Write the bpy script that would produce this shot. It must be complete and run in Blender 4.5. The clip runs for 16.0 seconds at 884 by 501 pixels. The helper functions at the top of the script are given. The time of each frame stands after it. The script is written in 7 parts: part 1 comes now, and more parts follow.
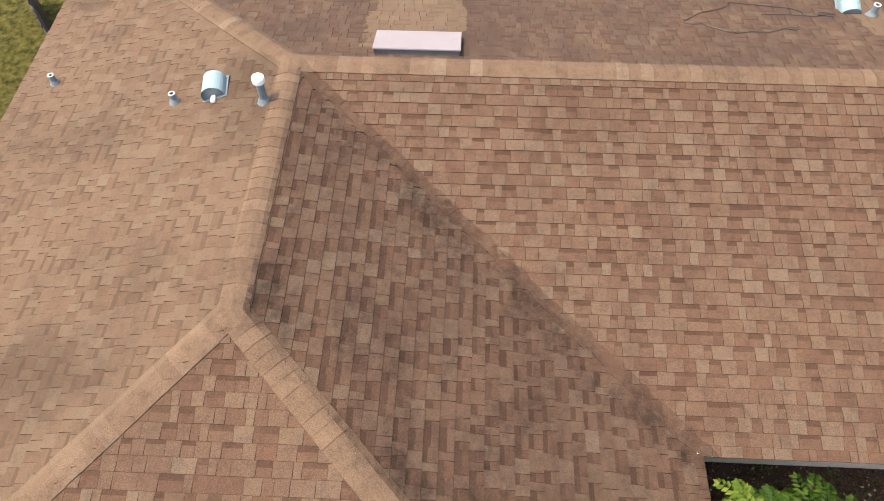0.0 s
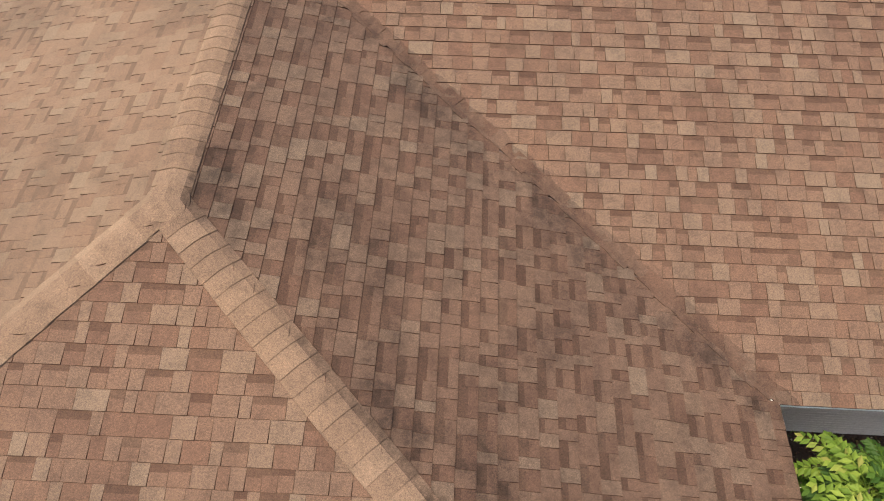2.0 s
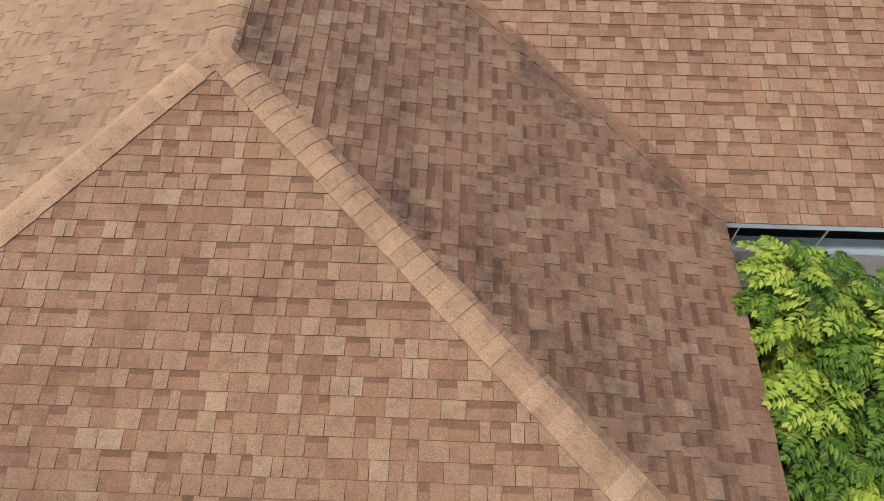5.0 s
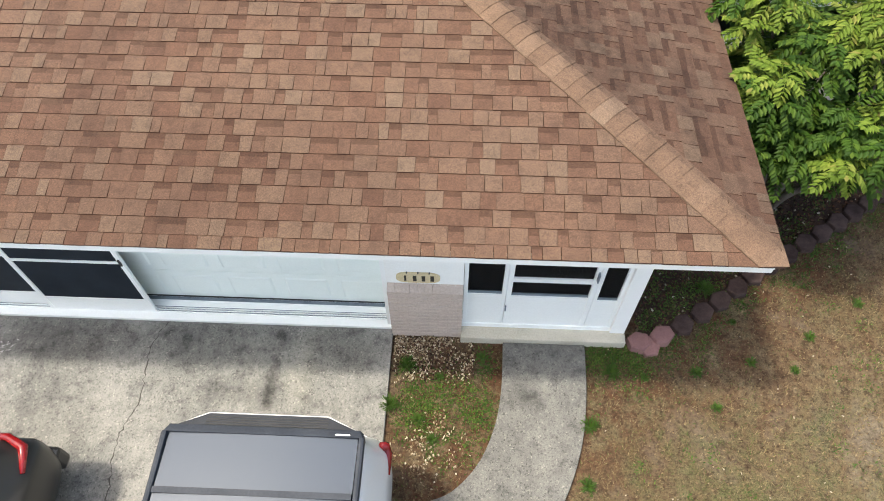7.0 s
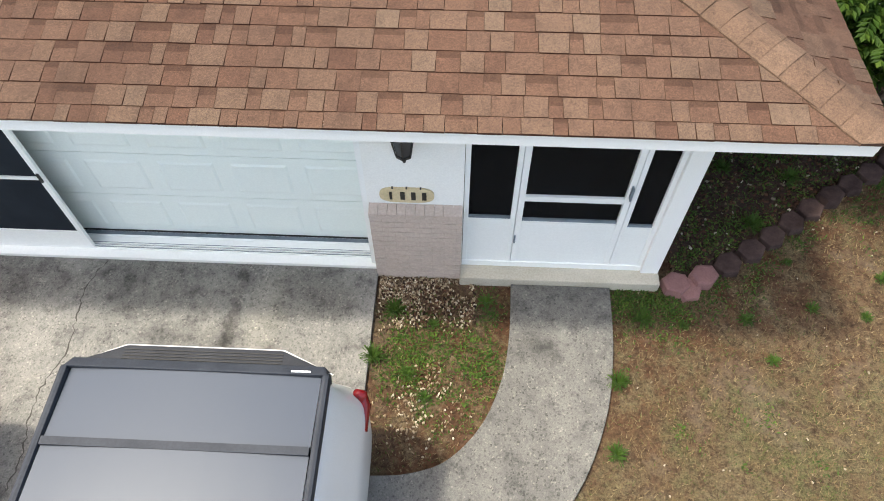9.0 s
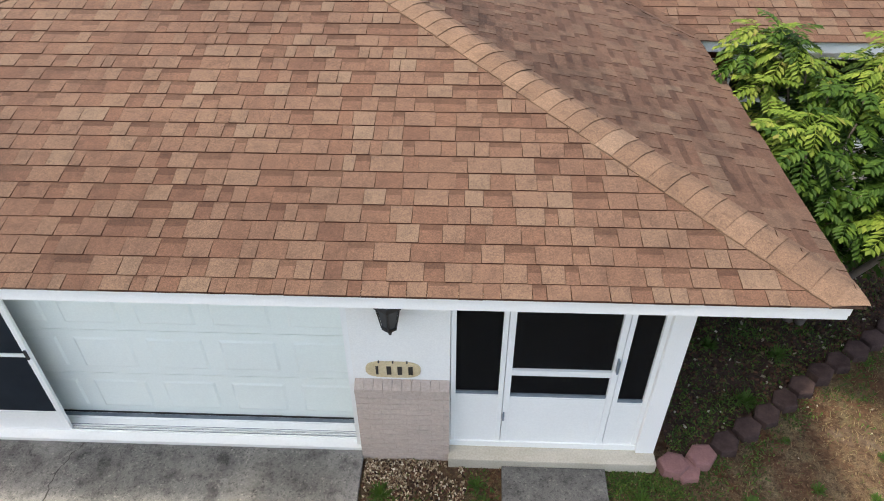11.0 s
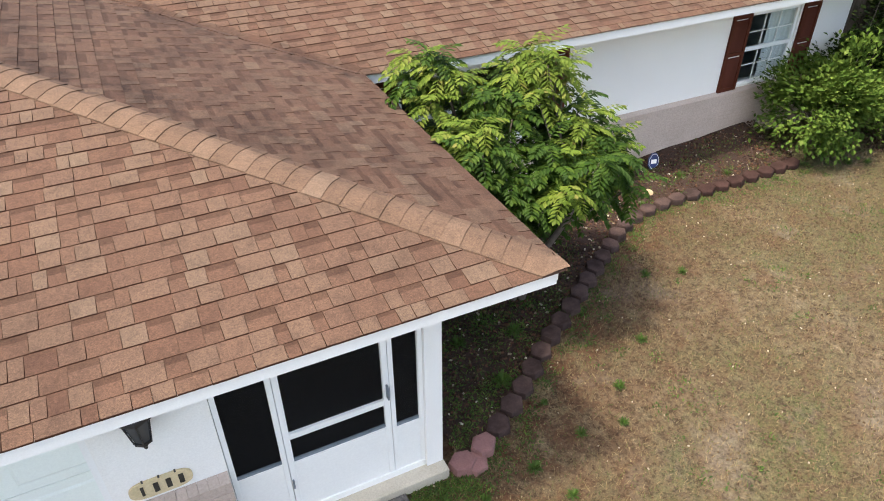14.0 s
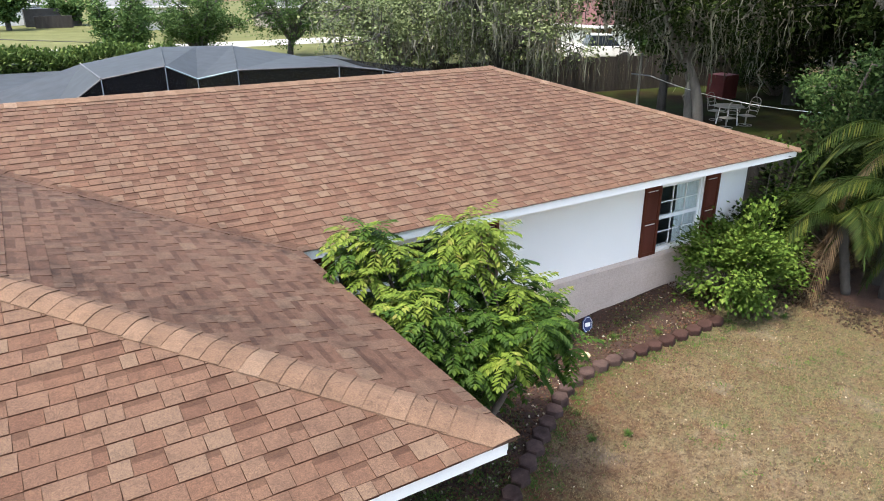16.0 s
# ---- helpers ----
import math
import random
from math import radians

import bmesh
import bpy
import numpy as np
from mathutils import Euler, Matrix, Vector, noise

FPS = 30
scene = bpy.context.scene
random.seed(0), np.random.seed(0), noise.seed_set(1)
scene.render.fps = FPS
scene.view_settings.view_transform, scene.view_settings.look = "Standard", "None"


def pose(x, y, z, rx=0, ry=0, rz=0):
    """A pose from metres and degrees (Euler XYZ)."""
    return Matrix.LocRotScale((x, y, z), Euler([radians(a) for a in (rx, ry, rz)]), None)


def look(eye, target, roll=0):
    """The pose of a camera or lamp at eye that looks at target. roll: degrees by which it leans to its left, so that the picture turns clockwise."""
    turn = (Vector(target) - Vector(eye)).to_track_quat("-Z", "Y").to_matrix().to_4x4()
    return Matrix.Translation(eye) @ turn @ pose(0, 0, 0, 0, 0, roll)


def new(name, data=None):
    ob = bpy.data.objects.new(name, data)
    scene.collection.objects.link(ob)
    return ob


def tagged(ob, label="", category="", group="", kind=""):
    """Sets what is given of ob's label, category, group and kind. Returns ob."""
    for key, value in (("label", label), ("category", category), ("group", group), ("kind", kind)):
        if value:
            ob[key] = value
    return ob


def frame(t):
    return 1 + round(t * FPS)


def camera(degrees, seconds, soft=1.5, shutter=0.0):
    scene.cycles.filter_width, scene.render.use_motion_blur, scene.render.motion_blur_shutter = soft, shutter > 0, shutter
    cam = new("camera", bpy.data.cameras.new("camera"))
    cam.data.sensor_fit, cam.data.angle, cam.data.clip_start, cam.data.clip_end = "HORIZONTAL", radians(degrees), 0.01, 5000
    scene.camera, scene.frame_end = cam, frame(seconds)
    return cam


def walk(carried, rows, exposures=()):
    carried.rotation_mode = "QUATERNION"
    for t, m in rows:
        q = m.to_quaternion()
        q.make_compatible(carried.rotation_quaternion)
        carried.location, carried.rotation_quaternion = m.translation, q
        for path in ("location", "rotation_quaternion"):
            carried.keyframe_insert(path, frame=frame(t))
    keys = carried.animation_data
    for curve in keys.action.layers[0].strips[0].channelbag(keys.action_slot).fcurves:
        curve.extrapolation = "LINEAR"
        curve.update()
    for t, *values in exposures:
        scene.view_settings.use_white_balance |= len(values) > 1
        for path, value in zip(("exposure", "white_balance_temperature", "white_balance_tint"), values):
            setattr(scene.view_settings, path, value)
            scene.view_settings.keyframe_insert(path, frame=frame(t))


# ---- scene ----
cam = camera(65.40, 16.0, soft=1.0)
PATH = [
    (0, (-2.445, 1.618, 9.321), (-2.4995, 2.7088, 7.6457), -0.49),
    (0.5, (-2.451, 1.529, 8.778), (-2.5055, 2.6340, 7.1120), -0.35),
    (1, (-2.465, 1.557, 8.263), (-2.5213, 2.6656, 6.5995), -0.26),
    (1.5, (-2.488, 1.628, 7.783), (-2.5388, 2.7370, 6.1186), 0.14),
    (2, (-2.479, 1.700, 7.524), (-2.5271, 2.7994, 5.8543), 0.36),
    (2.5, (-2.481, 1.708, 7.531), (-2.5281, 2.8109, 5.8629), 0.40),
    (3, (-2.475, 1.698, 7.546), (-2.5233, 2.7978, 5.8762), 0.38),
    (3.2, (-2.480, 1.670, 7.540), (-2.5268, 2.7707, 5.8700), 0.45),
    (5.5, (-2.447, -1.116, 7.703), (-2.4871, -0.0247, 6.0275), -0.03),
    (6, (-2.414, -2.277, 7.609), (-2.4566, -1.1600, 5.9505), -0.03),
    (6.5, (-2.401, -2.782, 7.279), (-2.4460, -1.6595, 5.6243), -0.08),
    (7, (-2.395, -2.827, 6.747), (-2.4435, -1.7080, 5.0896), -0.19),
    (7.5, (-2.398, -2.739, 6.199), (-2.4475, -1.6211, 4.5407), -0.17),
    (8, (-2.375, -2.674, 5.682), (-2.4291, -1.5547, 4.0255), -0.30),
    (8.2, (-2.384, -2.639, 5.519), (-2.4349, -1.5266, 3.8571), -0.23),
    (10.3, (-2.252, -2.847, 5.193), (-2.3165, -1.5366, 3.6831), -0.11),
    (10.5, (-2.251, -2.858, 5.186), (-2.3147, -1.4779, 3.7405), -0.04),
    (11, (-2.259, -2.866, 5.192), (-2.3187, -1.3209, 3.9236), -0.17),
    (11.5, (-2.265, -2.875, 5.193), (-2.3248, -1.2467, 4.0322), -0.14),
    (12, (-2.267, -2.875, 5.193), (-2.3078, -1.2469, 4.0326), -0.08),
    (12.5, (-2.268, -2.879, 5.202), (-2.0849, -1.2619, 4.0393), -0.23),
    (13, (-2.269, -2.876, 5.212), (-1.9003, -1.2925, 4.0480), -0.50),
    (13.5, (-2.275, -2.879, 5.216), (-1.7329, -1.3458, 4.0517), -0.47),
    (14, (-2.280, -2.875, 5.222), (-1.5764, -1.4109, 4.0547), -0.46),
    (14.5, (-2.281, -2.870, 5.225), (-1.4473, -1.4780, 4.0566), -0.47),
    (15, (-2.287, -2.854, 5.228), (-1.4244, -1.4382, 4.1091), -0.31),
    (15.5, (-2.297, -2.846, 5.218), (-1.3686, -1.3372, 4.2898), -0.09),
    (16, (-2.310, -2.841, 5.210), (-1.3304, -1.2597, 4.4748), -0.02),
]
EXPOSURES = [(0.0, 1.61, 7400, 6), (3.2, 1.67, 7400, 6), (5.3, 1.72, 7350, 5), (6.5, 1.70, 7100, 5), (9.0, 1.63, 7100, 6), (11.0, 1.63, 7150, 8), (13.0, 1.66, 7150, 9), (14.5, 1.79, 7000, 9), (16.0, 1.95, 6750, 9)]
walk(cam, [(t, look(eye, target, roll)) for t, eye, target, roll in PATH], EXPOSURES)

# ---- light: hazy midday sun from the west, open sky ----
SUN_FROM = Vector((-0.37, -0.055, 0.927)).normalized()
world = bpy.data.worlds.new("sky")
scene.world = world
world.use_nodes = True
wn = world.node_tree
wn.nodes.clear()
sky = wn.nodes.new("ShaderNodeTexSky")
sky.sky_type = "NISHITA"
sky.sun_disc = False
sky.sun_elevation = math.asin(SUN_FROM.z)
sky.sun_rotation = math.atan2(SUN_FROM.x, SUN_FROM.y)
sky.air_density, sky.dust_density, sky.ozone_density = 1.0, 4.0, 1.0
bg = wn.nodes.new("ShaderNodeBackground")
bg.inputs["Strength"].default_value = 0.155
wo = wn.nodes.new("ShaderNodeOutputWorld")
wn.links.new(sky.outputs[0], bg.inputs[0])
wn.links.new(bg.outputs[0], wo.inputs[0])
sun = new("sun", bpy.data.lights.new("sun", "SUN"))
sun.data.energy, sun.data.angle, sun.data.color = 1.65, radians(4), (1.0, 0.95, 0.87)
sun.matrix_world = look(SUN_FROM * 50, (0, 0, 0))

# ---- main levels and lines of the plan ----
EAVE, RIDGE = 2.50, 3.665
WEST, EAST, APEX = -8.70, 8.95, -4.555
INNER, CREST, NORTH = 3.75, 7.93, 12.11
RIDGE_END = 5.425
WALL, MAIN_WALL = 0.69, 4.515
G0, G1 = -7.98, -3.10          # garage opening
PIER = -2.335                    # pier's right side
POST0, POST1 = -0.74, -0.585     # corner post
WEST_RUN = (APEX - WEST) / -APEX            # plan slope of the south-west hip
NW_RUN = (APEX - WEST) / (NORTH - CREST)    # and of the north-west hip
VALLEY = -APEX / (CREST - INNER)            # and of the valley


# ---- materials ----
def nodes(name, rough=0.8, metal=0.0):
    m = bpy.data.materials.new(name)
    m.use_nodes = True
    t = m.node_tree
    b = t.nodes["Principled BSDF"]
    b.inputs["Roughness"].default_value, b.inputs["Metallic"].default_value = rough, metal
    return m, t, b


def add(t, kind, **sockets):
    n = t.nodes.new(kind)
    for k, v in sockets.items():
        n.inputs[k.replace("_", " ")].default_value = v
    return n


def noise_of(t, scale, detail=4.0, rough=0.6, stretch=None):
    g = t.nodes.new("ShaderNodeNewGeometry")
    n = add(t, "ShaderNodeTexNoise", Scale=scale, Detail=detail, Roughness=rough)
    if stretch:
        mp = t.nodes.new("ShaderNodeMapping")
        mp.inputs["Scale"].default_value = stretch
        t.links.new(g.outputs["Position"], mp.inputs[0])
        t.links.new(mp.outputs[0], n.inputs["Vector"])
    else:
        t.links.new(g.outputs["Position"], n.inputs["Vector"])
    return n


def ramp(t, source, stops):
    r = t.nodes.new("ShaderNodeValToRGB")
    e = r.color_ramp.elements
    while len(e) < len(stops):
        e.new(0.5)
    for el, (p, c) in zip(e, stops):
        el.position, el.color = p, (*c, 1) if len(c) == 3 else c
    t.links.new(source, r.inputs[0])
    return r


def mix(t, kind, fac, a, b):
    n = t.nodes.new("ShaderNodeMix")
    n.data_type, n.blend_type = "RGBA", kind
    for s, v in ((0, fac), (6, a), (7, b)):
        if isinstance(v, bpy.types.NodeSocket):
            t.links.new(v, n.inputs[s])
        else:
            n.inputs[s].default_value = v if s == 0 else (*v, 1)
    return n.outputs[2]


def bump(t, b, source, strength, distance=0.01):
    n = add(t, "ShaderNodeBump", Strength=strength, Distance=distance)
    t.links.new(source, n.inputs["Height"])
    t.links.new(n.outputs[0], b.inputs["Normal"])


def surface(name, dark, light, coarse=1.2, fine=60.0, rough=0.8, relief=0.25, metal=0.0, depth=0.004, contrast=0.35, stretch=None, grain=0.8):
    """A worn surface: stains at one scale, grain at another, and relief."""
    m, t, b = nodes(name, rough, metal)
    n1, n2 = noise_of(t, coarse, 6, 0.65, stretch), noise_of(t, fine, 5, 0.7)
    r1 = ramp(t, n1.outputs["Fac"], [(0.5 - contrast / 2, dark), (0.5 + contrast / 2, light)])
    r2 = ramp(t, n2.outputs["Fac"], [(0.3, (0.78, 0.78, 0.78)), (0.7, (1.12, 1.12, 1.12))])
    t.links.new(mix(t, "MULTIPLY", grain, r1.outputs[0], r2.outputs[0]), b.inputs["Base Color"])
    bump(t, b, n2.outputs["Fac"], relief, depth)
    return m


def island_random(t):
    return t.nodes.new("ShaderNodeNewGeometry").outputs["Random Per Island"]


def object_random(t):
    return t.nodes.new("ShaderNodeObjectInfo").outputs["Random"]


TAB_TONES = [(0.0, (0.087, 0.0505, 0.0345)), (0.3, (0.0925, 0.0562, 0.0388)), (0.75, (0.0985, 0.0632, 0.0438)), (0.92, (0.103, 0.069, 0.0486)), (1.0, (0.109, 0.0755, 0.0535))]
LOW_TONES = [(0.0, (0.077, 0.0412, 0.0275)), (0.3, (0.083, 0.0458, 0.0305)), (0.7, (0.0885, 0.0508, 0.0342)), (1.0, (0.0945, 0.0562, 0.0383))]
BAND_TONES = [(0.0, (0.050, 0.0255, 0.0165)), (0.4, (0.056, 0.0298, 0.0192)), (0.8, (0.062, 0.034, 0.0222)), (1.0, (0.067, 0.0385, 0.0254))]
CAP_TONES = [(0.0, (0.103, 0.0650, 0.0440)), (0.7, (0.1228, 0.0790, 0.0536)), (0.93, (0.136, 0.0905, 0.0628)), (1.0, (0.150, 0.107, 0.077))]


def shingle_material(name, rnd, tones):
    """Granule-coated asphalt shingle: a tone for each tab, granules, weathering, algae streaks and slope shading."""
    m, t, b = nodes(name, 0.93)
    b.inputs["Specular IOR Level"].default_value = 0.25
    tone = ramp(t, rnd(t), tones)
    grit = noise_of(t, 170, 3, 0.85)
    speck = ramp(t, grit.outputs["Fac"], [(0.30, (0.5, 0.48, 0.48)), (0.5, (1, 1, 1)), (0.70, (1.55, 1.53, 1.5))])
    c = mix(t, "MULTIPLY", 0.9, tone.outputs[0], speck.outputs[0])
    blend = noise_of(t, 75, 4, 0.8)
    c = mix(t, "MULTIPLY", 0.85, c, ramp(t, blend.outputs["Fac"], [(0.32, (0.66, 0.65, 0.66)), (0.5, (1, 1, 1)), (0.68, (1.34, 1.33, 1.3))]).outputs[0])
    patch = noise_of(t, 0.9, 5, 0.62)
    c = mix(t, "MULTIPLY", 0.55, c, ramp(t, patch.outputs["Fac"], [(0.3, (0.78, 0.77, 0.77)), (0.5, (1, 1, 1)), (0.72, (1.14, 1.13, 1.08))]).outputs[0])
    smut = noise_of(t, 7.5, 5, 0.75)
    c = mix(t, "MULTIPLY", 0.55, c, ramp(t, smut.outputs["Fac"], [(0.36, (0.66, 0.65, 0.65)), (0.5, (1, 1, 1)), (0.68, (1.14, 1.13, 1.12))]).outputs[0])
    streak = noise_of(t, 3.2, 5, 0.7, (1.0, 0.22, 0.22))
    c = mix(t, "MULTIPLY", 0.4, c, ramp(t, streak.outputs["Fac"], [(0.34, (0.68, 0.66, 0.66)), (0.5, (1, 1, 1)), (0.7, (1.12, 1.1, 1.08))]).outputs[0])
    # algae: dark smears, strongest on the east slope beside the hip and in the valley, and over the north slope
    g = t.nodes.new("ShaderNodeNewGeometry")
    sep = t.nodes.new("ShaderNodeSeparateXYZ")
    t.links.new(g.outputs["Position"], sep.inputs[0])

    def mth(op, a, b2, c2=None):
        n = t.nodes.new("ShaderNodeMath")
        n.operation = op
        for i, v in enumerate((a, b2, c2)):
            if v is None:
                continue
            if isinstance(v, bpy.types.NodeSocket):
                t.links.new(v, n.inputs[i])
            else:
                n.inputs[i].default_value = v
        return n.outputs[0]

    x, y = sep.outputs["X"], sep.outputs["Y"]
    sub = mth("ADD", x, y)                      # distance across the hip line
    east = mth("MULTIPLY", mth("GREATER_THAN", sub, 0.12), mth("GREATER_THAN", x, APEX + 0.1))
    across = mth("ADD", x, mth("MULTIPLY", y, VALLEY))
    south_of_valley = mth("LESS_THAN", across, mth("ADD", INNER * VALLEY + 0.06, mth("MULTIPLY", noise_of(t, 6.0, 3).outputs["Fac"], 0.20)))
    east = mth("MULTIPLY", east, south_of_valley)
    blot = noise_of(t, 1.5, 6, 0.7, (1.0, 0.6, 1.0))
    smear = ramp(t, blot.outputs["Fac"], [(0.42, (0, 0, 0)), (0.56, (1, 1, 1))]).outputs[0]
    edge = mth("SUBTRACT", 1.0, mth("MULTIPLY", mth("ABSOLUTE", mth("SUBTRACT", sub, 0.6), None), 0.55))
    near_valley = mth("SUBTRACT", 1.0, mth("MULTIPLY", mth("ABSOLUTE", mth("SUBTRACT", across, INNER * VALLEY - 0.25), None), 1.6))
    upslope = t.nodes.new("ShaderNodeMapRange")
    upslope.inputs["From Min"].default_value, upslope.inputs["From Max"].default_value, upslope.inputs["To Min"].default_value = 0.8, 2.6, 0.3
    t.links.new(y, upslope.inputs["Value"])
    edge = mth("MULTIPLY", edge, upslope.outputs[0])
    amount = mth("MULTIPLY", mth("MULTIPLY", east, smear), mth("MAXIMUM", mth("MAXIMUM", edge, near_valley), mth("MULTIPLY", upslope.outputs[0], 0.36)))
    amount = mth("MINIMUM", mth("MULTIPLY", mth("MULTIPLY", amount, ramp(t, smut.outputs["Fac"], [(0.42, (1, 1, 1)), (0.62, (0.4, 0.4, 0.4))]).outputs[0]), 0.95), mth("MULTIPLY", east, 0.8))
    # even darkening: the east slope's turn away from the sun, put into colour
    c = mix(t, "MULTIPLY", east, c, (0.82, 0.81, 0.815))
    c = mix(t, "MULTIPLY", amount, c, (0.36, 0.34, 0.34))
    # a grimy, reddish weathered patch low on the front slope
    worn = mth("SUBTRACT", 1.0, mth("ADD", mth("POWER", mth("MULTIPLY", mth("ABSOLUTE", mth("ADD", x, 4.7), None), 0.42), 2.0), mth("POWER", mth("MULTIPLY", mth("ABSOLUTE", mth("SUBTRACT", y, 0.45), None), 1.05), 2.0)))
    worn = mth("MULTIPLY", mth("MAXIMUM", worn, 0.0), mth("MULTIPLY", blot.outputs["Fac"], 1.1))
    c = mix(t, "MULTIPLY", mth("MINIMUM", worn, 0.8), c, (0.60, 0.54, 0.52))
    # paler tone painted in because the west slope faces the sun, then mottling
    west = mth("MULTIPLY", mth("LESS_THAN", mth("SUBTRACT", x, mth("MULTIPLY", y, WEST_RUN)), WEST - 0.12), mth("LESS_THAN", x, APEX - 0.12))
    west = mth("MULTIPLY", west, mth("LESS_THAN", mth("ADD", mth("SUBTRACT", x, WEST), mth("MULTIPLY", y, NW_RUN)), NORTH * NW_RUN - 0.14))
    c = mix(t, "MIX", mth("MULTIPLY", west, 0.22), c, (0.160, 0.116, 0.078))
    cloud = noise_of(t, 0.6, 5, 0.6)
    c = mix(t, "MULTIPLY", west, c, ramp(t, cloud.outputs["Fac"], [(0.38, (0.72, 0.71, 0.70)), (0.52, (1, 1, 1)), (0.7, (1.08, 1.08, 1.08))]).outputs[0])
    north = mth("GREATER_THAN", y, CREST + 0.12)
    north = mth("MULTIPLY", north, mth("GREATER_THAN", mth("ADD", mth("SUBTRACT", x, WEST), mth("MULTIPLY", y, NW_RUN)), NORTH * NW_RUN + 0.14))
    blot2 = noise_of(t, 1.1, 6, 0.7, (1.0, 0.55, 1.0))
    smear2 = ramp(t, blot2.outputs["Fac"], [(0.35, (0.15, 0.15, 0.15)), (0.62, (1, 1, 1))]).outputs[0]
    wander = mth("MULTIPLY", mth("SUBTRACT", blot2.outputs["Fac"], 0.5), 0.9)
    below_panel = mth("LESS_THAN", mth("ABSOLUTE", mth("ADD", mth("ADD", x, 3.12), wander), None), 0.66)
    below_hood = mth("LESS_THAN", mth("ABSOLUTE", mth("ADD", mth("SUBTRACT", x, 3.05), wander), None), 0.24)
    clean = mth("MULTIPLY", mth("MAXIMUM", mth("MULTIPLY", below_panel, mth("GREATER_THAN", y, CREST + 0.42)), mth("MULTIPLY", below_hood, mth("GREATER_THAN", y, CREST + 1.1))), 0.9)
    amount2 = mth("MULTIPLY", mth("MULTIPLY", north, smear2), mth("SUBTRACT", 0.72, mth("MULTIPLY", clean, 0.72)))
    c = mix(t, "MIX", amount2, c, (0.040, 0.025, 0.020))
    c = mix(t, "MIX", mth("MULTIPLY", mth("MULTIPLY", clean, north), 0.5), c, (0.13, 0.092, 0.062))
    t.links.new(c, b.inputs["Base Color"])
    bump(t, b, grit.outputs["Fac"], 0.5, 0.003)
    return m


M = {}
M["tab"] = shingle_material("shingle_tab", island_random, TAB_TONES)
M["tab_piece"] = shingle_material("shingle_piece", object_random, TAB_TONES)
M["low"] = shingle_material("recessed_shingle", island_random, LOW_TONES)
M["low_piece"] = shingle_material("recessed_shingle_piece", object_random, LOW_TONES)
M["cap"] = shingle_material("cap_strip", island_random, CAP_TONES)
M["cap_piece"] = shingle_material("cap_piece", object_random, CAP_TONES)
# dark cut edge, sloped to show from above; also carries the course's shadow line
M["butt"] = surface("shingle_butt_edge", (0.036, 0.018, 0.0125), (0.060, 0.031, 0.021), 20, 150, 0.95)
M["butt"].node_tree.nodes["Principled BSDF"].inputs["Specular IOR Level"].default_value = 0.05
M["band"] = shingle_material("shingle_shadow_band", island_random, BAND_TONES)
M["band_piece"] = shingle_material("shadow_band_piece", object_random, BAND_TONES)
M["deck"] = surface("roof_felt", (0.05, 0.035, 0.03), (0.09, 0.06, 0.05), 2, 80, 0.95)
M["white"] = surface("white_paint", (0.855, 0.865, 0.835), (0.90, 0.905, 0.88), 0.8, 90, 0.5, 0.08, contrast=0.5, grain=0.2)
M["stucco"] = surface("white_stucco", (0.85, 0.85, 0.815), (0.90, 0.90, 0.865), 0.9, 70, 0.85, 0.5, depth=0.006, contrast=0.5, grain=0.3)
M["aluminium"] = surface("white_aluminium", (0.845, 0.865, 0.845), (0.89, 0.905, 0.885), 1.6, 50, 0.4, 0.05, contrast=0.5, grain=0.2)
M["garage"] = surface("garage_door_paint", (0.80, 0.875, 0.83), (0.86, 0.915, 0.87), 0.9, 60, 0.45, 0.05, contrast=0.5, grain=0.2)
M["brick"] = surface("beige_painted_brick", (0.47, 0.39, 0.335), (0.55, 0.465, 0.405), 1.4, 45, 0.85, 0.5, depth=0.005)
M["joint"] = surface("painted_joint", (0.43, 0.355, 0.305), (0.51, 0.43, 0.375), 1.4, 45, 0.9, 0.5)
M["black"] = surface("black_metal", (0.012, 0.012, 0.013), (0.03, 0.03, 0.032), 3, 60, 0.45, 0.1)
M["rubber"] = surface("rubber", (0.015, 0.015, 0.015), (0.03, 0.03, 0.03), 3, 60, 0.8)
M["dark_wood"] = surface("brown_stained_wood", (0.070, 0.019, 0.011), (0.11, 0.033, 0.019), 3, 40, 0.6, 0.3, stretch=(1, 1, 0.2))
M["dark_wood"].node_tree.nodes["Principled BSDF"].inputs["Specular IOR Level"].default_value = 0.1
M["fence"] = surface("weathered_fence_wood", (0.020, 0.017, 0.015), (0.058, 0.049, 0.042), 2.5, 40, 0.9, 0.4, stretch=(1, 1, 0.15))
M["bark"] = surface("bark", (0.07, 0.055, 0.045), (0.17, 0.14, 0.115), 6, 40, 0.95, 0.8, depth=0.02, stretch=(1, 1, 0.3))
M["galv"] = surface("blue_grey_sheet_metal", (0.18, 0.26, 0.30), (0.24, 0.32, 0.35), 4, 50, 0.5, 0.1, contrast=0.5)
M["lead"] = surface("grey_lead", (0.11, 0.14, 0.17), (0.20, 0.24, 0.275), 6, 50, 0.55, 0.2)
M["panel"] = surface("pale_pink_grey_panel", (0.215, 0.185, 0.205), (0.255, 0.222, 0.242), 1.2, 70, 0.6, 0.1)
M["slab"] = surface("porch_concrete", (0.42, 0.385, 0.305), (0.55, 0.51, 0.42), 2.2, 60, 0.9, 0.4)
M["paver"] = surface("dark_paver", (0.027, 0.0165, 0.015), (0.084, 0.055, 0.049), 5, 60, 0.9, 0.6, depth=0.006)
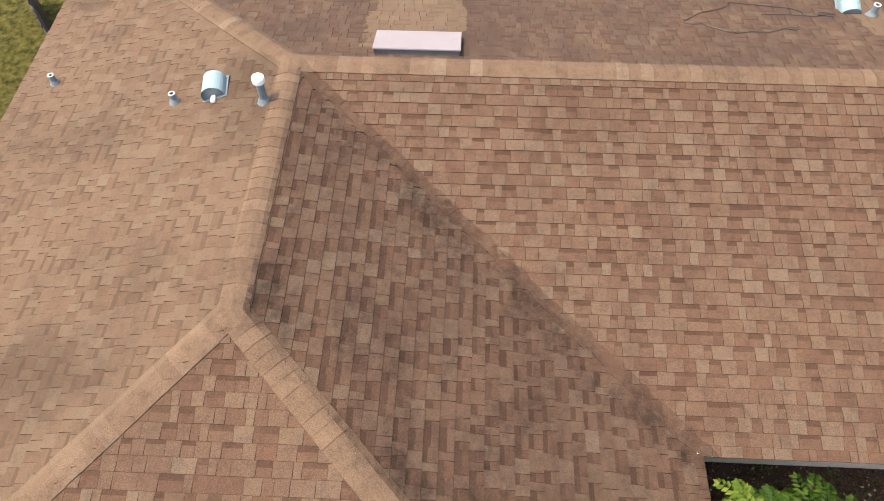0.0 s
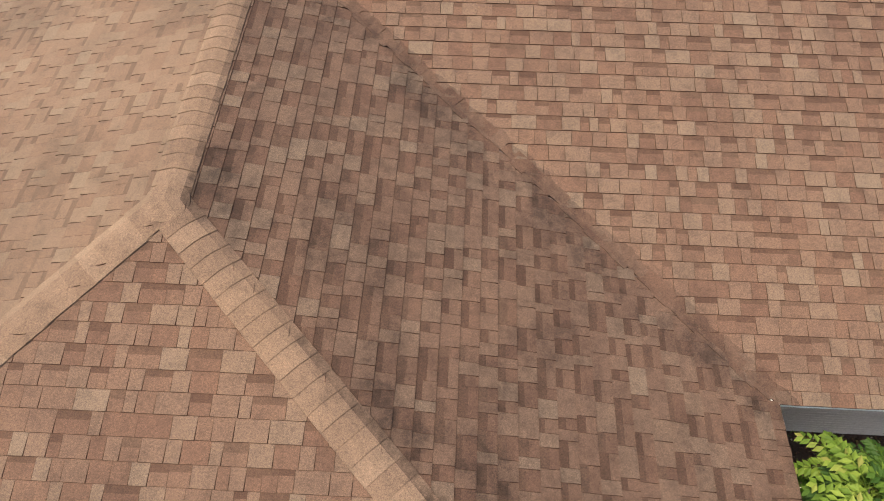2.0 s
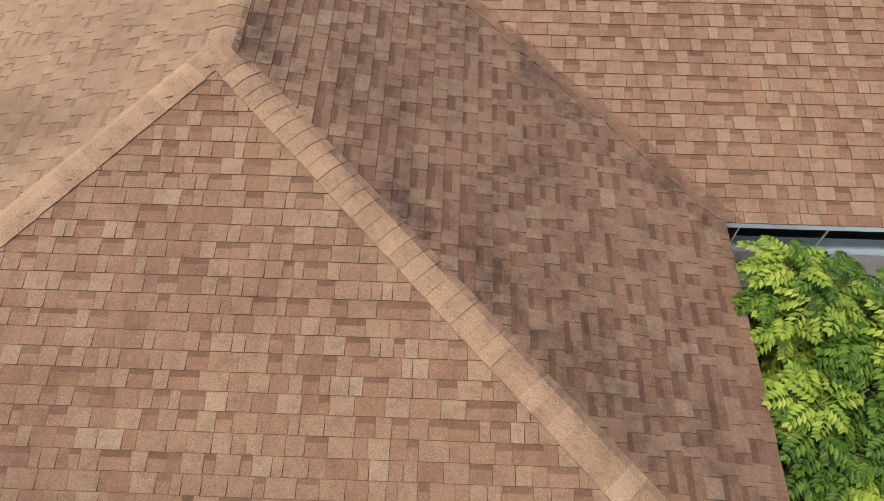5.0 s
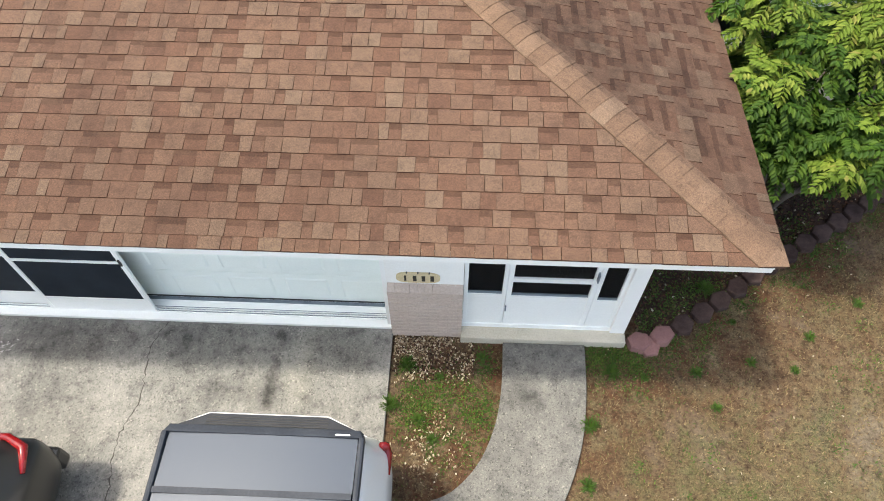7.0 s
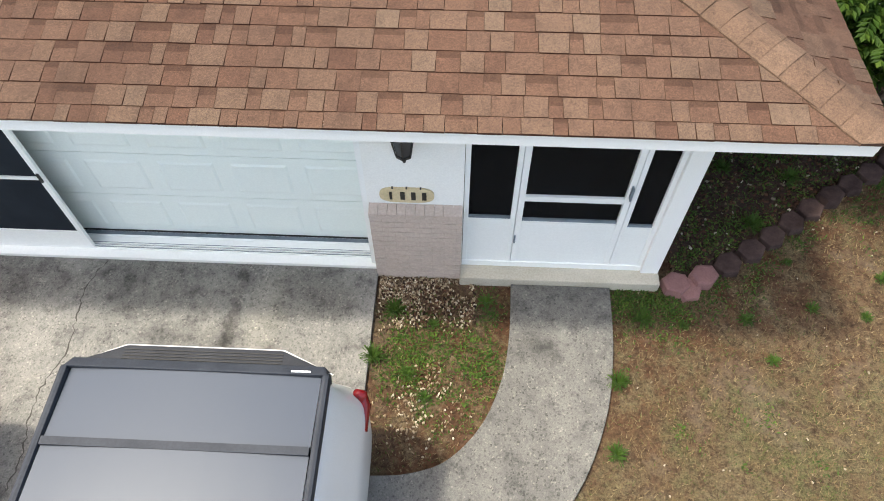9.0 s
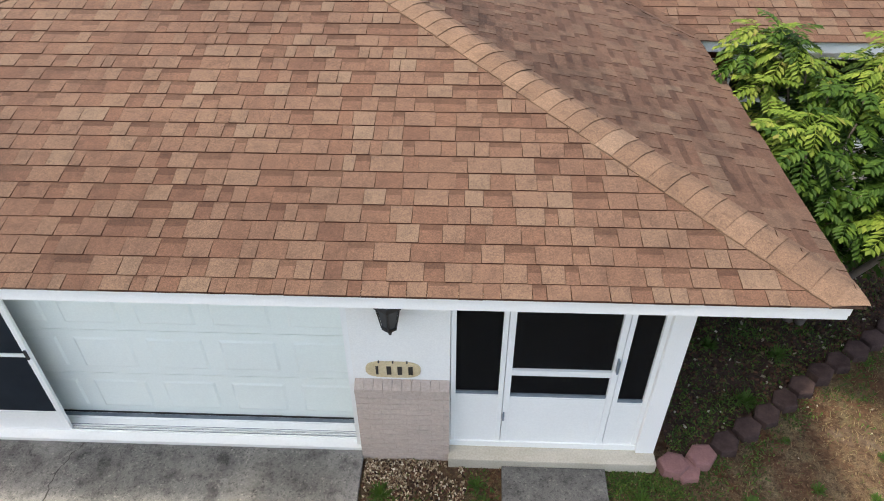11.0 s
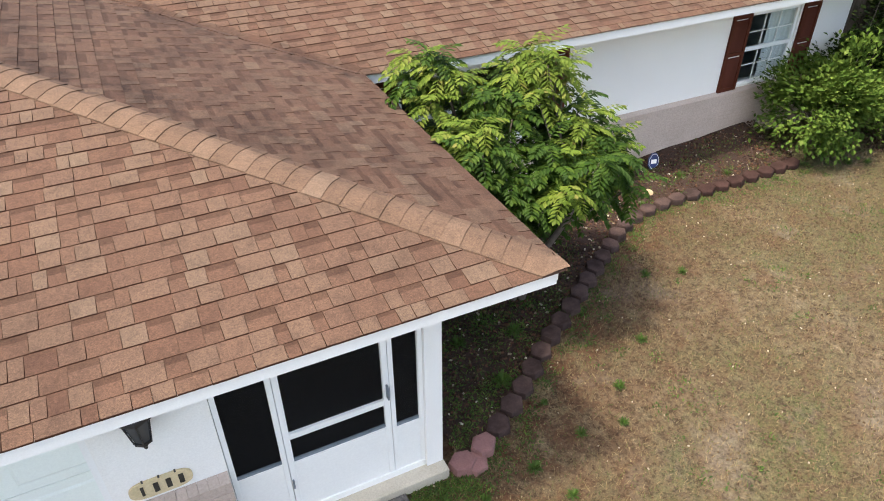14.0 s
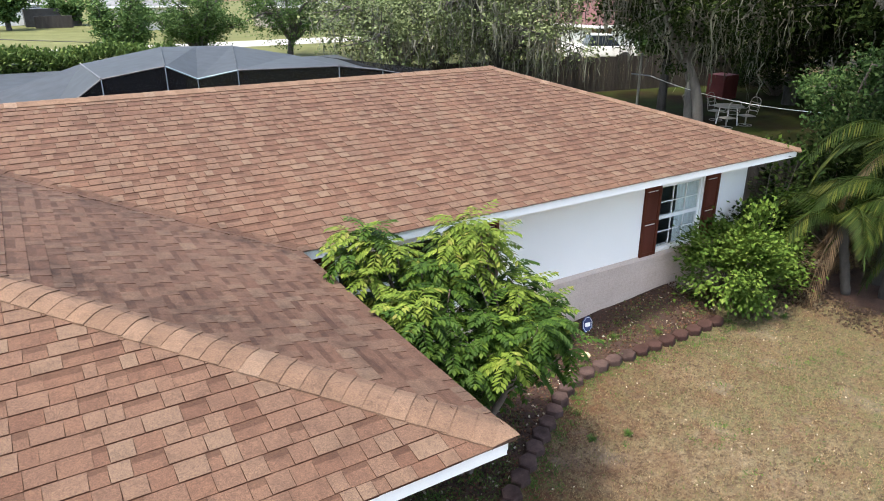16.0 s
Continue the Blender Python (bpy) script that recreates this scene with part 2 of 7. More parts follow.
M["paver_red"] = surface("red_paver", (0.17, 0.085, 0.08), (0.25, 0.13, 0.122), 5, 60, 0.9, 0.6, depth=0.006)
M["paver_old_red"] = surface("faded_red_paver", (0.026, 0.013, 0.011), (0.052, 0.027, 0.023), 5, 60, 0.9, 0.6, depth=0.006)
for paver in ("paver", "paver_old_red"):
    M[paver].node_tree.nodes["Principled BSDF"].inputs["Specular IOR Level"].default_value = 0.2
M["rock"] = surface("tan_rock", (0.42, 0.30, 0.17), (0.60, 0.47, 0.30), 8, 60, 0.9, 0.6)
# near-black in place of white walls: the unlit rooms' darkness is in the colour
M["interior"] = surface("unlit_interior", (0.06, 0.06, 0.06), (0.09, 0.09, 0.088), 1, 40, 0.9)
M["curtain"] = surface("white_curtain", (0.74, 0.76, 0.76), (0.84, 0.86, 0.86), 4, 60, 0.9, 0.2, stretch=(6, 6, 0.3))
M["red_lamp"] = surface("red_lens", (0.13, 0.004, 0.006), (0.20, 0.008, 0.01), 6, 40, 0.15, 0.02)
M["plate"] = surface("cream_plate", (0.60, 0.49, 0.29), (0.68, 0.57, 0.37), 6, 60, 0.5, 0.1)
M["ink"] = surface("dark_ink", (0.02, 0.018, 0.015), (0.04, 0.035, 0.03), 6, 60, 0.6)
M["blue_sign"] = surface("blue_sign", (0.008, 0.022, 0.10), (0.015, 0.036, 0.14), 6, 60, 0.4, 0.05)
M["cage_frame"] = surface("bronze_frame", (0.05, 0.05, 0.055), (0.09, 0.09, 0.10), 3, 40, 0.5)
M["trunk_grey"] = surface("oak_bark", (0.03, 0.027, 0.025), (0.085, 0.08, 0.072), 3, 30, 0.95, 0.8, depth=0.03, stretch=(1, 1, 0.3))


def screen_material(name, colour, open_share):
    m, t, b = nodes(name, 0.6)
    b.inputs["Specular IOR Level"].default_value = 0.12
    b.inputs["Base Color"].default_value = (*colour, 1)
    n = noise_of(t, 3.0, 3)
    t.links.new(ramp(t, n.outputs["Fac"], [(0.3, tuple(c * 0.8 for c in colour)), (0.7, tuple(c * 1.2 for c in colour))]).outputs[0], b.inputs["Base Color"])
    tr = t.nodes.new("ShaderNodeBsdfTransparent")
    ms = t.nodes.new("ShaderNodeMixShader")
    ms.inputs[0].default_value = open_share
    t.links.new(b.outputs[0], ms.inputs[1])
    t.links.new(tr.outputs[0], ms.inputs[2])
    t.links.new(ms.outputs[0], t.nodes["Material Output"].inputs["Surface"])
    return m


M["screen"] = screen_material("insect_screen", (0.006, 0.0065, 0.0075), 0.12)
M["screen_slide"] = screen_material("sliding_screen", (0.016, 0.022, 0.030), 0.06)
M["cage_mesh"] = screen_material("pool_screen", (0.038, 0.045, 0.053), 0.10)


def glass_material(name, colour, rough=0.05):
    m, t, b = nodes(name, rough)
    b.inputs["Base Color"].default_value = (*colour, 1)
    b.inputs["IOR"].default_value = 1.5
    n = noise_of(t, 0.8, 3)
    t.links.new(ramp(t, n.outputs["Fac"], [(0.3, (rough, rough, rough)), (0.75, (rough * 1.4, rough * 1.4, rough * 1.4))]).outputs[0], b.inputs["Roughness"])
    return m


M["window_glass"] = glass_material("window_glass", (0.012, 0.018, 0.022), 0.04)
M["car_glass"] = glass_material("car_glass", (0.015, 0.02, 0.026), 0.12)
M["roof_glass"] = glass_material("car_roof_glass", (0.042, 0.053, 0.072), 0.32)
M["roof_glass"].node_tree.nodes["Principled BSDF"].inputs["Metallic"].default_value = 0.2
M["trim"] = surface("dark_blue_grey_trim", (0.024, 0.028, 0.036), (0.038, 0.043, 0.053), 4, 60, 0.55, 0.05)


def paint_material(name, colour, coat=0.6):
    m, t, b = nodes(name, 0.35, 0.0)
    n = noise_of(t, 220, 2)
    t.links.new(ramp(t, n.outputs["Fac"], [(0.3, tuple(c * 0.85 for c in colour)), (0.7, tuple(min(1, c * 1.1) for c in colour))]).outputs[0], b.inputs["Base Color"])
    b.inputs["Coat Weight"].default_value = coat
    return m


M["car_white"] = paint_material("white_car_paint", (0.72, 0.72, 0.71))
M["car_grey"] = paint_material("grey_car_paint", (0.014, 0.0145, 0.015), 0.15)
M["trim"].node_tree.nodes["Principled BSDF"].inputs["Specular IOR Level"].default_value = 0.15


def leaf_material(name, tones, through_light=0.22, rough=0.5, gloss=0.25):
    m, t, b = nodes(name, rough)
    b.inputs["Specular IOR Level"].default_value = gloss
    r = ramp(t, island_random(t), tones)
    n = noise_of(t, 1.6, 3)
    c = mix(t, "MULTIPLY", 0.7, r.outputs[0], ramp(t, n.outputs["Fac"], [(0.3, (0.7, 0.72, 0.7)), (0.7, (1.2, 1.2, 1.1))]).outputs[0])
    t.links.new(c, b.inputs["Base Color"])
    tl = t.nodes.new("ShaderNodeBsdfTranslucent")
    t.links.new(c, tl.inputs["Color"])
    ms = t.nodes.new("ShaderNodeMixShader")
    ms.inputs[0].default_value = through_light
    t.links.new(b.outputs[0], ms.inputs[1])
    t.links.new(tl.outputs[0], ms.inputs[2])
    t.links.new(ms.outputs[0], t.nodes["Material Output"].inputs["Surface"])
    return m


M["leaf"] = leaf_material("pinnate_leaf", [(0.0, (0.013, 0.032, 0.004)), (0.5, (0.023, 0.052, 0.006)), (0.85, (0.036, 0.070, 0.008)), (1.0, (0.054, 0.088, 0.011))], 0.14, 0.6, 0.12)
M["leaf_young"] = leaf_material("young_leaf", [(0.0, (0.055, 0.092, 0.011)), (0.5, (0.085, 0.128, 0.017)), (0.9, (0.128, 0.165, 0.028)), (1.0, (0.15, 0.13, 0.04))], 0.2, 0.6, 0.12)
M["bush_leaf"] = leaf_material("bush_leaf", [(0.0, (0.052, 0.098, 0.018)), (0.5, (0.076, 0.130, 0.023)), (0.85, (0.105, 0.160, 0.030)), (1.0, (0.130, 0.180, 0.040))], 0.18, 0.65, 0.08)
M["litter"] = leaf_material("straw_litter", [(0.0, (0.06, 0.036, 0.02)), (0.5, (0.13, 0.088, 0.048)), (0.95, (0.20, 0.145, 0.085)), (1.0, (0.42, 0.37, 0.3))], 0.0, 0.9)
M["palm_leaf"] = leaf_material("palm_leaflet", [(0.0, (0.010, 0.022, 0.003)), (0.6, (0.022, 0.040, 0.006)), (1.0, (0.070, 0.078, 0.014))], 0.2, 0.6, 0.1)
M["shade_leaf"] = leaf_material("shade_tree_leaf", [(0.0, (0.010, 0.024, 0.004)), (0.6, (0.023, 0.047, 0.007)), (1.0, (0.055, 0.088, 0.012))], 0.15, 0.7, 0.1)
# tones lowered further to hold the shade inside the crowns
M["oak_leaf"] = leaf_material("oak_leaf", [(0.0, (0.008, 0.015, 0.0045)), (0.6, (0.017, 0.030, 0.008)), (1.0, (0.036, 0.050, 0.015))], 0.1, 0.8, 0.03)
M["hedge_leaf"] = leaf_material("hedge_leaf", [(0.0, (0.042, 0.075, 0.02)), (0.6, (0.08, 0.13, 0.036)), (1.0, (0.135, 0.18, 0.054))], 0.15, 0.7, 0.1)
M["pale_oak"] = leaf_material("pale_oak_leaf", [(0.0, (0.065, 0.088, 0.036)), (0.6, (0.098, 0.13, 0.055)), (1.0, (0.155, 0.185, 0.088))], 0.15, 0.7)
M["bright_leaf"] = leaf_material("bright_tree_leaf", [(0.0, (0.028, 0.062, 0.018)), (0.6, (0.060, 0.110, 0.034)), (1.0, (0.105, 0.155, 0.052))], 0.2, 0.7, 0.1)
M["moss"] = leaf_material("hanging_moss", [(0.0, (0.10, 0.105, 0.082)), (0.6, (0.15, 0.155, 0.125)), (1.0, (0.22, 0.22, 0.18))], 0.2, 0.9)
M["blade"] = leaf_material("grass_blade", [(0.0, (0.12, 0.082, 0.042)), (0.45, (0.185, 0.135, 0.072)), (0.72, (0.25, 0.195, 0.115)), (0.82, (0.09, 0.10, 0.03)), (1.0, (0.05, 0.085, 0.018))], 0.2, 0.8)
M["weed"] = leaf_material("weed_leaf", [(0.0, (0.025, 0.055, 0.008)), (0.6, (0.05, 0.10, 0.014)), (1.0, (0.10, 0.15, 0.025))], 0.2, 0.6)


def lawn_material():
    """Dry summer lawn: straw and earth, with greener patches."""
    m, t, b = nodes("dry_lawn", 0.95)
    b.inputs["Specular IOR Level"].default_value = 0.2
    n1, n2, n3 = noise_of(t, 0.55, 6, 0.65), noise_of(t, 9.0, 6, 0.75), noise_of(t, 75.0, 4, 0.8)
    base = ramp(t, n2.outputs["Fac"], [(0.32, (0.048, 0.031, 0.019)), (0.47, (0.113, 0.085, 0.052)), (0.66, (0.185, 0.149, 0.098))])
    green = ramp(t, n1.outputs["Fac"], [(0.44, (0, 0, 0)), (0.62, (0.75, 0.75, 0.75))])
    n6 = noise_of(t, 1.1, 6, 0.75)
    sandy = ramp(t, n6.outputs["Fac"], [(0.56, (0, 0, 0)), (0.68, (0.75, 0.75, 0.75))])
    c = mix(t, "MIX", sandy.outputs[0], base.outputs[0], (0.155, 0.125, 0.098))
    place = t.nodes.new("ShaderNodeSeparateXYZ")
    t.links.new(t.nodes.new("ShaderNodeNewGeometry").outputs["Position"], place.inputs[0])
    eastward = t.nodes.new("ShaderNodeMapRange")
    eastward.inputs["From Min"].default_value, eastward.inputs["From Max"].default_value, eastward.inputs["To Max"].default_value = 3.5, 9.0, 0.20
    t.links.new(place.outputs["X"], eastward.inputs["Value"])
    greener = t.nodes.new("ShaderNodeMath")
    t.links.new(n1.outputs["Fac"], greener.inputs[0])
    t.links.new(eastward.outputs[0], greener.inputs[1])
    t.links.new(greener.outputs[0], green.inputs[0])
    tufts = ramp(t, n2.outputs["Fac"], [(0.40, (0, 0, 0)), (0.58, (1, 1, 1))])
    c = mix(t, "MIX", mix(t, "MULTIPLY", 1.0, green.outputs[0], tufts.outputs[0]), c, (0.060, 0.072, 0.022))
    c = mix(t, "MULTIPLY", 0.9, c, ramp(t, n3.outputs["Fac"], [(0.3, (0.36, 0.34, 0.31)), (0.5, (1, 1, 1)), (0.7, (1.72, 1.66, 1.55))]).outputs[0])
    n4 = noise_of(t, 24.0, 5, 0.75)
    n5 = noise_of(t, 1.7, 6, 0.7)
    c = mix(t, "MIX", ramp(t, n5.outputs["Fac"], [(0.48, (0, 0, 0)), (0.66, (0.65, 0.65, 0.65))]).outputs[0], c, (0.105, 0.060, 0.035))
    sep = t.nodes.new("ShaderNodeSeparateXYZ")
    t.links.new(t.nodes.new("ShaderNodeNewGeometry").outputs["Position"], sep.inputs[0])
    # reddish thatch and old leaves lie along the planting bed
    off = t.nodes.new("ShaderNodeMath")
    off.operation = "MULTIPLY_ADD"
    t.links.new(sep.outputs["X"], off.inputs[0])
    off.inputs[1].default_value = -0.69
    t.links.new(sep.outputs["Y"], off.inputs[2])
    near = t.nodes.new("ShaderNodeMapRange")
    near.inputs["From Min"].default_value, near.inputs["From Max"].default_value = -1.3, 0.5
    t.links.new(off.outputs[0], near.inputs["Value"])
    n7 = noise_of(t, 3.2, 6, 0.75)
    thatch = ramp(t, n7.outputs["Fac"], [(0.40, (0, 0, 0)), (0.56, (1, 1, 1))])
    c = mix(t, "MIX", mix(t, "MULTIPLY", 1.0, near.outputs[0], thatch.outputs[0]), c, (0.085, 0.043, 0.024))
    pale = ramp(t, noise_of(t, 0.8, 5, 0.7).outputs["Fac"], [(0.55, (0, 0, 0)), (0.68, (0.6, 0.6, 0.6))])
    c = mix(t, "MIX", pale.outputs[0], c, (0.175, 0.15, 0.115))
    c = mix(t, "MULTIPLY", 0.95, c, ramp(t, n4.outputs["Fac"], [(0.36, (0.50, 0.47, 0.44)), (0.5, (1, 1, 1)), (0.66, (1.34, 1.32, 1.26))]).outputs[0])
    t.links.new(c, b.inputs["Base Color"])
    bump(t, b, n3.outputs["Fac"], 0.8, 0.03)
    return m


M["lawn"] = lawn_material()
M["far_lawn"] = surface("far_green_lawn", (0.075, 0.085, 0.034), (0.115, 0.12, 0.055), 0.3, 8, 0.95, 0.3)
M["side_lawn"] = surface("mossy_side_lawn", (0.018, 0.020, 0.006), (0.095, 0.082, 0.026), 6, 30, 0.95, 0.8, depth=0.03, contrast=0.3)
# the oaks' shade over this lawn is put into its dark colours
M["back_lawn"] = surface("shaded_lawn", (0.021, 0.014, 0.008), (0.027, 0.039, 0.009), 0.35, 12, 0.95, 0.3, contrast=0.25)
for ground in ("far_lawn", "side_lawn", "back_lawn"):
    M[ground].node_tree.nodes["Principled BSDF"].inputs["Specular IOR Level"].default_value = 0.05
M["mulch"] = surface("mulch_soil", (0.020, 0.009, 0.006), (0.056, 0.028, 0.018), 3, 40, 0.97, 0.9, depth=0.03)
M["chip"] = leaf_material("bark_chip", [(0.0, (0.022, 0.012, 0.009)), (0.45, (0.055, 0.030, 0.02)), (0.8, (0.115, 0.054, 0.034)), (0.88, (0.06, 0.08, 0.02)), (0.95, (0.13, 0.09, 0.06)), (0.988, (0.30, 0.27, 0.22)), (1.0, (0.55, 0.51, 0.45))], 0.0, 0.9)
M["dry_leaf"] = leaf_material("dry_leaf_litter", [(0.0, (0.022, 0.014, 0.009)), (0.6, (0.05, 0.032, 0.02)), (1.0, (0.10, 0.066, 0.04))], 0.0, 0.9)
M["pebble"] = leaf_material("shell_pebble", [(0.0, (0.10, 0.06, 0.035)), (0.4, (0.22, 0.16, 0.105)), (0.8, (0.36, 0.29, 0.21)), (1.0, (0.6, 0.54, 0.45))], 0.0, 0.9)


def concrete_material(name, light, dark, stains=()):
    """Old exposed-aggregate concrete: pale stones, dark pits, mildew stains and shaded patches."""
    m, t, b = nodes(name, 0.88)
    n1, n2, n3 = noise_of(t, 0.8, 8, 0.72, (1.0, 0.45, 1.0)), noise_of(t, 5.0, 8, 0.75), noise_of(t, 130, 3, 0.8)
    g = t.nodes.new("ShaderNodeNewGeometry")
    v = add(t, "ShaderNodeTexVoronoi", Scale=75.0)
    t.links.new(g.outputs["Position"], v.inputs["Vector"])
    mid = tuple((a * 0.6 + c * 0.4) for a, c in zip(light, dark))
    base = ramp(t, n1.outputs["Fac"], [(0.3, dark), (0.46, mid), (0.62, light)])
    c = mix(t, "MULTIPLY", 0.85, base.outputs[0], ramp(t, n2.outputs["Fac"], [(0.34, (0.42, 0.42, 0.42)), (0.48, (0.93, 0.93, 0.92)), (0.7, (1.14, 1.13, 1.1))]).outputs[0])
    c = mix(t, "MULTIPLY", 0.9, c, ramp(t, n3.outputs["Fac"], [(0.3, (0.6, 0.6, 0.6)), (0.5, (1, 1, 1)), (0.7, (1.3, 1.29, 1.25))]).outputs[0])
    sp = ramp(t, v.outputs["Color"], [(0.12, (0.45, 0.45, 0.45)), (0.3, (0.95, 0.95, 0.95)), (0.8, (1.05, 1.05, 1.04)), (0.95, (1.75, 1.7, 1.62))])
    stony = ramp(t, n1.outputs["Fac"], [(0.35, (1.0, 1.0, 1.0)), (0.6, (0.65, 0.65, 0.65))])
    c = mix(t, "MULTIPLY", stony.outputs[0], c, sp.outputs[0])
    sep = t.nodes.new("ShaderNodeSeparateXYZ")
    t.links.new(g.outputs["Position"], sep.inputs[0])
    for x, y, rx, ry, colour in stains:
        d = []
        for axis, at, r in (("X", x, rx), ("Y", y, ry)):
            n = t.nodes.new("ShaderNodeMath")
            n.operation = "MULTIPLY_ADD"
            t.links.new(sep.outputs[axis], n.inputs[0])
            n.inputs[1].default_value, n.inputs[2].default_value = 1 / r, -at / r
            sq = t.nodes.new("ShaderNodeMath")
            sq.operation = "POWER"
            ab = t.nodes.new("ShaderNodeMath")
            ab.operation = "ABSOLUTE"
            t.links.new(n.outputs[0], ab.inputs[0])
            t.links.new(ab.outputs[0], sq.inputs[0])
            sq.inputs[1].default_value = 2.0
            d.append(sq.outputs[0])
        total = t.nodes.new("ShaderNodeMath")
        t.links.new(d[0], total.inputs[0])
        t.links.new(d[1], total.inputs[1])
        rough_edge = t.nodes.new("ShaderNodeMath")
        rough_edge.operation = "MULTIPLY_ADD"
        t.links.new(n2.outputs["Fac"], rough_edge.inputs[0])
        rough_edge.inputs[1].default_value = 2.6
        t.links.new(total.outputs[0], rough_edge.inputs[2])
        share = ramp(t, rough_edge.outputs[0], [(0.0, (1, 1, 1)), (1.0, (0, 0, 0))])
        wide = t.nodes.new("ShaderNodeMapRange")
        wide.inputs["From Min"].default_value, wide.inputs["From Max"].default_value = 1.0, 2.4
        t.links.new(rough_edge.outputs[0], wide.inputs["Value"])
        t.links.new(wide.outputs[0], share.inputs[0])
        c = mix(t, "MULTIPLY", share.outputs[0], c, colour)
    t.links.new(c, b.inputs["Base Color"])
    bump(t, b, v.outputs["Distance"], 0.35, 0.006)
    return m


# patches near y 0.42 put the eave's shade in along with the mildew
M["drive"] = concrete_material("driveway_concrete", (0.225, 0.221, 0.211), (0.08, 0.08, 0.078), [(-4.30, 0.05, 0.075, 0.62, (0.45, 0.44, 0.43)), (-5.0, 0.42, 0.95, 0.40, (0.58, 0.58, 0.57)), (-3.6, 0.42, 0.55, 0.36, (0.62, 0.61, 0.59)), (-6.5, 0.42, 1.0, 0.38, (0.60, 0.58, 0.56)), (-4.6, -0.12, 0.55, 0.26, (0.60, 0.60, 0.60)), (-4.02, 0.15, 0.20, 0.5, (1.35, 1.33, 1.26))])
M["path"] = concrete_material("walkway_concrete", (0.165, 0.161, 0.152), (0.075, 0.074, 0.071), [(-1.70, -0.05, 0.30, 0.22, (0.6, 0.6, 0.6)), (-1.45, 0.4, 0.6, 0.3, (0.68, 0.68, 0.67))])


# ---- building helpers ----
class Soup:
    """Plain geometry gathered as lists, for one mesh."""

    def __init__(self):
        self.v, self.f, self.dark, self.band, self.shade = [], [], [], [], []

    def poly(self, *pts):
        n = len(self.v)
        self.v += [tuple(p) for p in pts]
        self.f.append(tuple(range(n, n + len(pts))))

    def hexa(self, p):
        """Eight corners: four below, four above, both counter-clockwise."""
        n = len(self.v)
        self.v += [tuple(q) for q in p]
        self.f += [tuple(n + i for i in q) for q in ((3, 2, 1, 0), (4, 5, 6, 7), (0, 1, 5, 4), (1, 2, 6, 5), (2, 3, 7, 6), (3, 0, 4, 7))]

    def box(self, x0, x1, y0, y1, z0, z1):
        self.hexa([(x0, y0, z0), (x1, y0, z0), (x1, y1, z0), (x0, y1, z0), (x0, y0, z1), (x1, y0, z1), (x1, y1, z1), (x0, y1, z1)])

    def prism(self, ring, z0, z1):
        """An upright prism over a counter-clockwise ring of (x, y)."""
        n, k = len(self.v), len(ring)
        self.v += [(x, y, z0) for x, y in ring] + [(x, y, z1) for x, y in ring]
        self.f += [tuple(range(n + k - 1, n - 1, -1)), tuple(range(n + k, n + 2 * k))]
        self.f += [(n + i, n + (i + 1) % k, n + k + (i + 1) % k, n + k + i) for i in range(k)]

    def tube(self, pts, radii, sides=7, cap=True):
        """A tapered round limb along points."""
        rings, pts = [], [Vector(p) for p in pts]
        up = Vector((0.31, 0.17, 0.93))
        for i, p in enumerate(pts):
            d = (pts[min(i + 1, len(pts) - 1)] - pts[max(i - 1, 0)]).normalized()
            a = d.cross(up if abs(d.dot(up)) < 0.95 else Vector((1, 0, 0))).normalized()
            c = d.cross(a)
            r = radii[i] if hasattr(radii, "__len__") else radii
            n = len(self.v)
            self.v += [tuple(p + r * (math.cos(w) * a + math.sin(w) * c)) for w in (2 * math.pi * k / sides for k in range(sides))]
            rings.append(n)
        for a, c in zip(rings, rings[1:]):
            self.f += [(a + k, a + (k + 1) % sides, c + (k + 1) % sides, c + k) for k in range(sides)]
        if cap:
            self.f += [tuple(rings[0] + k for k in range(sides - 1, -1, -1)), tuple(rings[-1] + k for k in range(sides))]

    def mesh(self, name, mats, smooth=False):
        me = bpy.data.meshes.new(name)
        me.from_pydata(self.v, [], self.f)
        for m in mats if isinstance(mats, (list, tuple)) else [mats]:
            me.materials.append(m)
        if smooth:
            me.polygons.foreach_set("use_smooth", [True] * len(me.polygons))
        if self.dark:
            index = [0] * len(me.polygons)
            for k in self.dark:
                index[k] = 1
            for k in self.band:
                index[k] = 2
            for k in self.shade:
                index[k] = 3
            me.polygons.foreach_set("material_index", index)
        me.update()
        return me


def part(name, geo, material, parent=None, label="", bevel=0.0, smooth=False, **tags):
    """Links a Soup, a bmesh or a mesh as one object, under a thing or part if given."""
    if isinstance(geo, Soup):
        me = geo.mesh(name, material, smooth)
    elif isinstance(geo, bmesh.types.BMesh):
        me = bpy.data.meshes.new(name)
        geo.to_mesh(me)
        geo.free()
        me.materials.append(material)
        if smooth:
            me.polygons.foreach_set("use_smooth", [True] * len(me.polygons))
    else:
        me = geo
    if bevel:
        bm = bmesh.new()
        bm.from_mesh(me)
        bmesh.ops.remove_doubles(bm, verts=bm.verts, dist=1e-5)
        sharp = [e for e in bm.edges if len(e.link_faces) == 2 and e.calc_face_angle(0) > 0.6]
        bmesh.ops.bevel(bm, geom=sharp, offset=bevel, segments=2, profile=0.6, affect="EDGES", clamp_overlap=True)
        bm.to_mesh(me)
        bm.free()
    ob = new(name, me)
    if parent is not None:
        ob.parent = parent
    return tagged(ob, label=label, **tags)


def empty(name, at=(0, 0, 0), **tags):
    ob = new(name)
    ob.location = at
    ob.empty_display_size = 0.2
    return tagged(ob, **tags)


def boxes(*rows):
    s = Soup()
    for r in rows:
        s.box(*r)
    return s


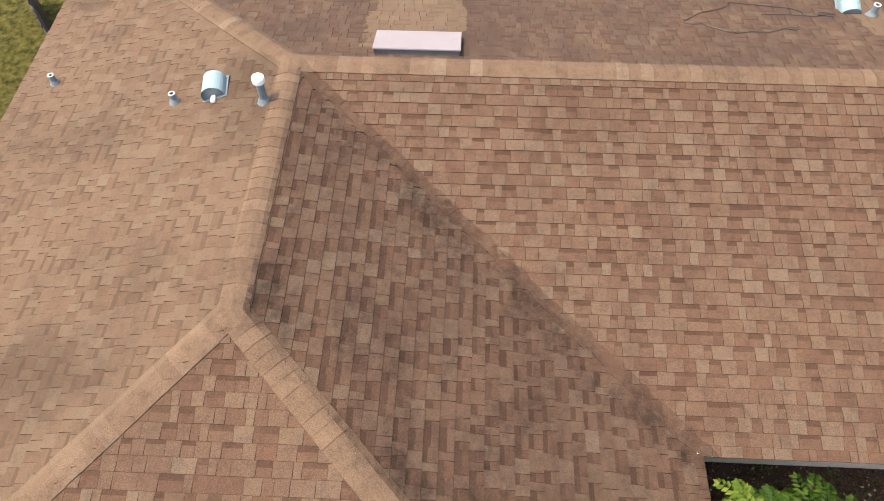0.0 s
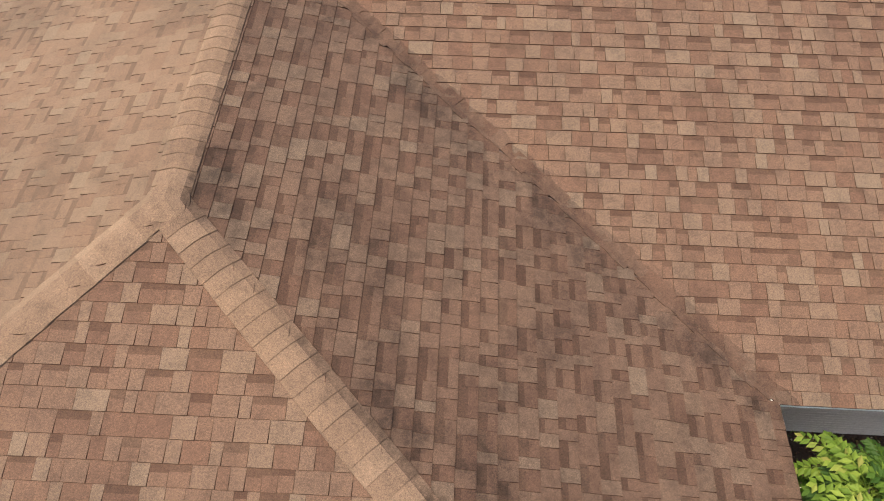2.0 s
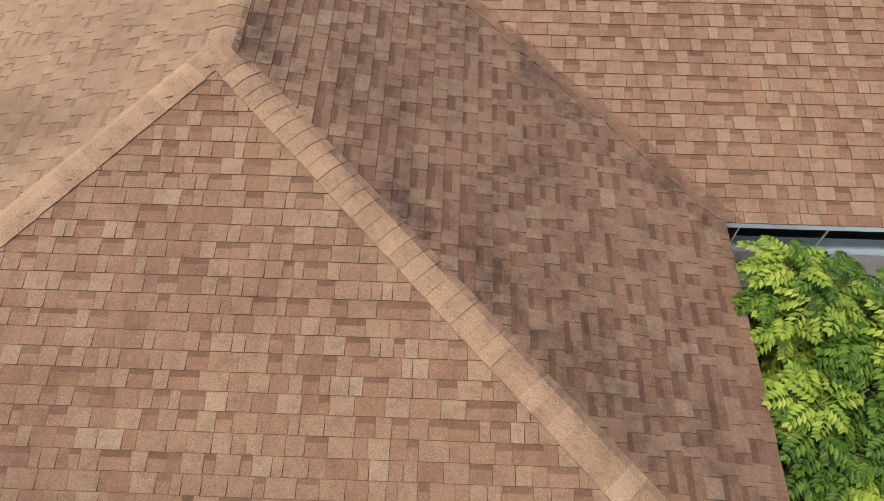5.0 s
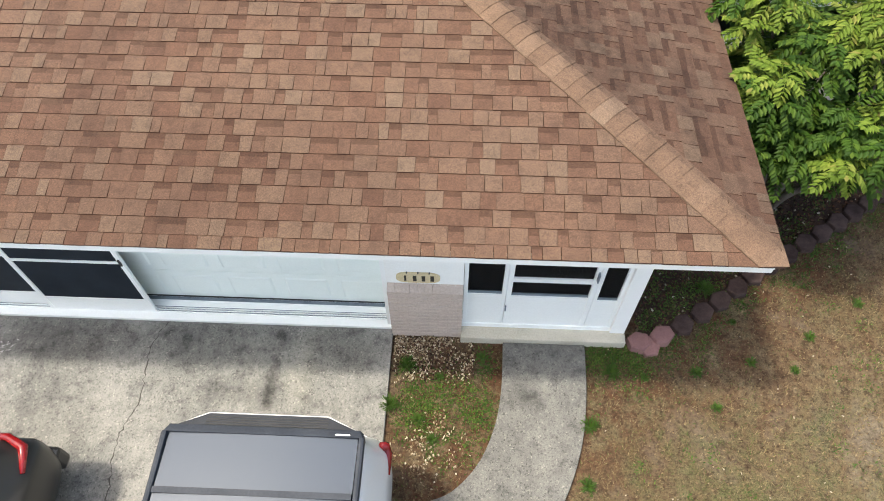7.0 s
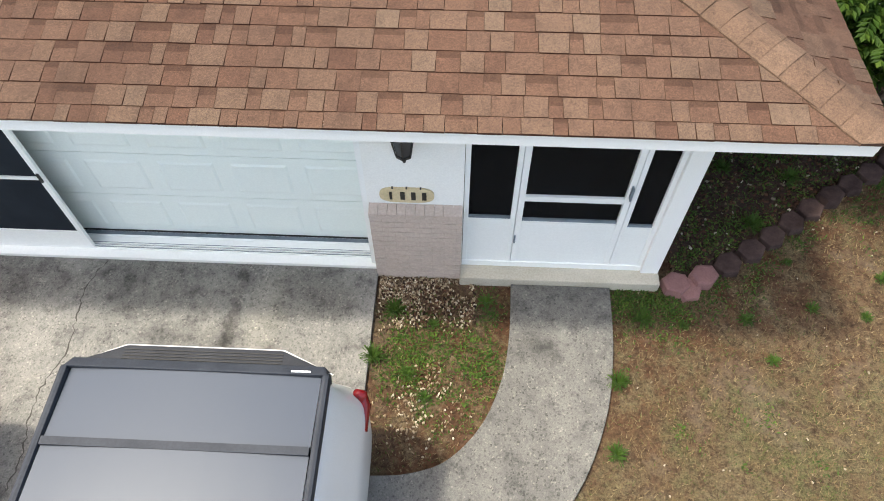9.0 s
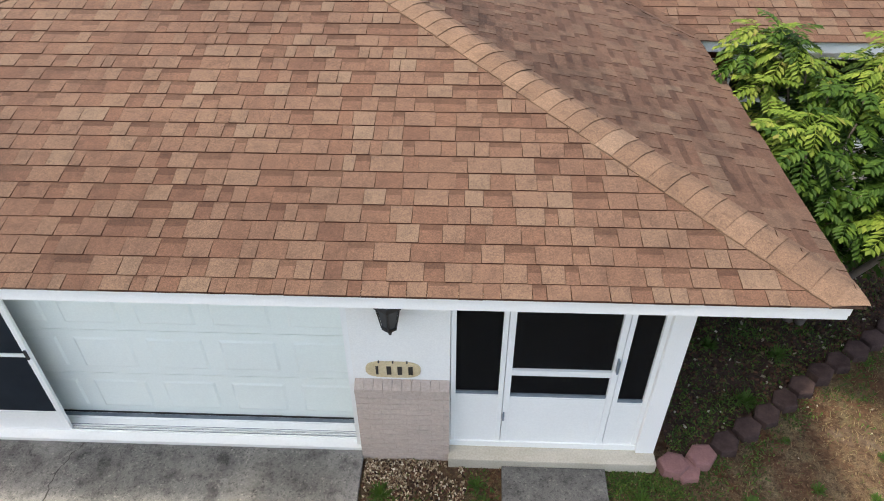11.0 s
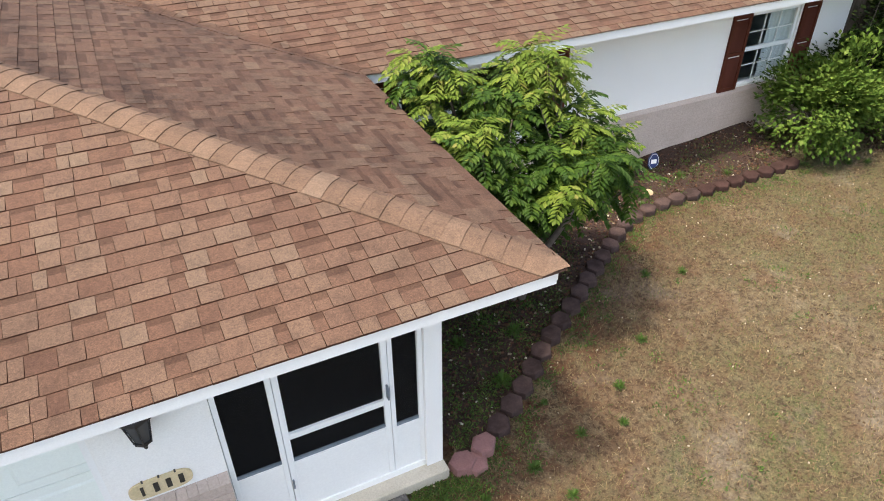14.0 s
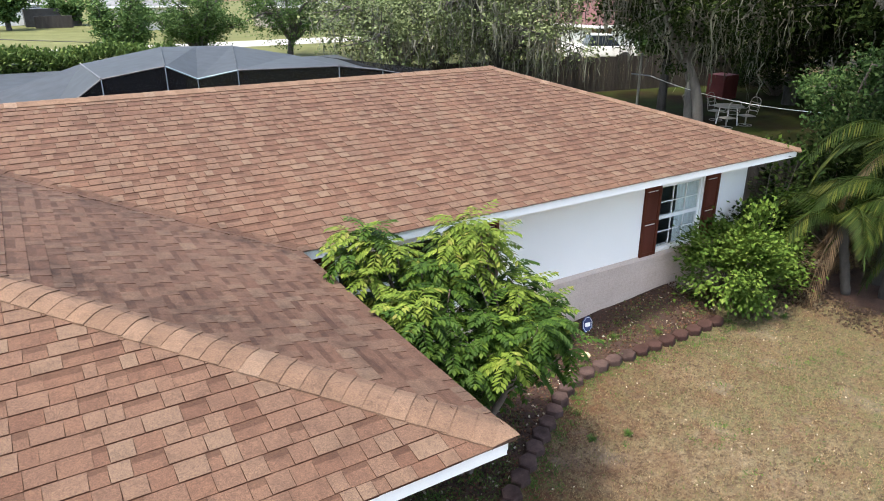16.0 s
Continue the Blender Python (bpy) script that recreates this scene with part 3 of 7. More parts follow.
rng = random.Random(7)

# ---- ground: one sheet to the horizon ----
def lumps(x, y):
    return 0.02 * noise.noise(Vector((x * 0.6, y * 0.6, 3.1)))


def ground_sheet():
    """A fine patch in the yard, growing coarser to the horizon."""
    s = Soup()
    xs = [-2500, -600, -200, -80, -40, -24, -16] + [-12 + 0.6 * i for i in range(46)] + [20, 26, 34, 48, 80, 200, 600, 2500]
    ys = [-2500, -600, -200, -80, -40, -20] + [-12 + 0.6 * i for i in range(48)] + [20, 28, 40, 60, 90, 200, 600, 2500]
    for y in ys:
        for x in xs:
            inside = -12 <= x <= 15 and -12 <= y <= 16
            s.v.append((x, y, -0.03 + (lumps(x, y) if inside else 0.0)))
    n = len(xs)
    s.f = [(j * n + i, j * n + i + 1, (j + 1) * n + i + 1, (j + 1) * n + i) for j in range(len(ys) - 1) for i in range(n - 1)]
    return s


ground = part("ground", ground_sheet(), M["lawn"], label="dry straw-coloured lawn with green patches", category="lawn", kind="structure", smooth=True)


def curve_through(pts, step):
    """Even steps along a smooth line through the given points."""
    pts = [Vector(p) for p in pts]
    fine = []
    for i in range(len(pts) - 1):
        a, b2, c, d = pts[max(i - 1, 0)], pts[i], pts[i + 1], pts[min(i + 2, len(pts) - 1)]
        for k in range(40):
            u = k / 40
            fine.append(0.5 * ((2 * b2) + (c - a) * u + (2 * a - 5 * b2 + 4 * c - d) * u * u + (3 * b2 - a - 3 * c + d) * u ** 3))
    fine.append(pts[-1])
    out, run = [fine[0]], 0.0
    for p, q in zip(fine, fine[1:]):
        run += (q - p).length
        if run >= step:
            out.append(q)
            run = 0.0
    return out


# driveway, with a crack and slab joint
M["scuff"] = surface("worn_white_paint", (0.22, 0.21, 0.20), (0.48, 0.47, 0.46), 30, 90, 0.9)
drive = part("driveway", boxes((-8.4, -3.085, -14.0, 0.66, -0.12, 0.012)), M["drive"], label="old stained exposed-aggregate concrete driveway", category="driveway", kind="structure")


def crack(line, width):
    s = Soup()
    r = random.Random(3)
    left, right = [], []
    for p in line:
        jx, w = r.uniform(-0.018, 0.018), width * r.uniform(0.35, 1.3)
        left.append((p.x + jx - w, p.y, 0.0135))
        right.append((p.x + jx + w, p.y, 0.0135))
    for i in range(len(line) - 1):
        s.poly(left[i], left[i + 1], right[i + 1], right[i])
    return s


part("crack", crack(curve_through([(-5.56, 0.65, 0), (-5.66, 0.45, 0), (-5.685, 0.28, 0), (-5.655, 0.0, 0), (-5.635, -0.27, 0), (-5.705, -0.5, 0), (-5.735, -0.85, 0), (-5.68, -1.04, 0), (-5.69, -1.4, 0), (-5.8, -2.0, 0), (-5.7, -3.0, 0)], 0.035), 0.006), M["ink"], drive, "dark crack")


def paint_scuff():
    """Thin flakes of white paint trodden into the concrete."""
    s = Soup()
    r = random.Random(8)
    for k in range(60):
        x, y, l, a = -7.37 + r.gauss(0, 0.10), 0.27 + r.gauss(0, 0.07), r.uniform(0.012, 0.06), 0.4 + r.gauss(0, 0.5)
        c, q = math.cos(a), math.sin(a)
        s.poly(*[(x + c * i * l - q * j * 0.012, y + q * i * l + c * j * 0.012, 0.0135) for i, j in ((-0.5, -0.2), (0.1, -0.5), (0.5, 0.1), (0.2, 0.5), (-0.4, 0.3))])
    return s


part("paint_scuff", paint_scuff(), M["scuff"], drive, "scuffed white paint marks", kind="stuff")

# curved walk from the porch to the driveway
def ribbon(line, half, z0, z1, start, end):
    s = Soup()
    lf, rt = [], []
    for i, p in enumerate(line):
        d = (line[min(i + 1, len(line) - 1)] - line[max(i - 1, 0)]).normalized()
        if i == 0:
            d = start
        if i == len(line) - 1:
            d = end
        nrm = Vector((-d.y, d.x, 0))
        lf.append(p + nrm * half)
        rt.append(p - nrm * half)
    for i in range(len(line) - 1):
        s.hexa([(*lf[i].xy, z0), (*lf[i + 1].xy, z0), (*rt[i + 1].xy, z0), (*rt[i].xy, z0), (*lf[i].xy, z1), (*lf[i + 1].xy, z1), (*rt[i + 1].xy, z1), (*rt[i].xy, z1)])
    s.f = [f for k, f in enumerate(s.f) if k % 6 not in (3, 5)]
    return s


walkway_line = curve_through([(-1.445, 0.545, 0), (-1.465, 0.0, 0), (-1.555, -0.52, 0), (-1.78, -1.03, 0), (-2.15, -1.42, 0), (-2.6, -1.60, 0), (-3.09, -1.64, 0)], 0.12)
part("walkway", ribbon(walkway_line, 0.44, -0.1, 0.012, Vector((0, -1, 0)), Vector((-1, 0, 0))), M["path"], bevel=0.008, label="grey weathered concrete walk curving to the driveway", category="walkway", kind="structure")

# ---- planting bed ----
BED_EDGE = [(-0.42, 0.60, 0), (-0.2, 0.67, 0), (0.05, 0.81, 0), (0.52, 1.13, 0), (0.95, 1.475, 0), (1.42, 1.80, 0), (1.86, 2.09, 0), (2.33, 2.42, 0), (2.78, 2.72, 0), (3.23, 3.01, 0), (3.72, 3.22, 0), (4.46, 3.29, 0), (5.63, 3.29, 0), (7.0, 3.32, 0)]


def bed_rise(x, y):
    """The bed's soil climbs towards the far end of the wall."""
    return 0.075 * max(0.0, x - 3.6) * min(1.0, max(0.0, (y - 3.3) / 1.1))


def bed_sheet():
    s = Soup()
    line = curve_through(BED_EDGE, 0.3)
    for p, q in zip(line, line[1:]):
        def back(v):
            return 0.69 if v.x < POST1 else MAIN_WALL
        for k in range(10):
            a, b2 = k / 10, (k + 1) / 10
            def at(v, u):
                y = v.y + (back(v) - v.y) * u
                return (v.x, y, 0.004 + bed_rise(v.x, y) + 0.02 * noise.noise(Vector((v.x * 2, y * 2, 0))))
            s.poly(at(p, a), at(q, a), at(q, b2), at(p, b2))
    return s


part("mulch_bed", bed_sheet(), M["mulch"], label="dark brown mulch bed with weeds and shell bits", category="flower bed", kind="structure", smooth=True)

# ---- house ----
house = empty("house", label="single-storey white stucco house with a hipped brown shingle roof", category="house")

SLOPES = {
    "front": [(WEST, 0, EAVE), (0, 0, EAVE), (APEX, -APEX, RIDGE)],
    "east": [(0, 0, EAVE), (0, INNER, EAVE), (APEX, CREST, RIDGE), (APEX, -APEX, RIDGE)],
    "south": [(0, INNER, EAVE), (EAST, INNER, EAVE), (RIDGE_END, CREST, RIDGE), (APEX, CREST, RIDGE)],
    "west": [(WEST, NORTH, EAVE), (WEST, 0, EAVE), (APEX, -APEX, RIDGE), (APEX, CREST, RIDGE)],
    "north": [(EAST, NORTH, EAVE), (WEST, NORTH, EAVE), (APEX, CREST, RIDGE), (RIDGE_END, CREST, RIDGE)],
    "end": [(EAST, INNER, EAVE), (EAST, NORTH, EAVE), (RIDGE_END, CREST, RIDGE)],
}
EXPOSURE = 0.1434


def slope_frame(ring):
    o, a, top = Vector(ring[0]), Vector(ring[1]), Vector(ring[-1])
    u = (a - o).normalized()
    n = u.cross(top - o).normalized()
    v = n.cross(u)
    flat = [((Vector(p) - o).dot(u), (Vector(p) - o).dot(v)) for p in ring]
    return o, u, v, n, flat


def span(flat, h):
    """Where a level line at h up the slope enters and leaves it."""
    h = min(max(h, 0.0), max(p[1] for p in flat))
    hits = []
    for (x0, y0), (x1, y1) in zip(flat, flat[1:] + flat[:1]):
        if abs(y1 - y0) > 1e-6 and min(y0, y1) - 1e-6 <= h <= max(y0, y1) + 1e-6:
            hits.append(x0 + (x1 - x0) * (h - y0) / (y1 - y0))
    return (min(hits), max(hits)) if hits else (0.0, 0.0)


roof = part("roof", (lambda s: ([s.poly(*[Vector(p) - Vector((0, 0, 0.012)) for p in r]) for r in SLOPES.values()], s)[1])(Soup()), M["deck"], house, "hipped roof of brown laminated asphalt shingles")
soffit_deck = Soup()
for r in SLOPES.values():
    soffit_deck.poly(*[Vector(p) - Vector((0, 0, 0.018)) for p in reversed(r)])
part("roof_underside", soffit_deck, M["fence"], roof)

WIDTHS = (0.08, 0.10, 0.12, 0.14, 0.16, 0.18, 0.22)


LOW, HIGH, COVER = 0.0100, 0.0135, 0.03


def tab_corners(ub0, ub1, ut0, ut1, v0, v1, high):
    """A shingle tab: a sloping cut edge at the butt, thin where the next course covers it."""
    lo, hi, e, rise = 0.0, 0.003, 0.0034 if high else 0.0008, HIGH if high else LOW
    e = min(e, max(0.0, (ub1 - ub0) * 0.2))
    return [(ub0, v0, lo), (ub1, v0, lo), (ut1, v1, lo - 0.004), (ut0, v1, lo - 0.004), (ub0 + e, v0 + 0.0042, rise), (ub1 - e, v0 + 0.0042, rise), (ut1, v1, hi), (ut0, v1, hi)]


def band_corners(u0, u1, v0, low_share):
    """The darker printed strip across a recessed tab's upper part, doubling as butt shade."""
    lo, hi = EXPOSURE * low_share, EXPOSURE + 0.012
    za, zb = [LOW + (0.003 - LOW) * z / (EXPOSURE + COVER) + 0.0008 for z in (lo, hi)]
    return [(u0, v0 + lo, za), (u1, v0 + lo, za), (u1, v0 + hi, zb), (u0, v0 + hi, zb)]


tab_meshes = {}


def tab_mesh(w, high, share):
    if (w, high, share) not in tab_meshes:
        s = Soup()
        g = 0.0003
        s.hexa(tab_corners(g, w - g, g, w - g, 0.0, EXPOSURE + COVER, high))
        s.dark = [2, 3, 5]
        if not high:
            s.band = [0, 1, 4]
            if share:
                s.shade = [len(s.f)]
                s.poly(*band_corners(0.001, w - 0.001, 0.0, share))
        tab_meshes[w, high, share] = s.mesh("shingle", [M["tab_piece"], M["butt"], M["low_piece"], M["band_piece"]])
    return tab_meshes[w, high, share]


def shingle(name, ring, seed, stretch=None, bands=0.75, shares=(0.0, 0.60, 0.66, 0.72)):
    """Courses of tabs of uneven width up one slope. stretch: the part of the plan whose whole tabs are objects of their own."""
    o, u, v, n, flat = slope_frame(ring)
    r = random.Random(seed)
    s, pieces = Soup(), []
    top = max(p[1] for p in flat)
    k, h = 0, -0.02
    while h < top - 0.05:
        reach = EXPOSURE + COVER
        a0, a1 = span(flat, h)
        b0, b1 = span(flat, min(h + reach, top))
        x = min(a0, b0) - r.uniform(0, 0.3)
        end = max(a1, b1)
        high = r.random() < 0.5
        sag = 0.003 * math.sin(k * 1.7)
        while x < end:
            w = r.choice(WIDTHS)
            high = not high if r.random() < 0.78 else high
            share = r.choice(shares) if r.random() < bands else 0.0
            dv = r.uniform(-0.0015, 0.0015) + sag
            c0, c1, d0, d1 = max(x, a0), min(x + w, a1), max(x, b0), min(x + w, b1)
            if c1 - c0 > 0.004 or d1 - d0 > 0.004:
                whole = c1 - c0 > w - 1e-4 and d1 - d0 > w - 1e-4
                p = o + u * (x + w / 2) + v * h
                if whole and stretch and stretch(p.x, p.y) and len(pieces) < 300:
                    pieces.append((w, high, share, o + u * x + v * (h + dv)))
                else:
                    c1, d1 = max(c1, c0), max(d1, d0)
                    g = 0.0003
                    pts = tab_corners(c0 + g, max(c1 - g, c0 + g), d0 + g, max(d1 - g, d0 + g), h + dv, min(h + dv + reach, top), high)
                    s.dark += [len(s.f) + 2, len(s.f) + 3, len(s.f) + 5] if k else [len(s.f) + 3, len(s.f) + 5]
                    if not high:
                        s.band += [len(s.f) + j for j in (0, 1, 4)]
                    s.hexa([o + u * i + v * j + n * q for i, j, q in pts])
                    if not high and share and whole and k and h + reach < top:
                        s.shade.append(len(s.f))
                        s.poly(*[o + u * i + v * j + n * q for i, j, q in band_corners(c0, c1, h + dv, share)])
            x += w
        h += EXPOSURE if k else 0.105
        k += 1
    part("shingle_field", s, [M["tab"], M["butt"], M["low"], M["band"]], roof, "brown and tan laminated asphalt shingles", kind="stuff")
    base = Matrix((u, v, n)).transposed().to_4x4()
    for w, high, share, p in pieces:
        ob = new("shingle", tab_mesh(w, high, share))
        ob.parent = roof
        ob.matrix_basis = Matrix.Translation(p) @ base


def valley_cover():
    """Tabs of both slopes lapped over one another along the valley."""
    a, b2 = Vector((0, INNER, EAVE)), Vector((APEX, CREST, RIDGE))
    d = (b2 - a).normalized()
    s, r = Soup(), random.Random(17)
    step = 0.145
    for k in range(int((b2 - a).length / step) - 1):
        p, q = a + d * (0.06 + k * step), a + d * (0.06 + (k + 1) * step + 0.03)
        for key, reach in (("east", r.uniform(0.02, 0.07)), ("south", r.uniform(0.01, 0.10))):
            nrm = slope_frame(SLOPES[key])[3]
            w = d.cross(nrm).normalized()
            mid = sum((Vector(c) for c in SLOPES[key]), Vector()) / 4
            w = w if w.dot(mid - a) > 0 else -w
            up = Vector((0, 0, 0.0145))
            low = Vector((0, 0, 0.004))
            s.hexa([p - w * 0.004 + low, q - w * 0.004 + low, q + w * reach + low, p + w * reach + low, p - w * 0.004 + up, q - w * 0.004 + up * 0.8, q + w * reach + up * 0.8, p + w * reach + up])
    bm = bmesh.new()
    bm.from_mesh(s.mesh("valley_shingles", M["tab"]))
    bmesh.ops.recalc_face_normals(bm, faces=bm.faces)
    part("valley_shingles", bm, M["low"], roof, "lapped shingles along the valley", kind="stuff")


# ---- hip and ridge caps ----
def cap_mesh(axis, left, right):
    """One bent cap strip: its butt end stands proud of the strip before."""
    s = Soup()
    a = axis.normalized()
    up = (a.cross(right - left)).normalized()
    if up.z < 0:
        up = -up
    rows = []
    for t, lift in ((0.0, 0.031), (0.19, 0.0235)):
        row = []
        for q in (-1.0, -0.55, -0.2, 0.0, 0.2, 0.55, 1.0):
            side = right if q > 0 else left
            rounding = 0.006 * (1 - min(1, abs(q) / 0.2)) if abs(q) < 0.2 else 0.0
            row.append(a * t + side * (abs(q) * 0.155) + up * (lift - rounding - 0.009 * q * q))
        rows.append(row)
    n = 7
    s.v = [tuple(p) for row in rows for p in row] + [tuple(p - up * 0.0065) for p in rows[0]]
    for i in range(n - 1):
        s.f.append((i, i + 1, n + i + 1, n + i))
        s.f.append((2 * n + i, 2 * n + i + 1, i + 1, i))
    k = len(s.v)
    s.v += [tuple(Vector(s.v[i]) - up * 0.022) for i in (0, n, n - 1, 2 * n - 1)]
    s.f += [(0, n, k + 1, k), (n - 1, k + 2, k + 3, 2 * n - 1)]
    return s


def trimmed(soup, at, planes):
    """The strip at a corner, cut off flush with the two eaves."""
    bm = bmesh.new()
    bm.from_mesh(soup.mesh("ridge_cap", M["cap_piece"]))
    for co, no in planes:
        bmesh.ops.bisect_plane(bm, geom=bm.verts[:] + bm.edges[:] + bm.faces[:], plane_co=Vector(co) - at, plane_no=no, clear_outer=True)
    me = bpy.data.meshes.new("ridge_cap")
    bm.to_mesh(me)
    bm.free()
    me.materials.append(M["cap_piece"])
    return me


def caps(start, end, left_slope, right_slope, singly, clip=()):
    a, b2 = Vector(start), Vector(end)
    d = (b2 - a).normalized()
    wings = []
    for key in (left_slope, right_slope):
        nrm = slope_frame(SLOPES[key])[3]
        w = d.cross(nrm).normalized()
        mid = sum((Vector(p) for p in SLOPES[key]), Vector()) / len(SLOPES[key])
        if w.dot(mid - a) < 0:
            w = -w
        wings.append(w)
    soup = cap_mesh(d, *wings)
    count = int((b2 - a).length / EXPOSURE) - 1
    r = random.Random(count)
    if singly:
        me = soup.mesh("ridge_cap", M["cap_piece"])
        for i in range(count + 1):
            ob = new("ridge_cap", me if not (clip and i < 3) else trimmed(soup, a + d * (i * EXPOSURE), clip))
            ob.parent = roof
            ob.location = a + d * (i * EXPOSURE) + Vector((r.uniform(-0.003, 0.003), r.uniform(-0.003, 0.003), r.uniform(0, 0.003)))
    else:
        s = Soup()
        for i in range(count + 1):
            n, p = len(s.v), a + d * (i * EXPOSURE)
            s.v += [tuple(Vector(q) + p) for q in soup.v]
            s.f += [tuple(n + k for k in f) for f in soup.f]
        part("ridge_cap_run", s, M["cap"], roof, "tan hip cap shingles", kind="stuff")


def down(a, b2, m=0.02):
    d = (Vector(b2) - Vector(a)).normalized()
    return Vector(a) - d * m


CORNERS = {"se": (0, 0, EAVE), "sw": (WEST, 0, EAVE), "nw": (WEST, NORTH, EAVE), "ne": (EAST, NORTH, EAVE), "e": (EAST, INNER, EAVE)}
TOP, MEET, TIP = (APEX, -APEX, RIDGE), (APEX, CREST, RIDGE), (RIDGE_END, CREST, RIDGE)

# ---- fascia, soffit ----
def fascia_run(a, b2, inward):
    """A white board under the eave with a thin metal drip edge above it."""
    a, b2, w = Vector(a), Vector(b2), Vector(inward)
    s = Soup()
    p, q = a + w * 0.018, b2 + w * 0.018
    z0, z1 = EAVE - 0.125, EAVE - 0.012
    s.hexa([(*p.xy, z0), (*q.xy, z0), (*(q + w * 0.025).xy, z0), (*(p + w * 0.025).xy, z0), (*p.xy, z1), (*q.xy, z1), (*(q + w * 0.025).xy, z1), (*(p + w * 0.025).xy, z1)])
    f = part("fascia", s, M["white"], house, "white painted fascia board")
    s2 = Soup()
    p, q = a + w * 0.002, b2 + w * 0.002
    s2.hexa([(*p.xy, z1 - 0.012), (*q.xy, z1 - 0.012), (*(q + w * 0.07).xy, z1 - 0.004), (*(p + w * 0.07).xy, z1 - 0.004), (*p.xy, z1 + 0.009), (*q.xy, z1 + 0.009), (*(q + w * 0.07).xy, z1 + 0.012), (*(p + w * 0.07).xy, z1 + 0.012)])
    part("drip_edge", s2, M["aluminium"], f)


fascia_run((WEST + 0.05, 0, 0), (-0.05, 0, 0), (0, 1, 0))
fascia_run((0, 0.05, 0), (0, INNER + 0.07, 0), (-1, 0, 0))
fascia_run((-0.03, INNER, 0), (EAST - 0.05, INNER, 0), (0, 1, 0))
fascia_run((EAST, INNER + 0.05, 0), (EAST, NORTH - 0.05, 0), (-1, 0, 0))
fascia_run((WEST, NORTH, 0), (WEST, 0.05, 0), (1, 0, 0))
fascia_run((EAST, NORTH, 0), (WEST, NORTH, 0), (0, -1, 0))
Z_SOFFIT = EAVE - 0.125
part("soffit", boxes((WEST + 0.07, -0.07, 0.071, WALL - 0.002, Z_SOFFIT, Z_SOFFIT + 0.02), (-0.53, -0.07, WALL, INNER + 0.03, Z_SOFFIT, Z_SOFFIT + 0.02),
                      (-0.07, EAST - 0.07, INNER + 0.071, MAIN_WALL - 0.002, Z_SOFFIT, Z_SOFFIT + 0.02), (EAST - 0.5, EAST - 0.071, MAIN_WALL, NORTH - 0.07, Z_SOFFIT, Z_SOFFIT + 0.02),
                      (WEST + 0.071, WEST + 0.5, WALL, NORTH - 0.07, Z_SOFFIT, Z_SOFFIT + 0.02)), M["white"], house, "white soffit")

# ---- walls ----
def wall_sheet(u0, u1, z0, z1, openings, place, depth=0.2):
    """One wall of one piece along a line, with real openings through it; place(u, d, z) sets it in the plan."""
    us = sorted({u0, u1, *[q for o in openings for q in o[:2]]})
    zs = sorted({z0, z1, *[q for o in openings for q in o[2:]]})
    def solid(i, j):
        if not (0 <= i < len(us) - 1 and 0 <= j < len(zs) - 1):
            return False
        u, z = (us[i] + us[i + 1]) / 2, (zs[j] + zs[j + 1]) / 2
        return not any(o[0] < u < o[1] and o[2] < z < o[3] for o in openings)
    bm, known = bmesh.new(), {}
    def v(i, j, d):
        if (i, j, d) not in known:
            known[i, j, d] = bm.verts.new(place(us[i], d, zs[j]))
        return known[i, j, d]
    for i in range(len(us) - 1):
        for j in range(len(zs) - 1):
            if not solid(i, j):
                continue
            bm.faces.new((v(i, j, 0), v(i + 1, j, 0), v(i + 1, j + 1, 0), v(i, j + 1, 0)))
            bm.faces.new((v(i, j + 1, depth), v(i + 1, j + 1, depth), v(i + 1, j, depth), v(i, j, depth)))
            for di, dj, p, q in ((-1, 0, (i, j), (i, j + 1)), (1, 0, (i + 1, j + 1), (i + 1, j)), (0, -1, (i + 1, j), (i, j)), (0, 1, (i, j + 1), (i + 1, j + 1))):
                if not solid(i + di, j + dj):
                    bm.faces.new((v(*p, 0), v(*q, 0), v(*q, depth), v(*p, depth)))
    bmesh.ops.recalc_face_normals(bm, faces=bm.faces)
    return bm


ZT = EAVE - 0.05
part("wall", wall_sheet(WEST + 0.5, POST1, -0.1, ZT, [(G0, G1, -0.1, 2.13), (PIER, POST1, -0.1, 2.12)], lambda u, d, z: (u, WALL + d, z)), M["stucco"], house, "white stucco garage wall")
part("wall", wall_sheet(WALL + 0.201, MAIN_WALL - 0.001, -0.1, ZT, [(WALL + 0.201, 2.6, -0.1, 2.12)], lambda u, d, z: (POST1 - d, u, z)), M["stucco"], house, "white stucco porch side wall")
MW0, MW1 = POST1 - 0.2, 8.72
WIN_A = (0.70, 2.80, 0.90, 2.02)     # wide window behind the tree
WIN_B = (6.49, 7.54, 0.90, 2.04)     # window beside the bush
part("wall", wall_sheet(MW0, MW1, -0.1, ZT, [WIN_A, WIN_B], lambda u, d, z: (u, MAIN_WALL + d, z)), M["stucco"], house, "white stucco front wall")
part("wall", boxes((MW1 - 0.2, MW1, MAIN_WALL + 0.201, NORTH - 0.5, -0.1, ZT)), M["stucco"], house, "white stucco end wall")
part("wall", boxes((WEST + 0.5, MW1 - 0.201, NORTH - 0.7, NORTH - 0.5, -0.1, ZT)), M["stucco"], house, "white stucco back wall")
part("wall", boxes((WEST + 0.5, WEST + 0.7, WALL + 0.201, NORTH - 0.701, -0.1, ZT)), M["stucco"], house, "white stucco west wall")
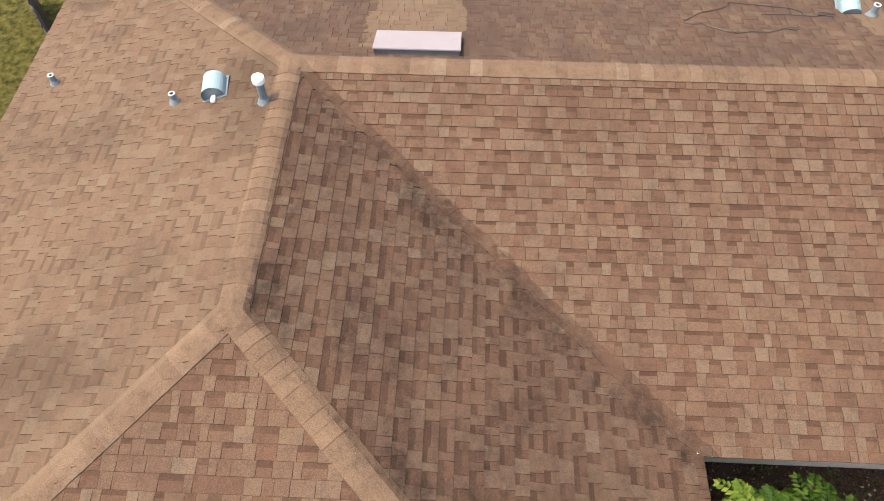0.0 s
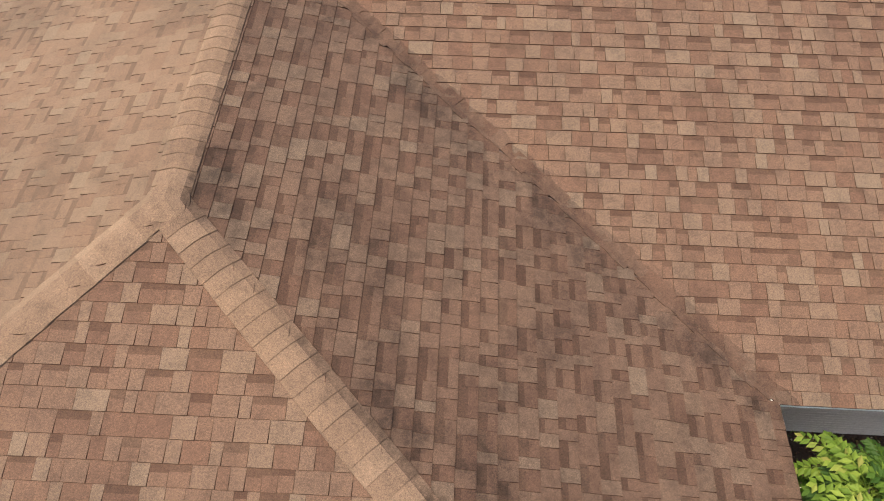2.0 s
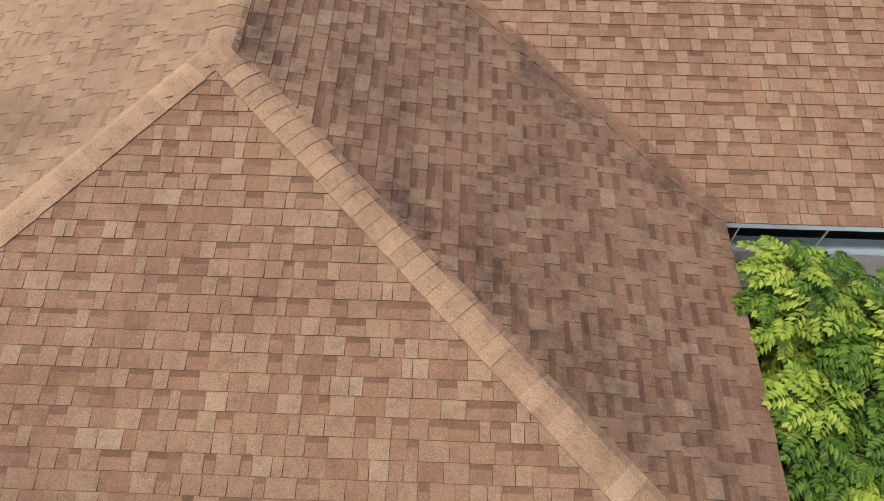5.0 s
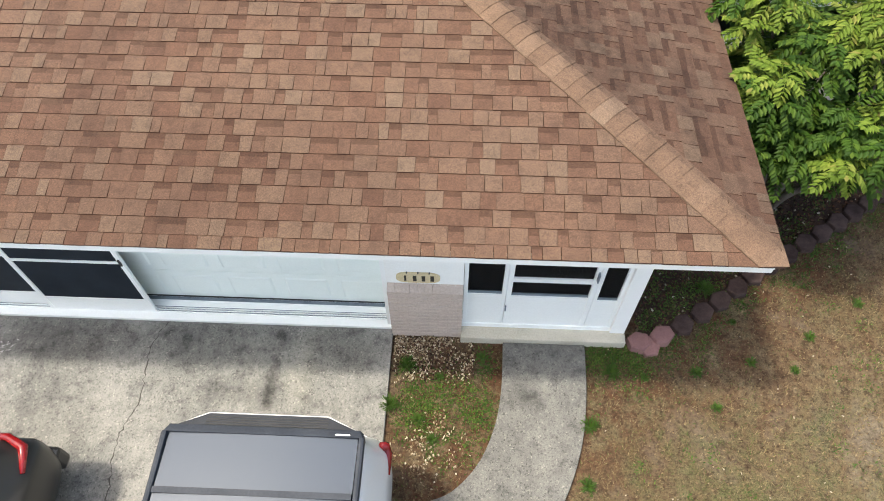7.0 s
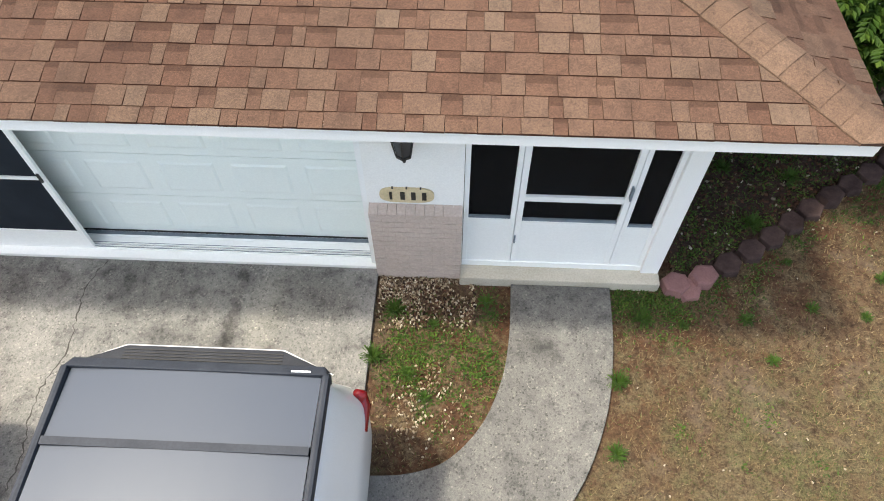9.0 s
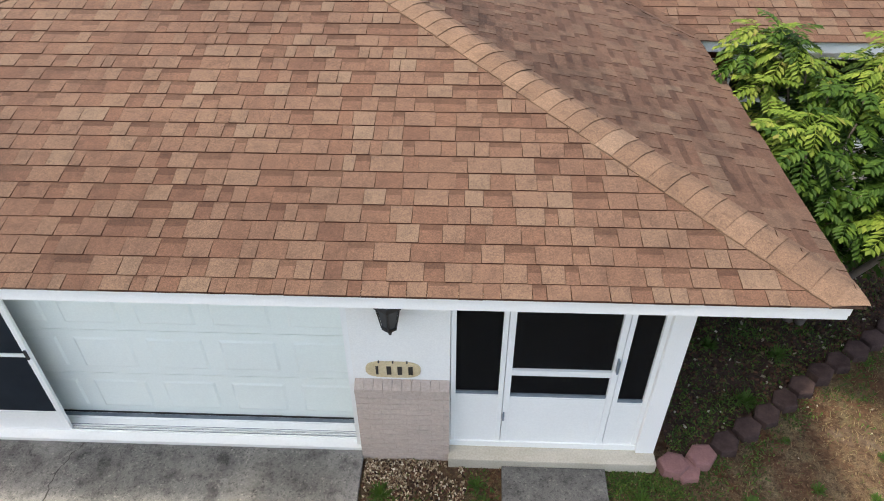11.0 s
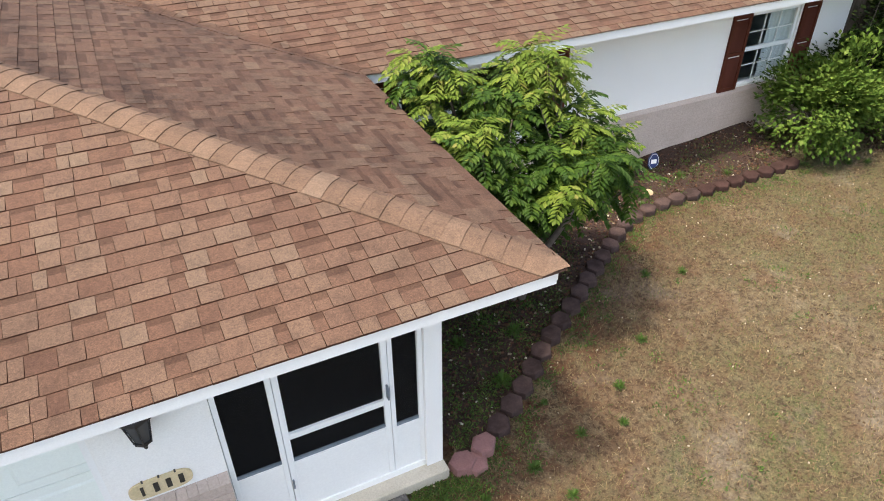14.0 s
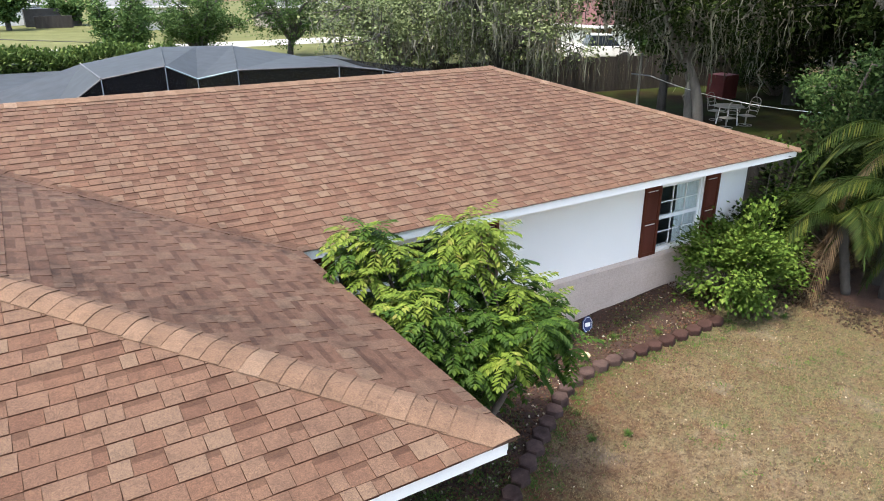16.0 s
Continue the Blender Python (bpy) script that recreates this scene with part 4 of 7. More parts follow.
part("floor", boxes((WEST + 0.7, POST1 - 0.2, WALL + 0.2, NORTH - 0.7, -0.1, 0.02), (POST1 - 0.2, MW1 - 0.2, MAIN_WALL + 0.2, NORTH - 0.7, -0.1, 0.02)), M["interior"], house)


def brick_wainscot(x0, x1, y, top, singly, name_label):
    """Painted brick up to the ledge: single bricks proud of the joints, a soldier course of sloped sill bricks on top."""
    base = part("brick_wainscot", boxes((x0, x1, y - 0.075, y - 0.003, -0.1, top)), M["joint"], house, name_label)
    bl, bh = 0.203, 0.067
    shared = {}
    r = random.Random(5)
    row, z = 0, -0.07
    s = Soup()
    while z < top - 0.08:
        x = x0 - (0.0 if row % 2 == 0 else bl / 2)
        while x < x1:
            a, b2 = max(x, x0), min(x + bl - 0.009, x1)
            if b2 - a > 0.03 and singly:
                w = round(b2 - a, 3)
                if w not in shared:
                    shared[w] = boxes((0, w, -0.0795, -0.07, 0, bh - 0.009)).mesh("brick", M["brick"])
                ob = new("brick", shared[w])
                ob.parent = base
                ob.location = (a, y + r.uniform(-0.002, 0.002), z)
            elif b2 - a > 0.03:
                s.box(a, b2, y - 0.0768 - r.uniform(0, 0.001), y - 0.07, z, z + bh - 0.009)
            x += bl
        z += bh
        row += 1
    if not singly:
        part("brick_field", s, M["brick"], base, "beige painted bricks", kind="stuff")
    me = None
    n = max(1, int((x1 - x0) / 0.075))
    w = (x1 - x0) / n
    s = Soup()
    s.hexa([(0.0015, -0.098, -0.055), (w - 0.0015, -0.098, -0.055), (w - 0.0015, -0.003, -0.04), (0.0015, -0.003, -0.04), (0.0015, -0.098, 0.002), (w - 0.0015, -0.098, 0.002), (w - 0.0015, -0.003, 0.03), (0.0015, -0.003, 0.03)])
    me = s.mesh("sill_brick", M["brick"])
    for i in range(n):
        ob = new("sill_brick", me)
        ob.parent = base
        ob.location = (x0 + i * w, y, top - 0.0)
    return base


brick_wainscot(G1 + 0.01, PIER - 0.005, WALL, 0.92, True, "beige painted brick base of the pier")
brick_wainscot(WEST + 0.5, G0 - 0.01, WALL, 0.92, True, "beige painted brick base of the pier")
brick_wainscot(POST1, MW1, MAIN_WALL, 0.84, False, "beige painted brick base of the wall")

# ---- garage door, tracks and sliding screens ----
def garage_door(x0, x1, y, z1):
    door = empty("garage_door", (x0, y, 0.06), label="closed white sectional garage door with raised panels", category="garage door")
    sections, cols = 4, 8
    sh, cw = (z1 - 0.06) / sections, (x1 - x0) / cols
    s = boxes((0, x1 - x0, 0, 0.04, 0, sh - 0.006))
    for c in range(cols):
        a, b2 = c * cw + 0.07, (c + 1) * cw - 0.07
        lo, hi = 0.08, sh - 0.09
        s.hexa([(a, 0, lo), (a, 0, hi), (b2, 0, hi), (b2, 0, lo), (a + 0.022, -0.009, lo + 0.022), (a + 0.022, -0.009, hi - 0.022), (b2 - 0.022, -0.009, hi - 0.022), (b2 - 0.022, -0.009, lo + 0.022)])
    me = s.mesh("door_section", M["garage"])
    for k in range(sections):
        ob = new("door_section", me)
        ob.parent = door
        ob.location = (0, 0, k * sh)
    part("bottom_seal", boxes((0, x1 - x0, -0.01, 0.035, -0.035, 0.0)), M["rubber"], door)
    return door


garage_door(G0 + 0.002, G1 - 0.002, 0.97, 2.2)
sill = part("threshold", boxes((G0, G1, 0.662, 1.03, -0.05, 0.045)), M["aluminium"], label="white metal threshold with sliding screen tracks", category="threshold", kind="structure")
for yy, gap in ((0.758, 0.016), (0.784, 0.014), (0.810, 0.016), (0.902, 0.050)):
    part("track_rail", boxes((G0, G1, yy - 0.004, yy + 0.004, 0.045, 0.063)), M["aluminium"], sill)
    part("track_gap", boxes((G0, G1, yy + 0.005, yy + 0.005 + gap, 0.0452, 0.0472)), M["lead"], sill)
part("jamb", boxes((G1 - 0.045, G1 - 0.001, 0.70, 0.965, 0.045, 2.12)), M["aluminium"], sill)
part("jamb", boxes((G0 + 0.001, G0 + 0.045, 0.70, 0.965, 0.045, 2.12)), M["aluminium"], sill)


def sliding_screen(x0, x1, y):
    """A white framed sliding screen panel with a mid rail and a deep kick rail."""
    d = empty("sliding_screen", ((x0 + x1) / 2, y, 0.07), label="white framed sliding screen panel with dark mesh", category="screen panel", group="garage screens")
    h, w = 2.04, (x1 - x0) / 2
    part("stile", boxes((-w, -w + 0.05, -0.015, 0.015, 0, h)), M["aluminium"], d, bevel=0.004)
    part("stile", boxes((w - 0.05, w, -0.015, 0.015, 0, h)), M["aluminium"], d, bevel=0.004)
    part("bottom_rail", boxes((-w + 0.05, w - 0.05, -0.014, 0.014, 0, 0.235)), M["aluminium"], d, bevel=0.004)
    part("mid_rail", boxes((-w + 0.05, w - 0.05, -0.014, 0.014, 0.945, 0.98)), M["aluminium"], d)
    part("top_rail", boxes((-w + 0.05, w - 0.05, -0.014, 0.014, h - 0.06, h)), M["aluminium"], d)
    part("mesh", boxes((-w + 0.045, w - 0.045, -0.003, 0.003, 0.23, h - 0.055)), M["screen_slide"], d, "dark insect mesh")
    part("latch", boxes((w - 0.035, w - 0.015, -0.03, -0.014, 0.93, 1.03)), M["black"], d)


sliding_screen(-6.90, -5.71, 0.765)
sliding_screen(-7.95, -6.86, 0.815)

# ---- screened porch ----
slab = part("porch_slab", boxes((PIER - 0.01, POST1 + 0.01, 0.55, 2.9, -0.1, 0.085)), M["slab"], label="pale concrete porch step", category="porch slab", kind="structure", bevel=0.012)
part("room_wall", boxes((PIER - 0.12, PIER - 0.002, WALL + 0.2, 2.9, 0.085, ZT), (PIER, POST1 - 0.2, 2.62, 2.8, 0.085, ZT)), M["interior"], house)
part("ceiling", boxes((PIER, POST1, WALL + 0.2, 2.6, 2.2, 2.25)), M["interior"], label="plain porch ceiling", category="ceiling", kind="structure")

Y0, Y1 = WALL + 0.007, WALL + 0.062


def screen_frame(name, x0, x1, z0, z1, kick, rails, label, stile=0.045, category="screen"):
    """A white framed screen: stiles, solid kick panel, rails, dark mesh."""
    d = empty(name, ((x0 + x1) / 2, (Y0 + Y1) / 2, z0), label=label, category=category)
    w, h = (x1 - x0) / 2, z1 - z0
    part("stile", boxes((-w, -w + stile, -0.025, 0.025, 0, h)), M["aluminium"], d, bevel=0.004)
    part("stile", boxes((w - stile, w, -0.025, 0.025, 0, h)), M["aluminium"], d, bevel=0.004)
    part("kick_panel", boxes((-w + stile, w - stile, -0.018, 0.018, 0, kick)), M["aluminium"], d, "white kick panel")
    part("top_rail", boxes((-w + stile, w - stile, -0.022, 0.022, h - 0.06, h)), M["aluminium"], d)
    for r in rails:
        part("mid_rail", boxes((-w + stile, w - stile, -0.022, 0.022, r - 0.03, r + 0.03)), M["aluminium"], d, bevel=0.003)
    part("sill_strip", boxes((-w + stile, w - stile, -0.010, 0.016, kick, kick + 0.03)), M["lead"], d, "grey sill strip")
    part("mesh", boxes((-w + stile - 0.004, w - stile + 0.004, 0.004, 0.008, kick + 0.03, h - 0.055)), M["screen"], d, "black insect mesh")
    return d


ZP = 0.155
part("base_channel", boxes((PIER + 0.003, POST0 - 0.002, Y0 - 0.005, Y1, 0.085, ZP - 0.002)), M["aluminium"], house, "white metal base channel")
screen_frame("screen_panel", PIER + 0.004, -1.907, ZP, 2.12, 0.605, (), "white framed porch screen with a solid lower panel", 0.04)
door = screen_frame("screen_door", -1.903, -1.032, ZP, 2.12, 0.585, (0.885,), "white framed screen door with a solid lower panel", 0.05, "screen door")
part("handle", boxes((0.405, 0.42, -0.07, -0.026, 0.95, 1.09)), M["lead"], door, "small metal handle", bevel=0.004)
part("hinge", boxes((-0.432, -0.418, -0.04, -0.026, 0.3, 0.4)), M["lead"], door)
part("closer", boxes((0.31, 0.38, 0.028, 0.05, 0.98, 1.0)), M["lead"], door)
screen_frame("screen_panel", -1.028, POST0 - 0.002, ZP, 2.12, 0.545, (), "narrow white framed porch screen with a solid lower panel", 0.04)
part("corner_post", boxes((POST0, POST1, WALL - 0.025, WALL + 0.14, 0.085, 2.12)), M["white"], house, "white corner post", bevel=0.006)
side = Soup()
side.box(POST1 - 0.06, POST1 - 0.05, WALL + 0.15, 2.59, 0.6, 2.1)
part("side_mesh", side, M["screen"], house, "black porch side mesh")
part("side_kick_panel", boxes((POST1 - 0.08, POST1 - 0.04, WALL + 0.141, 2.599, 0.085, 0.6)), M["aluminium"], house)
part("side_rail", boxes((POST1 - 0.085, POST1 - 0.035, 1.6, 1.65, 0.6, 2.12)), M["aluminium"], house)
# thin pale bar set slantwise behind the narrow screen
part("brace", (lambda s: (s.tube([(-0.9, 1.5, 0.5), (-0.78, 0.95, 1.9)], 0.02, 6), s)[1])(Soup()), M["aluminium"], house)
part("spout", (lambda s: (s.tube([(POST1 - 0.0, WALL + 0.3, 1.35), (POST1 + 0.06, WALL + 0.3, 1.38), (POST1 + 0.08, WALL + 0.3, 1.44)], 0.012, 6), s)[1])(Soup()), M["white"], house, "small white hook")

# ---- lantern and plate on the pier ----
def lantern(x, y, z):
    d = empty("wall_lantern", (x, y, z), label="black metal wall lantern with glass sides", category="wall lamp")
    s = Soup()
    def ring(r, h):
        return [(r * math.cos(math.pi / 3 * k + 0.5), r * math.sin(math.pi / 3 * k + 0.5), h) for k in range(6)]
    def shell(rows):
        t = Soup()
        for a, b2 in zip(rows, rows[1:]):
            for k in range(6):
                t.poly(a[k], a[(k + 1) % 6], b2[(k + 1) % 6], b2[k])
        t.poly(*reversed(rows[0]))
        t.poly(*rows[-1])
        return t
    cy = -0.15
    def moved(t):
        t.v = [(a, b2 + cy, c) for a, b2, c in t.v]
        return t
    part("back_plate", boxes((-0.05, 0.05, -0.02, 0.0, -0.12, 0.14)), M["black"], d, bevel=0.006)
    part("roof_cap", moved(shell([ring(0.125, 0.10), ring(0.115, 0.13), ring(0.06, 0.20), ring(0.02, 0.24)])), M["black"], d)
    part("glass", moved(shell([ring(0.06, -0.12), ring(0.10, 0.095)])), M["lamp_glass"], d, "pale glass sides")
    part("base", moved(shell([ring(0.012, -0.22), ring(0.02, -0.19), ring(0.04, -0.16), ring(0.07, -0.14), ring(0.068, -0.118)])), M["black"], d)
    for k in range(6):
        w = math.pi / 3 * k + 0.5
        t = Soup()
        t.tube([(0.068 * math.cos(w), cy + 0.068 * math.sin(w), -0.12), (0.107 * math.cos(w), cy + 0.107 * math.sin(w), 0.10)], 0.006, 4)
        part("cage_bar", t, M["black"], d)
    t = Soup()
    t.tube([(0, -0.01, 0.1), (0, -0.06, 0.17), (0, -0.12, 0.21)], 0.012, 6)
    part("arm", t, M["black"], d)
    d.scale = (0.88, 0.88, 0.94)


M["lamp_glass"] = glass_material("lantern_glass", (0.05, 0.055, 0.06), 0.12)
lantern(-2.765, WALL - 0.001, 1.80)


def number_plate(x, z):
    d = empty("house_plate", (x, WALL - 0.001, z), label="small oval cream plaque on the white pier", category="plaque")
    w, h = 0.215, 0.085
    pts = []
    for k in range(32):
        a = 2 * math.pi * k / 32
        pts.append((w * math.copysign(abs(math.cos(a)) ** 0.5, math.cos(a)), h * math.copysign(abs(math.sin(a)) ** 0.8, math.sin(a))))
    s = Soup()
    s.prism(pts, 0.0, 0.018)
    s.v = [(a, -c, b2) for a, b2, c in s.v]
    s.f = [tuple(reversed(f)) for f in s.f]
    part("plaque", s, M["plate"], d)
    for k in range(4):
        part("bar", boxes((-0.135 + k * 0.085, -0.10 + k * 0.085 if k else -0.115, -0.024, -0.017, -0.045, 0.045)), M["ink"], d, "dark bar")
    for k in (-0.11, 0.0, 0.11):
        part("screw", boxes((k - 0.006, k + 0.006, -0.02, -0.004, h - 0.004, h + 0.01)), M["black"], d)


number_plate(-2.78, 1.07)

# ---- windows and shutters of the main wall ----
def window(name, x0, x1, z0, z1, rows_, cols, label, curtain):
    d = empty(name, ((x0 + x1) / 2, MAIN_WALL + 0.06, z0), label=label, category="window", kind="structure")
    w, h = (x1 - x0) / 2, z1 - z0
    f = Soup()
    f.box(-w, -w + 0.045, -0.03, 0.03, 0, h)
    f.box(w - 0.045, w, -0.03, 0.03, 0, h)
    f.box(-w + 0.045, w - 0.045, -0.03, 0.03, 0, 0.045)
    f.box(-w + 0.045, w - 0.045, -0.03, 0.03, h - 0.045, h)
    part("window_frame", f, M["aluminium"], d, bevel=0.004)
    part("meeting_rail", boxes((-w + 0.045, w - 0.045, -0.034, 0.02, h * 0.5 - 0.03, h * 0.5 + 0.03)), M["aluminium"], d)
    cw, rh = (2 * w - 0.09) / cols, (h - 0.09) / rows_
    for i in range(1, cols):
        part("muntin", boxes((-w + 0.045 + i * cw - 0.006, -w + 0.045 + i * cw + 0.006, -0.02, 0.006, 0.045, h - 0.045)), M["aluminium"], d)
    for j in range(1, rows_):
        if abs(0.045 + j * rh - h / 2) > 0.05:
            part("muntin", boxes((-w + 0.045, w - 0.045, -0.019, 0.005, 0.045 + j * rh - 0.006, 0.045 + j * rh + 0.006)), M["aluminium"], d)
    for i in range(cols):
        for j in range(rows_):
            part("pane", boxes((-w + 0.045 + i * cw + 0.002, -w + 0.045 + (i + 1) * cw - 0.002, -0.004, 0.002, 0.045 + j * rh + 0.002, 0.045 + (j + 1) * rh - 0.002)), M["clear_glass"], d)
    if curtain:
        s = Soup()
        n = 40
        xs = [curtain[0] * w + (curtain[1] - curtain[0]) * w * k / n for k in range(n + 1)]
        for a, b2, k in zip(xs, xs[1:], range(n)):
            s.poly((a, 0.05 + 0.012 * math.sin(k * 0.9), 0.02), (b2, 0.05 + 0.012 * math.sin((k + 1) * 0.9), 0.02), (b2, 0.05 + 0.012 * math.sin((k + 1) * 0.9), h), (a, 0.05 + 0.012 * math.sin(k * 0.9), h))
        part("curtain", s, M["curtain"], d, "white curtain")
    return d


def clear_glass():
    m, t, b = nodes("clear_pane", 0.03)
    b.inputs["Base Color"].default_value = (0.012, 0.02, 0.024, 1)
    tr = t.nodes.new("ShaderNodeBsdfTransparent")
    tr.inputs[0].default_value = (0.93, 0.96, 0.96, 1)
    ms = t.nodes.new("ShaderNodeMixShader")
    ms.inputs[0].default_value = 0.93
    t.links.new(b.outputs[0], ms.inputs[1])
    t.links.new(tr.outputs[0], ms.inputs[2])
    t.links.new(ms.outputs[0], t.nodes["Material Output"].inputs["Surface"])
    return m


M["clear_glass"] = clear_glass()
window("window_1", *WIN_B, 4, 3, "white gridded sash window with a half-drawn white curtain", (0.0, 0.95))
window("window_2", *WIN_A, 2, 2, "wide white framed dark window behind the tree", None)


def shutter(x0, x1, z0, z1):
    d = empty("shutter", ((x0 + x1) / 2, MAIN_WALL - 0.002, z0), label="dark brown louvred wooden shutter on white stucco", category="shutter", group="window shutters")
    w, h = (x1 - x0) / 2, z1 - z0
    part("stile", boxes((-w, -w + 0.05, -0.035, 0, 0, h)), M["dark_wood"], d)
    part("stile", boxes((w - 0.05, w, -0.035, 0, 0, h)), M["dark_wood"], d)
    for z in (0.0, h / 2 - 0.03, h - 0.06):
        part("rail", boxes((-w + 0.05, w - 0.05, -0.034, 0, z, z + 0.06)), M["dark_wood"], d)
    s = Soup()
    s.hexa([(-w + 0.05, -0.03, 0), (w - 0.05, -0.03, 0), (w - 0.05, -0.024, 0), (-w + 0.05, -0.024, 0), (-w + 0.05, -0.008, 0.03), (w - 0.05, -0.008, 0.03), (w - 0.05, -0.002, 0.03), (-w + 0.05, -0.002, 0.03)])
    me = s.mesh("slat", M["dark_wood"])
    z = 0.065
    while z < h - 0.09:
        if not h / 2 - 0.06 < z < h / 2 + 0.03:
            ob = new("slat", me)
            ob.parent = d
            ob.location = (0, 0, z)
        z += 0.034


shutter(6.10, 6.47, 0.86, 2.06)
shutter(7.58, 7.94, 0.86, 2.06)
shutter(2.82, 3.17, 0.86, 2.06)
shutter(0.33, 0.68, 0.86, 2.06)

# ---- roof fittings ----
def on_west(x):
    return EAVE + (x - WEST) * (RIDGE - EAVE) / (APEX - WEST)


def on_north(y):
    return EAVE + (NORTH - y) * (RIDGE - EAVE) / (NORTH - CREST)


def vent_pipe(x, y, z, h, r, label, cap=False):
    d = empty("vent_pipe", (x, y, z), label=label, category="vent pipe", group="roof vents")
    s = Soup()
    s.tube([(0, 0, -0.05), (0, 0, h)], r, 14, cap=False)
    s.tube([(0, 0, h), (0, 0, h - 0.08)], r * 0.75, 14, cap=False)
    part("pipe", s, M["lead"], d, smooth=True)
    s = Soup()
    s.tube([(0, 0, -0.02), (0, 0, 0.03), (0, 0, 0.07)], [r * 2.0, r * 1.5, r * 1.08], 14, cap=False)
    part("flashing", s, M["lead"], d, smooth=True)
    t = Soup()
    for k in range(14):
        a, b2 = 2 * math.pi * k / 14, 2 * math.pi * (k + 1) / 14
        t.poly((r * math.cos(a), r * math.sin(a), h), (r * math.cos(b2), r * math.sin(b2), h), (0.72 * r * math.cos(b2), 0.72 * r * math.sin(b2), h), (0.72 * r * math.cos(a), 0.72 * r * math.sin(a), h))
    part("rim", t, M["white"], d)
    if cap:
        s = Soup()
        s.tube([(0, 0, h), (0, 0, h + 0.015), (0, 0, h + 0.07), (0, 0, h + 0.085)], [r * 1.45, r * 1.6, r * 1.55, r * 1.3], 18)
        part("cap", s, M["white"], d, "white round cap")


vent_pipe(-8.077, 8.465, on_west(-8.077), 0.16, 0.04, "short grey lead vent pipe on the shingles")
vent_pipe(-6.00, 7.60, on_west(-6.00), 0.15, 0.04, "short grey lead vent pipe on the shingles")
vent_pipe(-4.765, 7.31, on_west(-4.765), 0.30, 0.046, "grey vent pipe with a white round cap", True)
vent_pipe(3.03, 9.66, on_north(9.66), 0.18, 0.045, "grey vent pipe behind the ridge")


def hood_vent(x, y, z, tilt_axis, label):
    """A barrel-topped sheet metal exhaust hood."""
    d = empty("roof_hood", (x, y, z), label=label, category="roof vent", group="roof vents")
    d.rotation_euler = tilt_axis
    s = Soup()
    n, L, r = 12, 0.30, 0.14
    arc = [(r * math.cos(math.pi * k / n), 0.05 + r * 0.95 * math.sin(math.pi * k / n)) for k in range(n + 1)]
    for (a, c), (b2, e) in zip(arc, arc[1:]):
        s.poly((a, -L / 2, c), (b2, -L / 2, e), (b2, L / 2, e), (a, L / 2, c))
    s.poly(*[(a, L / 2, c) for a, c in arc], (-r, L / 2, 0), (r, L / 2, 0))
    s.poly((r, -L / 2, 0), (r, -L / 2, 0.05), (r, L / 2, 0.05), (r, L / 2, 0))
    s.poly((-r, -L / 2, 0), (-r, L / 2, 0), (-r, L / 2, 0.05), (-r, -L / 2, 0.05))
    part("hood", s, M["galv"], d, "blue-grey barrel hood", smooth=False)
    t = Soup()
    t.poly(*[(a * 0.97, -L / 2 + 0.03, c * 0.97) for a, c in arc], (-r * 0.97, -L / 2 + 0.03, 0), (r * 0.97, -L / 2 + 0.03, 0))
    part("grille", t, M["lead"], d)
    part("flange", boxes((-r - 0.02, r + 0.02, -L / 2 - 0.01, L / 2 + 0.04, 0.004, 0.014)), M["lead"], d)
    part("damper", boxes((-0.03, 0.02, -L / 2 - 0.08, -L / 2 + 0.02, 0.02, 0.05)), M["white"], d)


hood_vent(-5.46, 7.66, on_west(-5.46) + 0.012, (0, radians(-15.7), radians(8)), "blue-grey sheet metal roof exhaust hood")
hood_vent(2.79, 9.88, on_north(9.88) + 0.012, (radians(-15.6), 0, radians(180)), "blue-grey sheet metal exhaust hood behind the ridge")

# flat panel behind the ridge, on its kerb
d = empty("roof_panel", (-3.06, 8.38, on_north(8.38)), label="flat pale panel on a dark kerb behind the ridge", category="skylight")
d.rotation_euler = (-math.atan2(RIDGE - EAVE, NORTH - CREST), 0, 0)
part("kerb", boxes((-0.52, 0.52, -0.24, 0.24, -0.02, 0.075)), M["cage_frame"], d)
part("lid", boxes((-0.535, 0.535, -0.255, 0.255, 0.076, 0.10)), M["panel"], d, "pale pink-grey lid", bevel=0.006)


def cable():
    """A thin black cable left loose on the north slope, with small clips."""
    pts = [(1.52, 9.57), (1.75, 9.59), (2.05, 9.58), (2.1, 9.68), (1.98, 9.79), (1.7, 9.86), (1.45, 9.9), (1.17, 9.95), (1.12, 9.82), (0.9, 9.68), (0.69, 9.58), (0.52, 9.4), (0.40, 9.28), (0.55, 9.21), (0.63, 9.24), (0.7, 9.17), (0.96, 9.0), (1.03, 9.05), (0.98, 8.96), (1.18, 9.01), (1.3, 9.05), (1.35, 8.99), (1.56, 9.07), (1.66, 9.13), (1.8, 9.2), (1.88, 9.14), (1.78, 9.1), (1.68, 9.16)]
    s = Soup()
    line = curve_through([(x, y, on_north(y) + 0.024) for x, y in pts], 0.06)
    s.tube(line, 0.005, 5)
    ob = part("roof_cable", s, M["black"], label="loose thin black cable lying on the shingles", category="cable")
    pts = [(2.05, 9.58), (2.2, 9.55), (2.35, 9.6), (2.43, 9.66), (2.53, 9.62), (2.47, 9.56), (2.36, 9.58), (2.28, 9.64), (2.4, 9.68), (2.6, 9.64)]
    s = Soup()
    s.tube(curve_through([(x, y, on_north(y) + 0.024) for x, y in pts], 0.06), 0.005, 5)
    part("cable_loop", s, M["black"], ob)


cable()

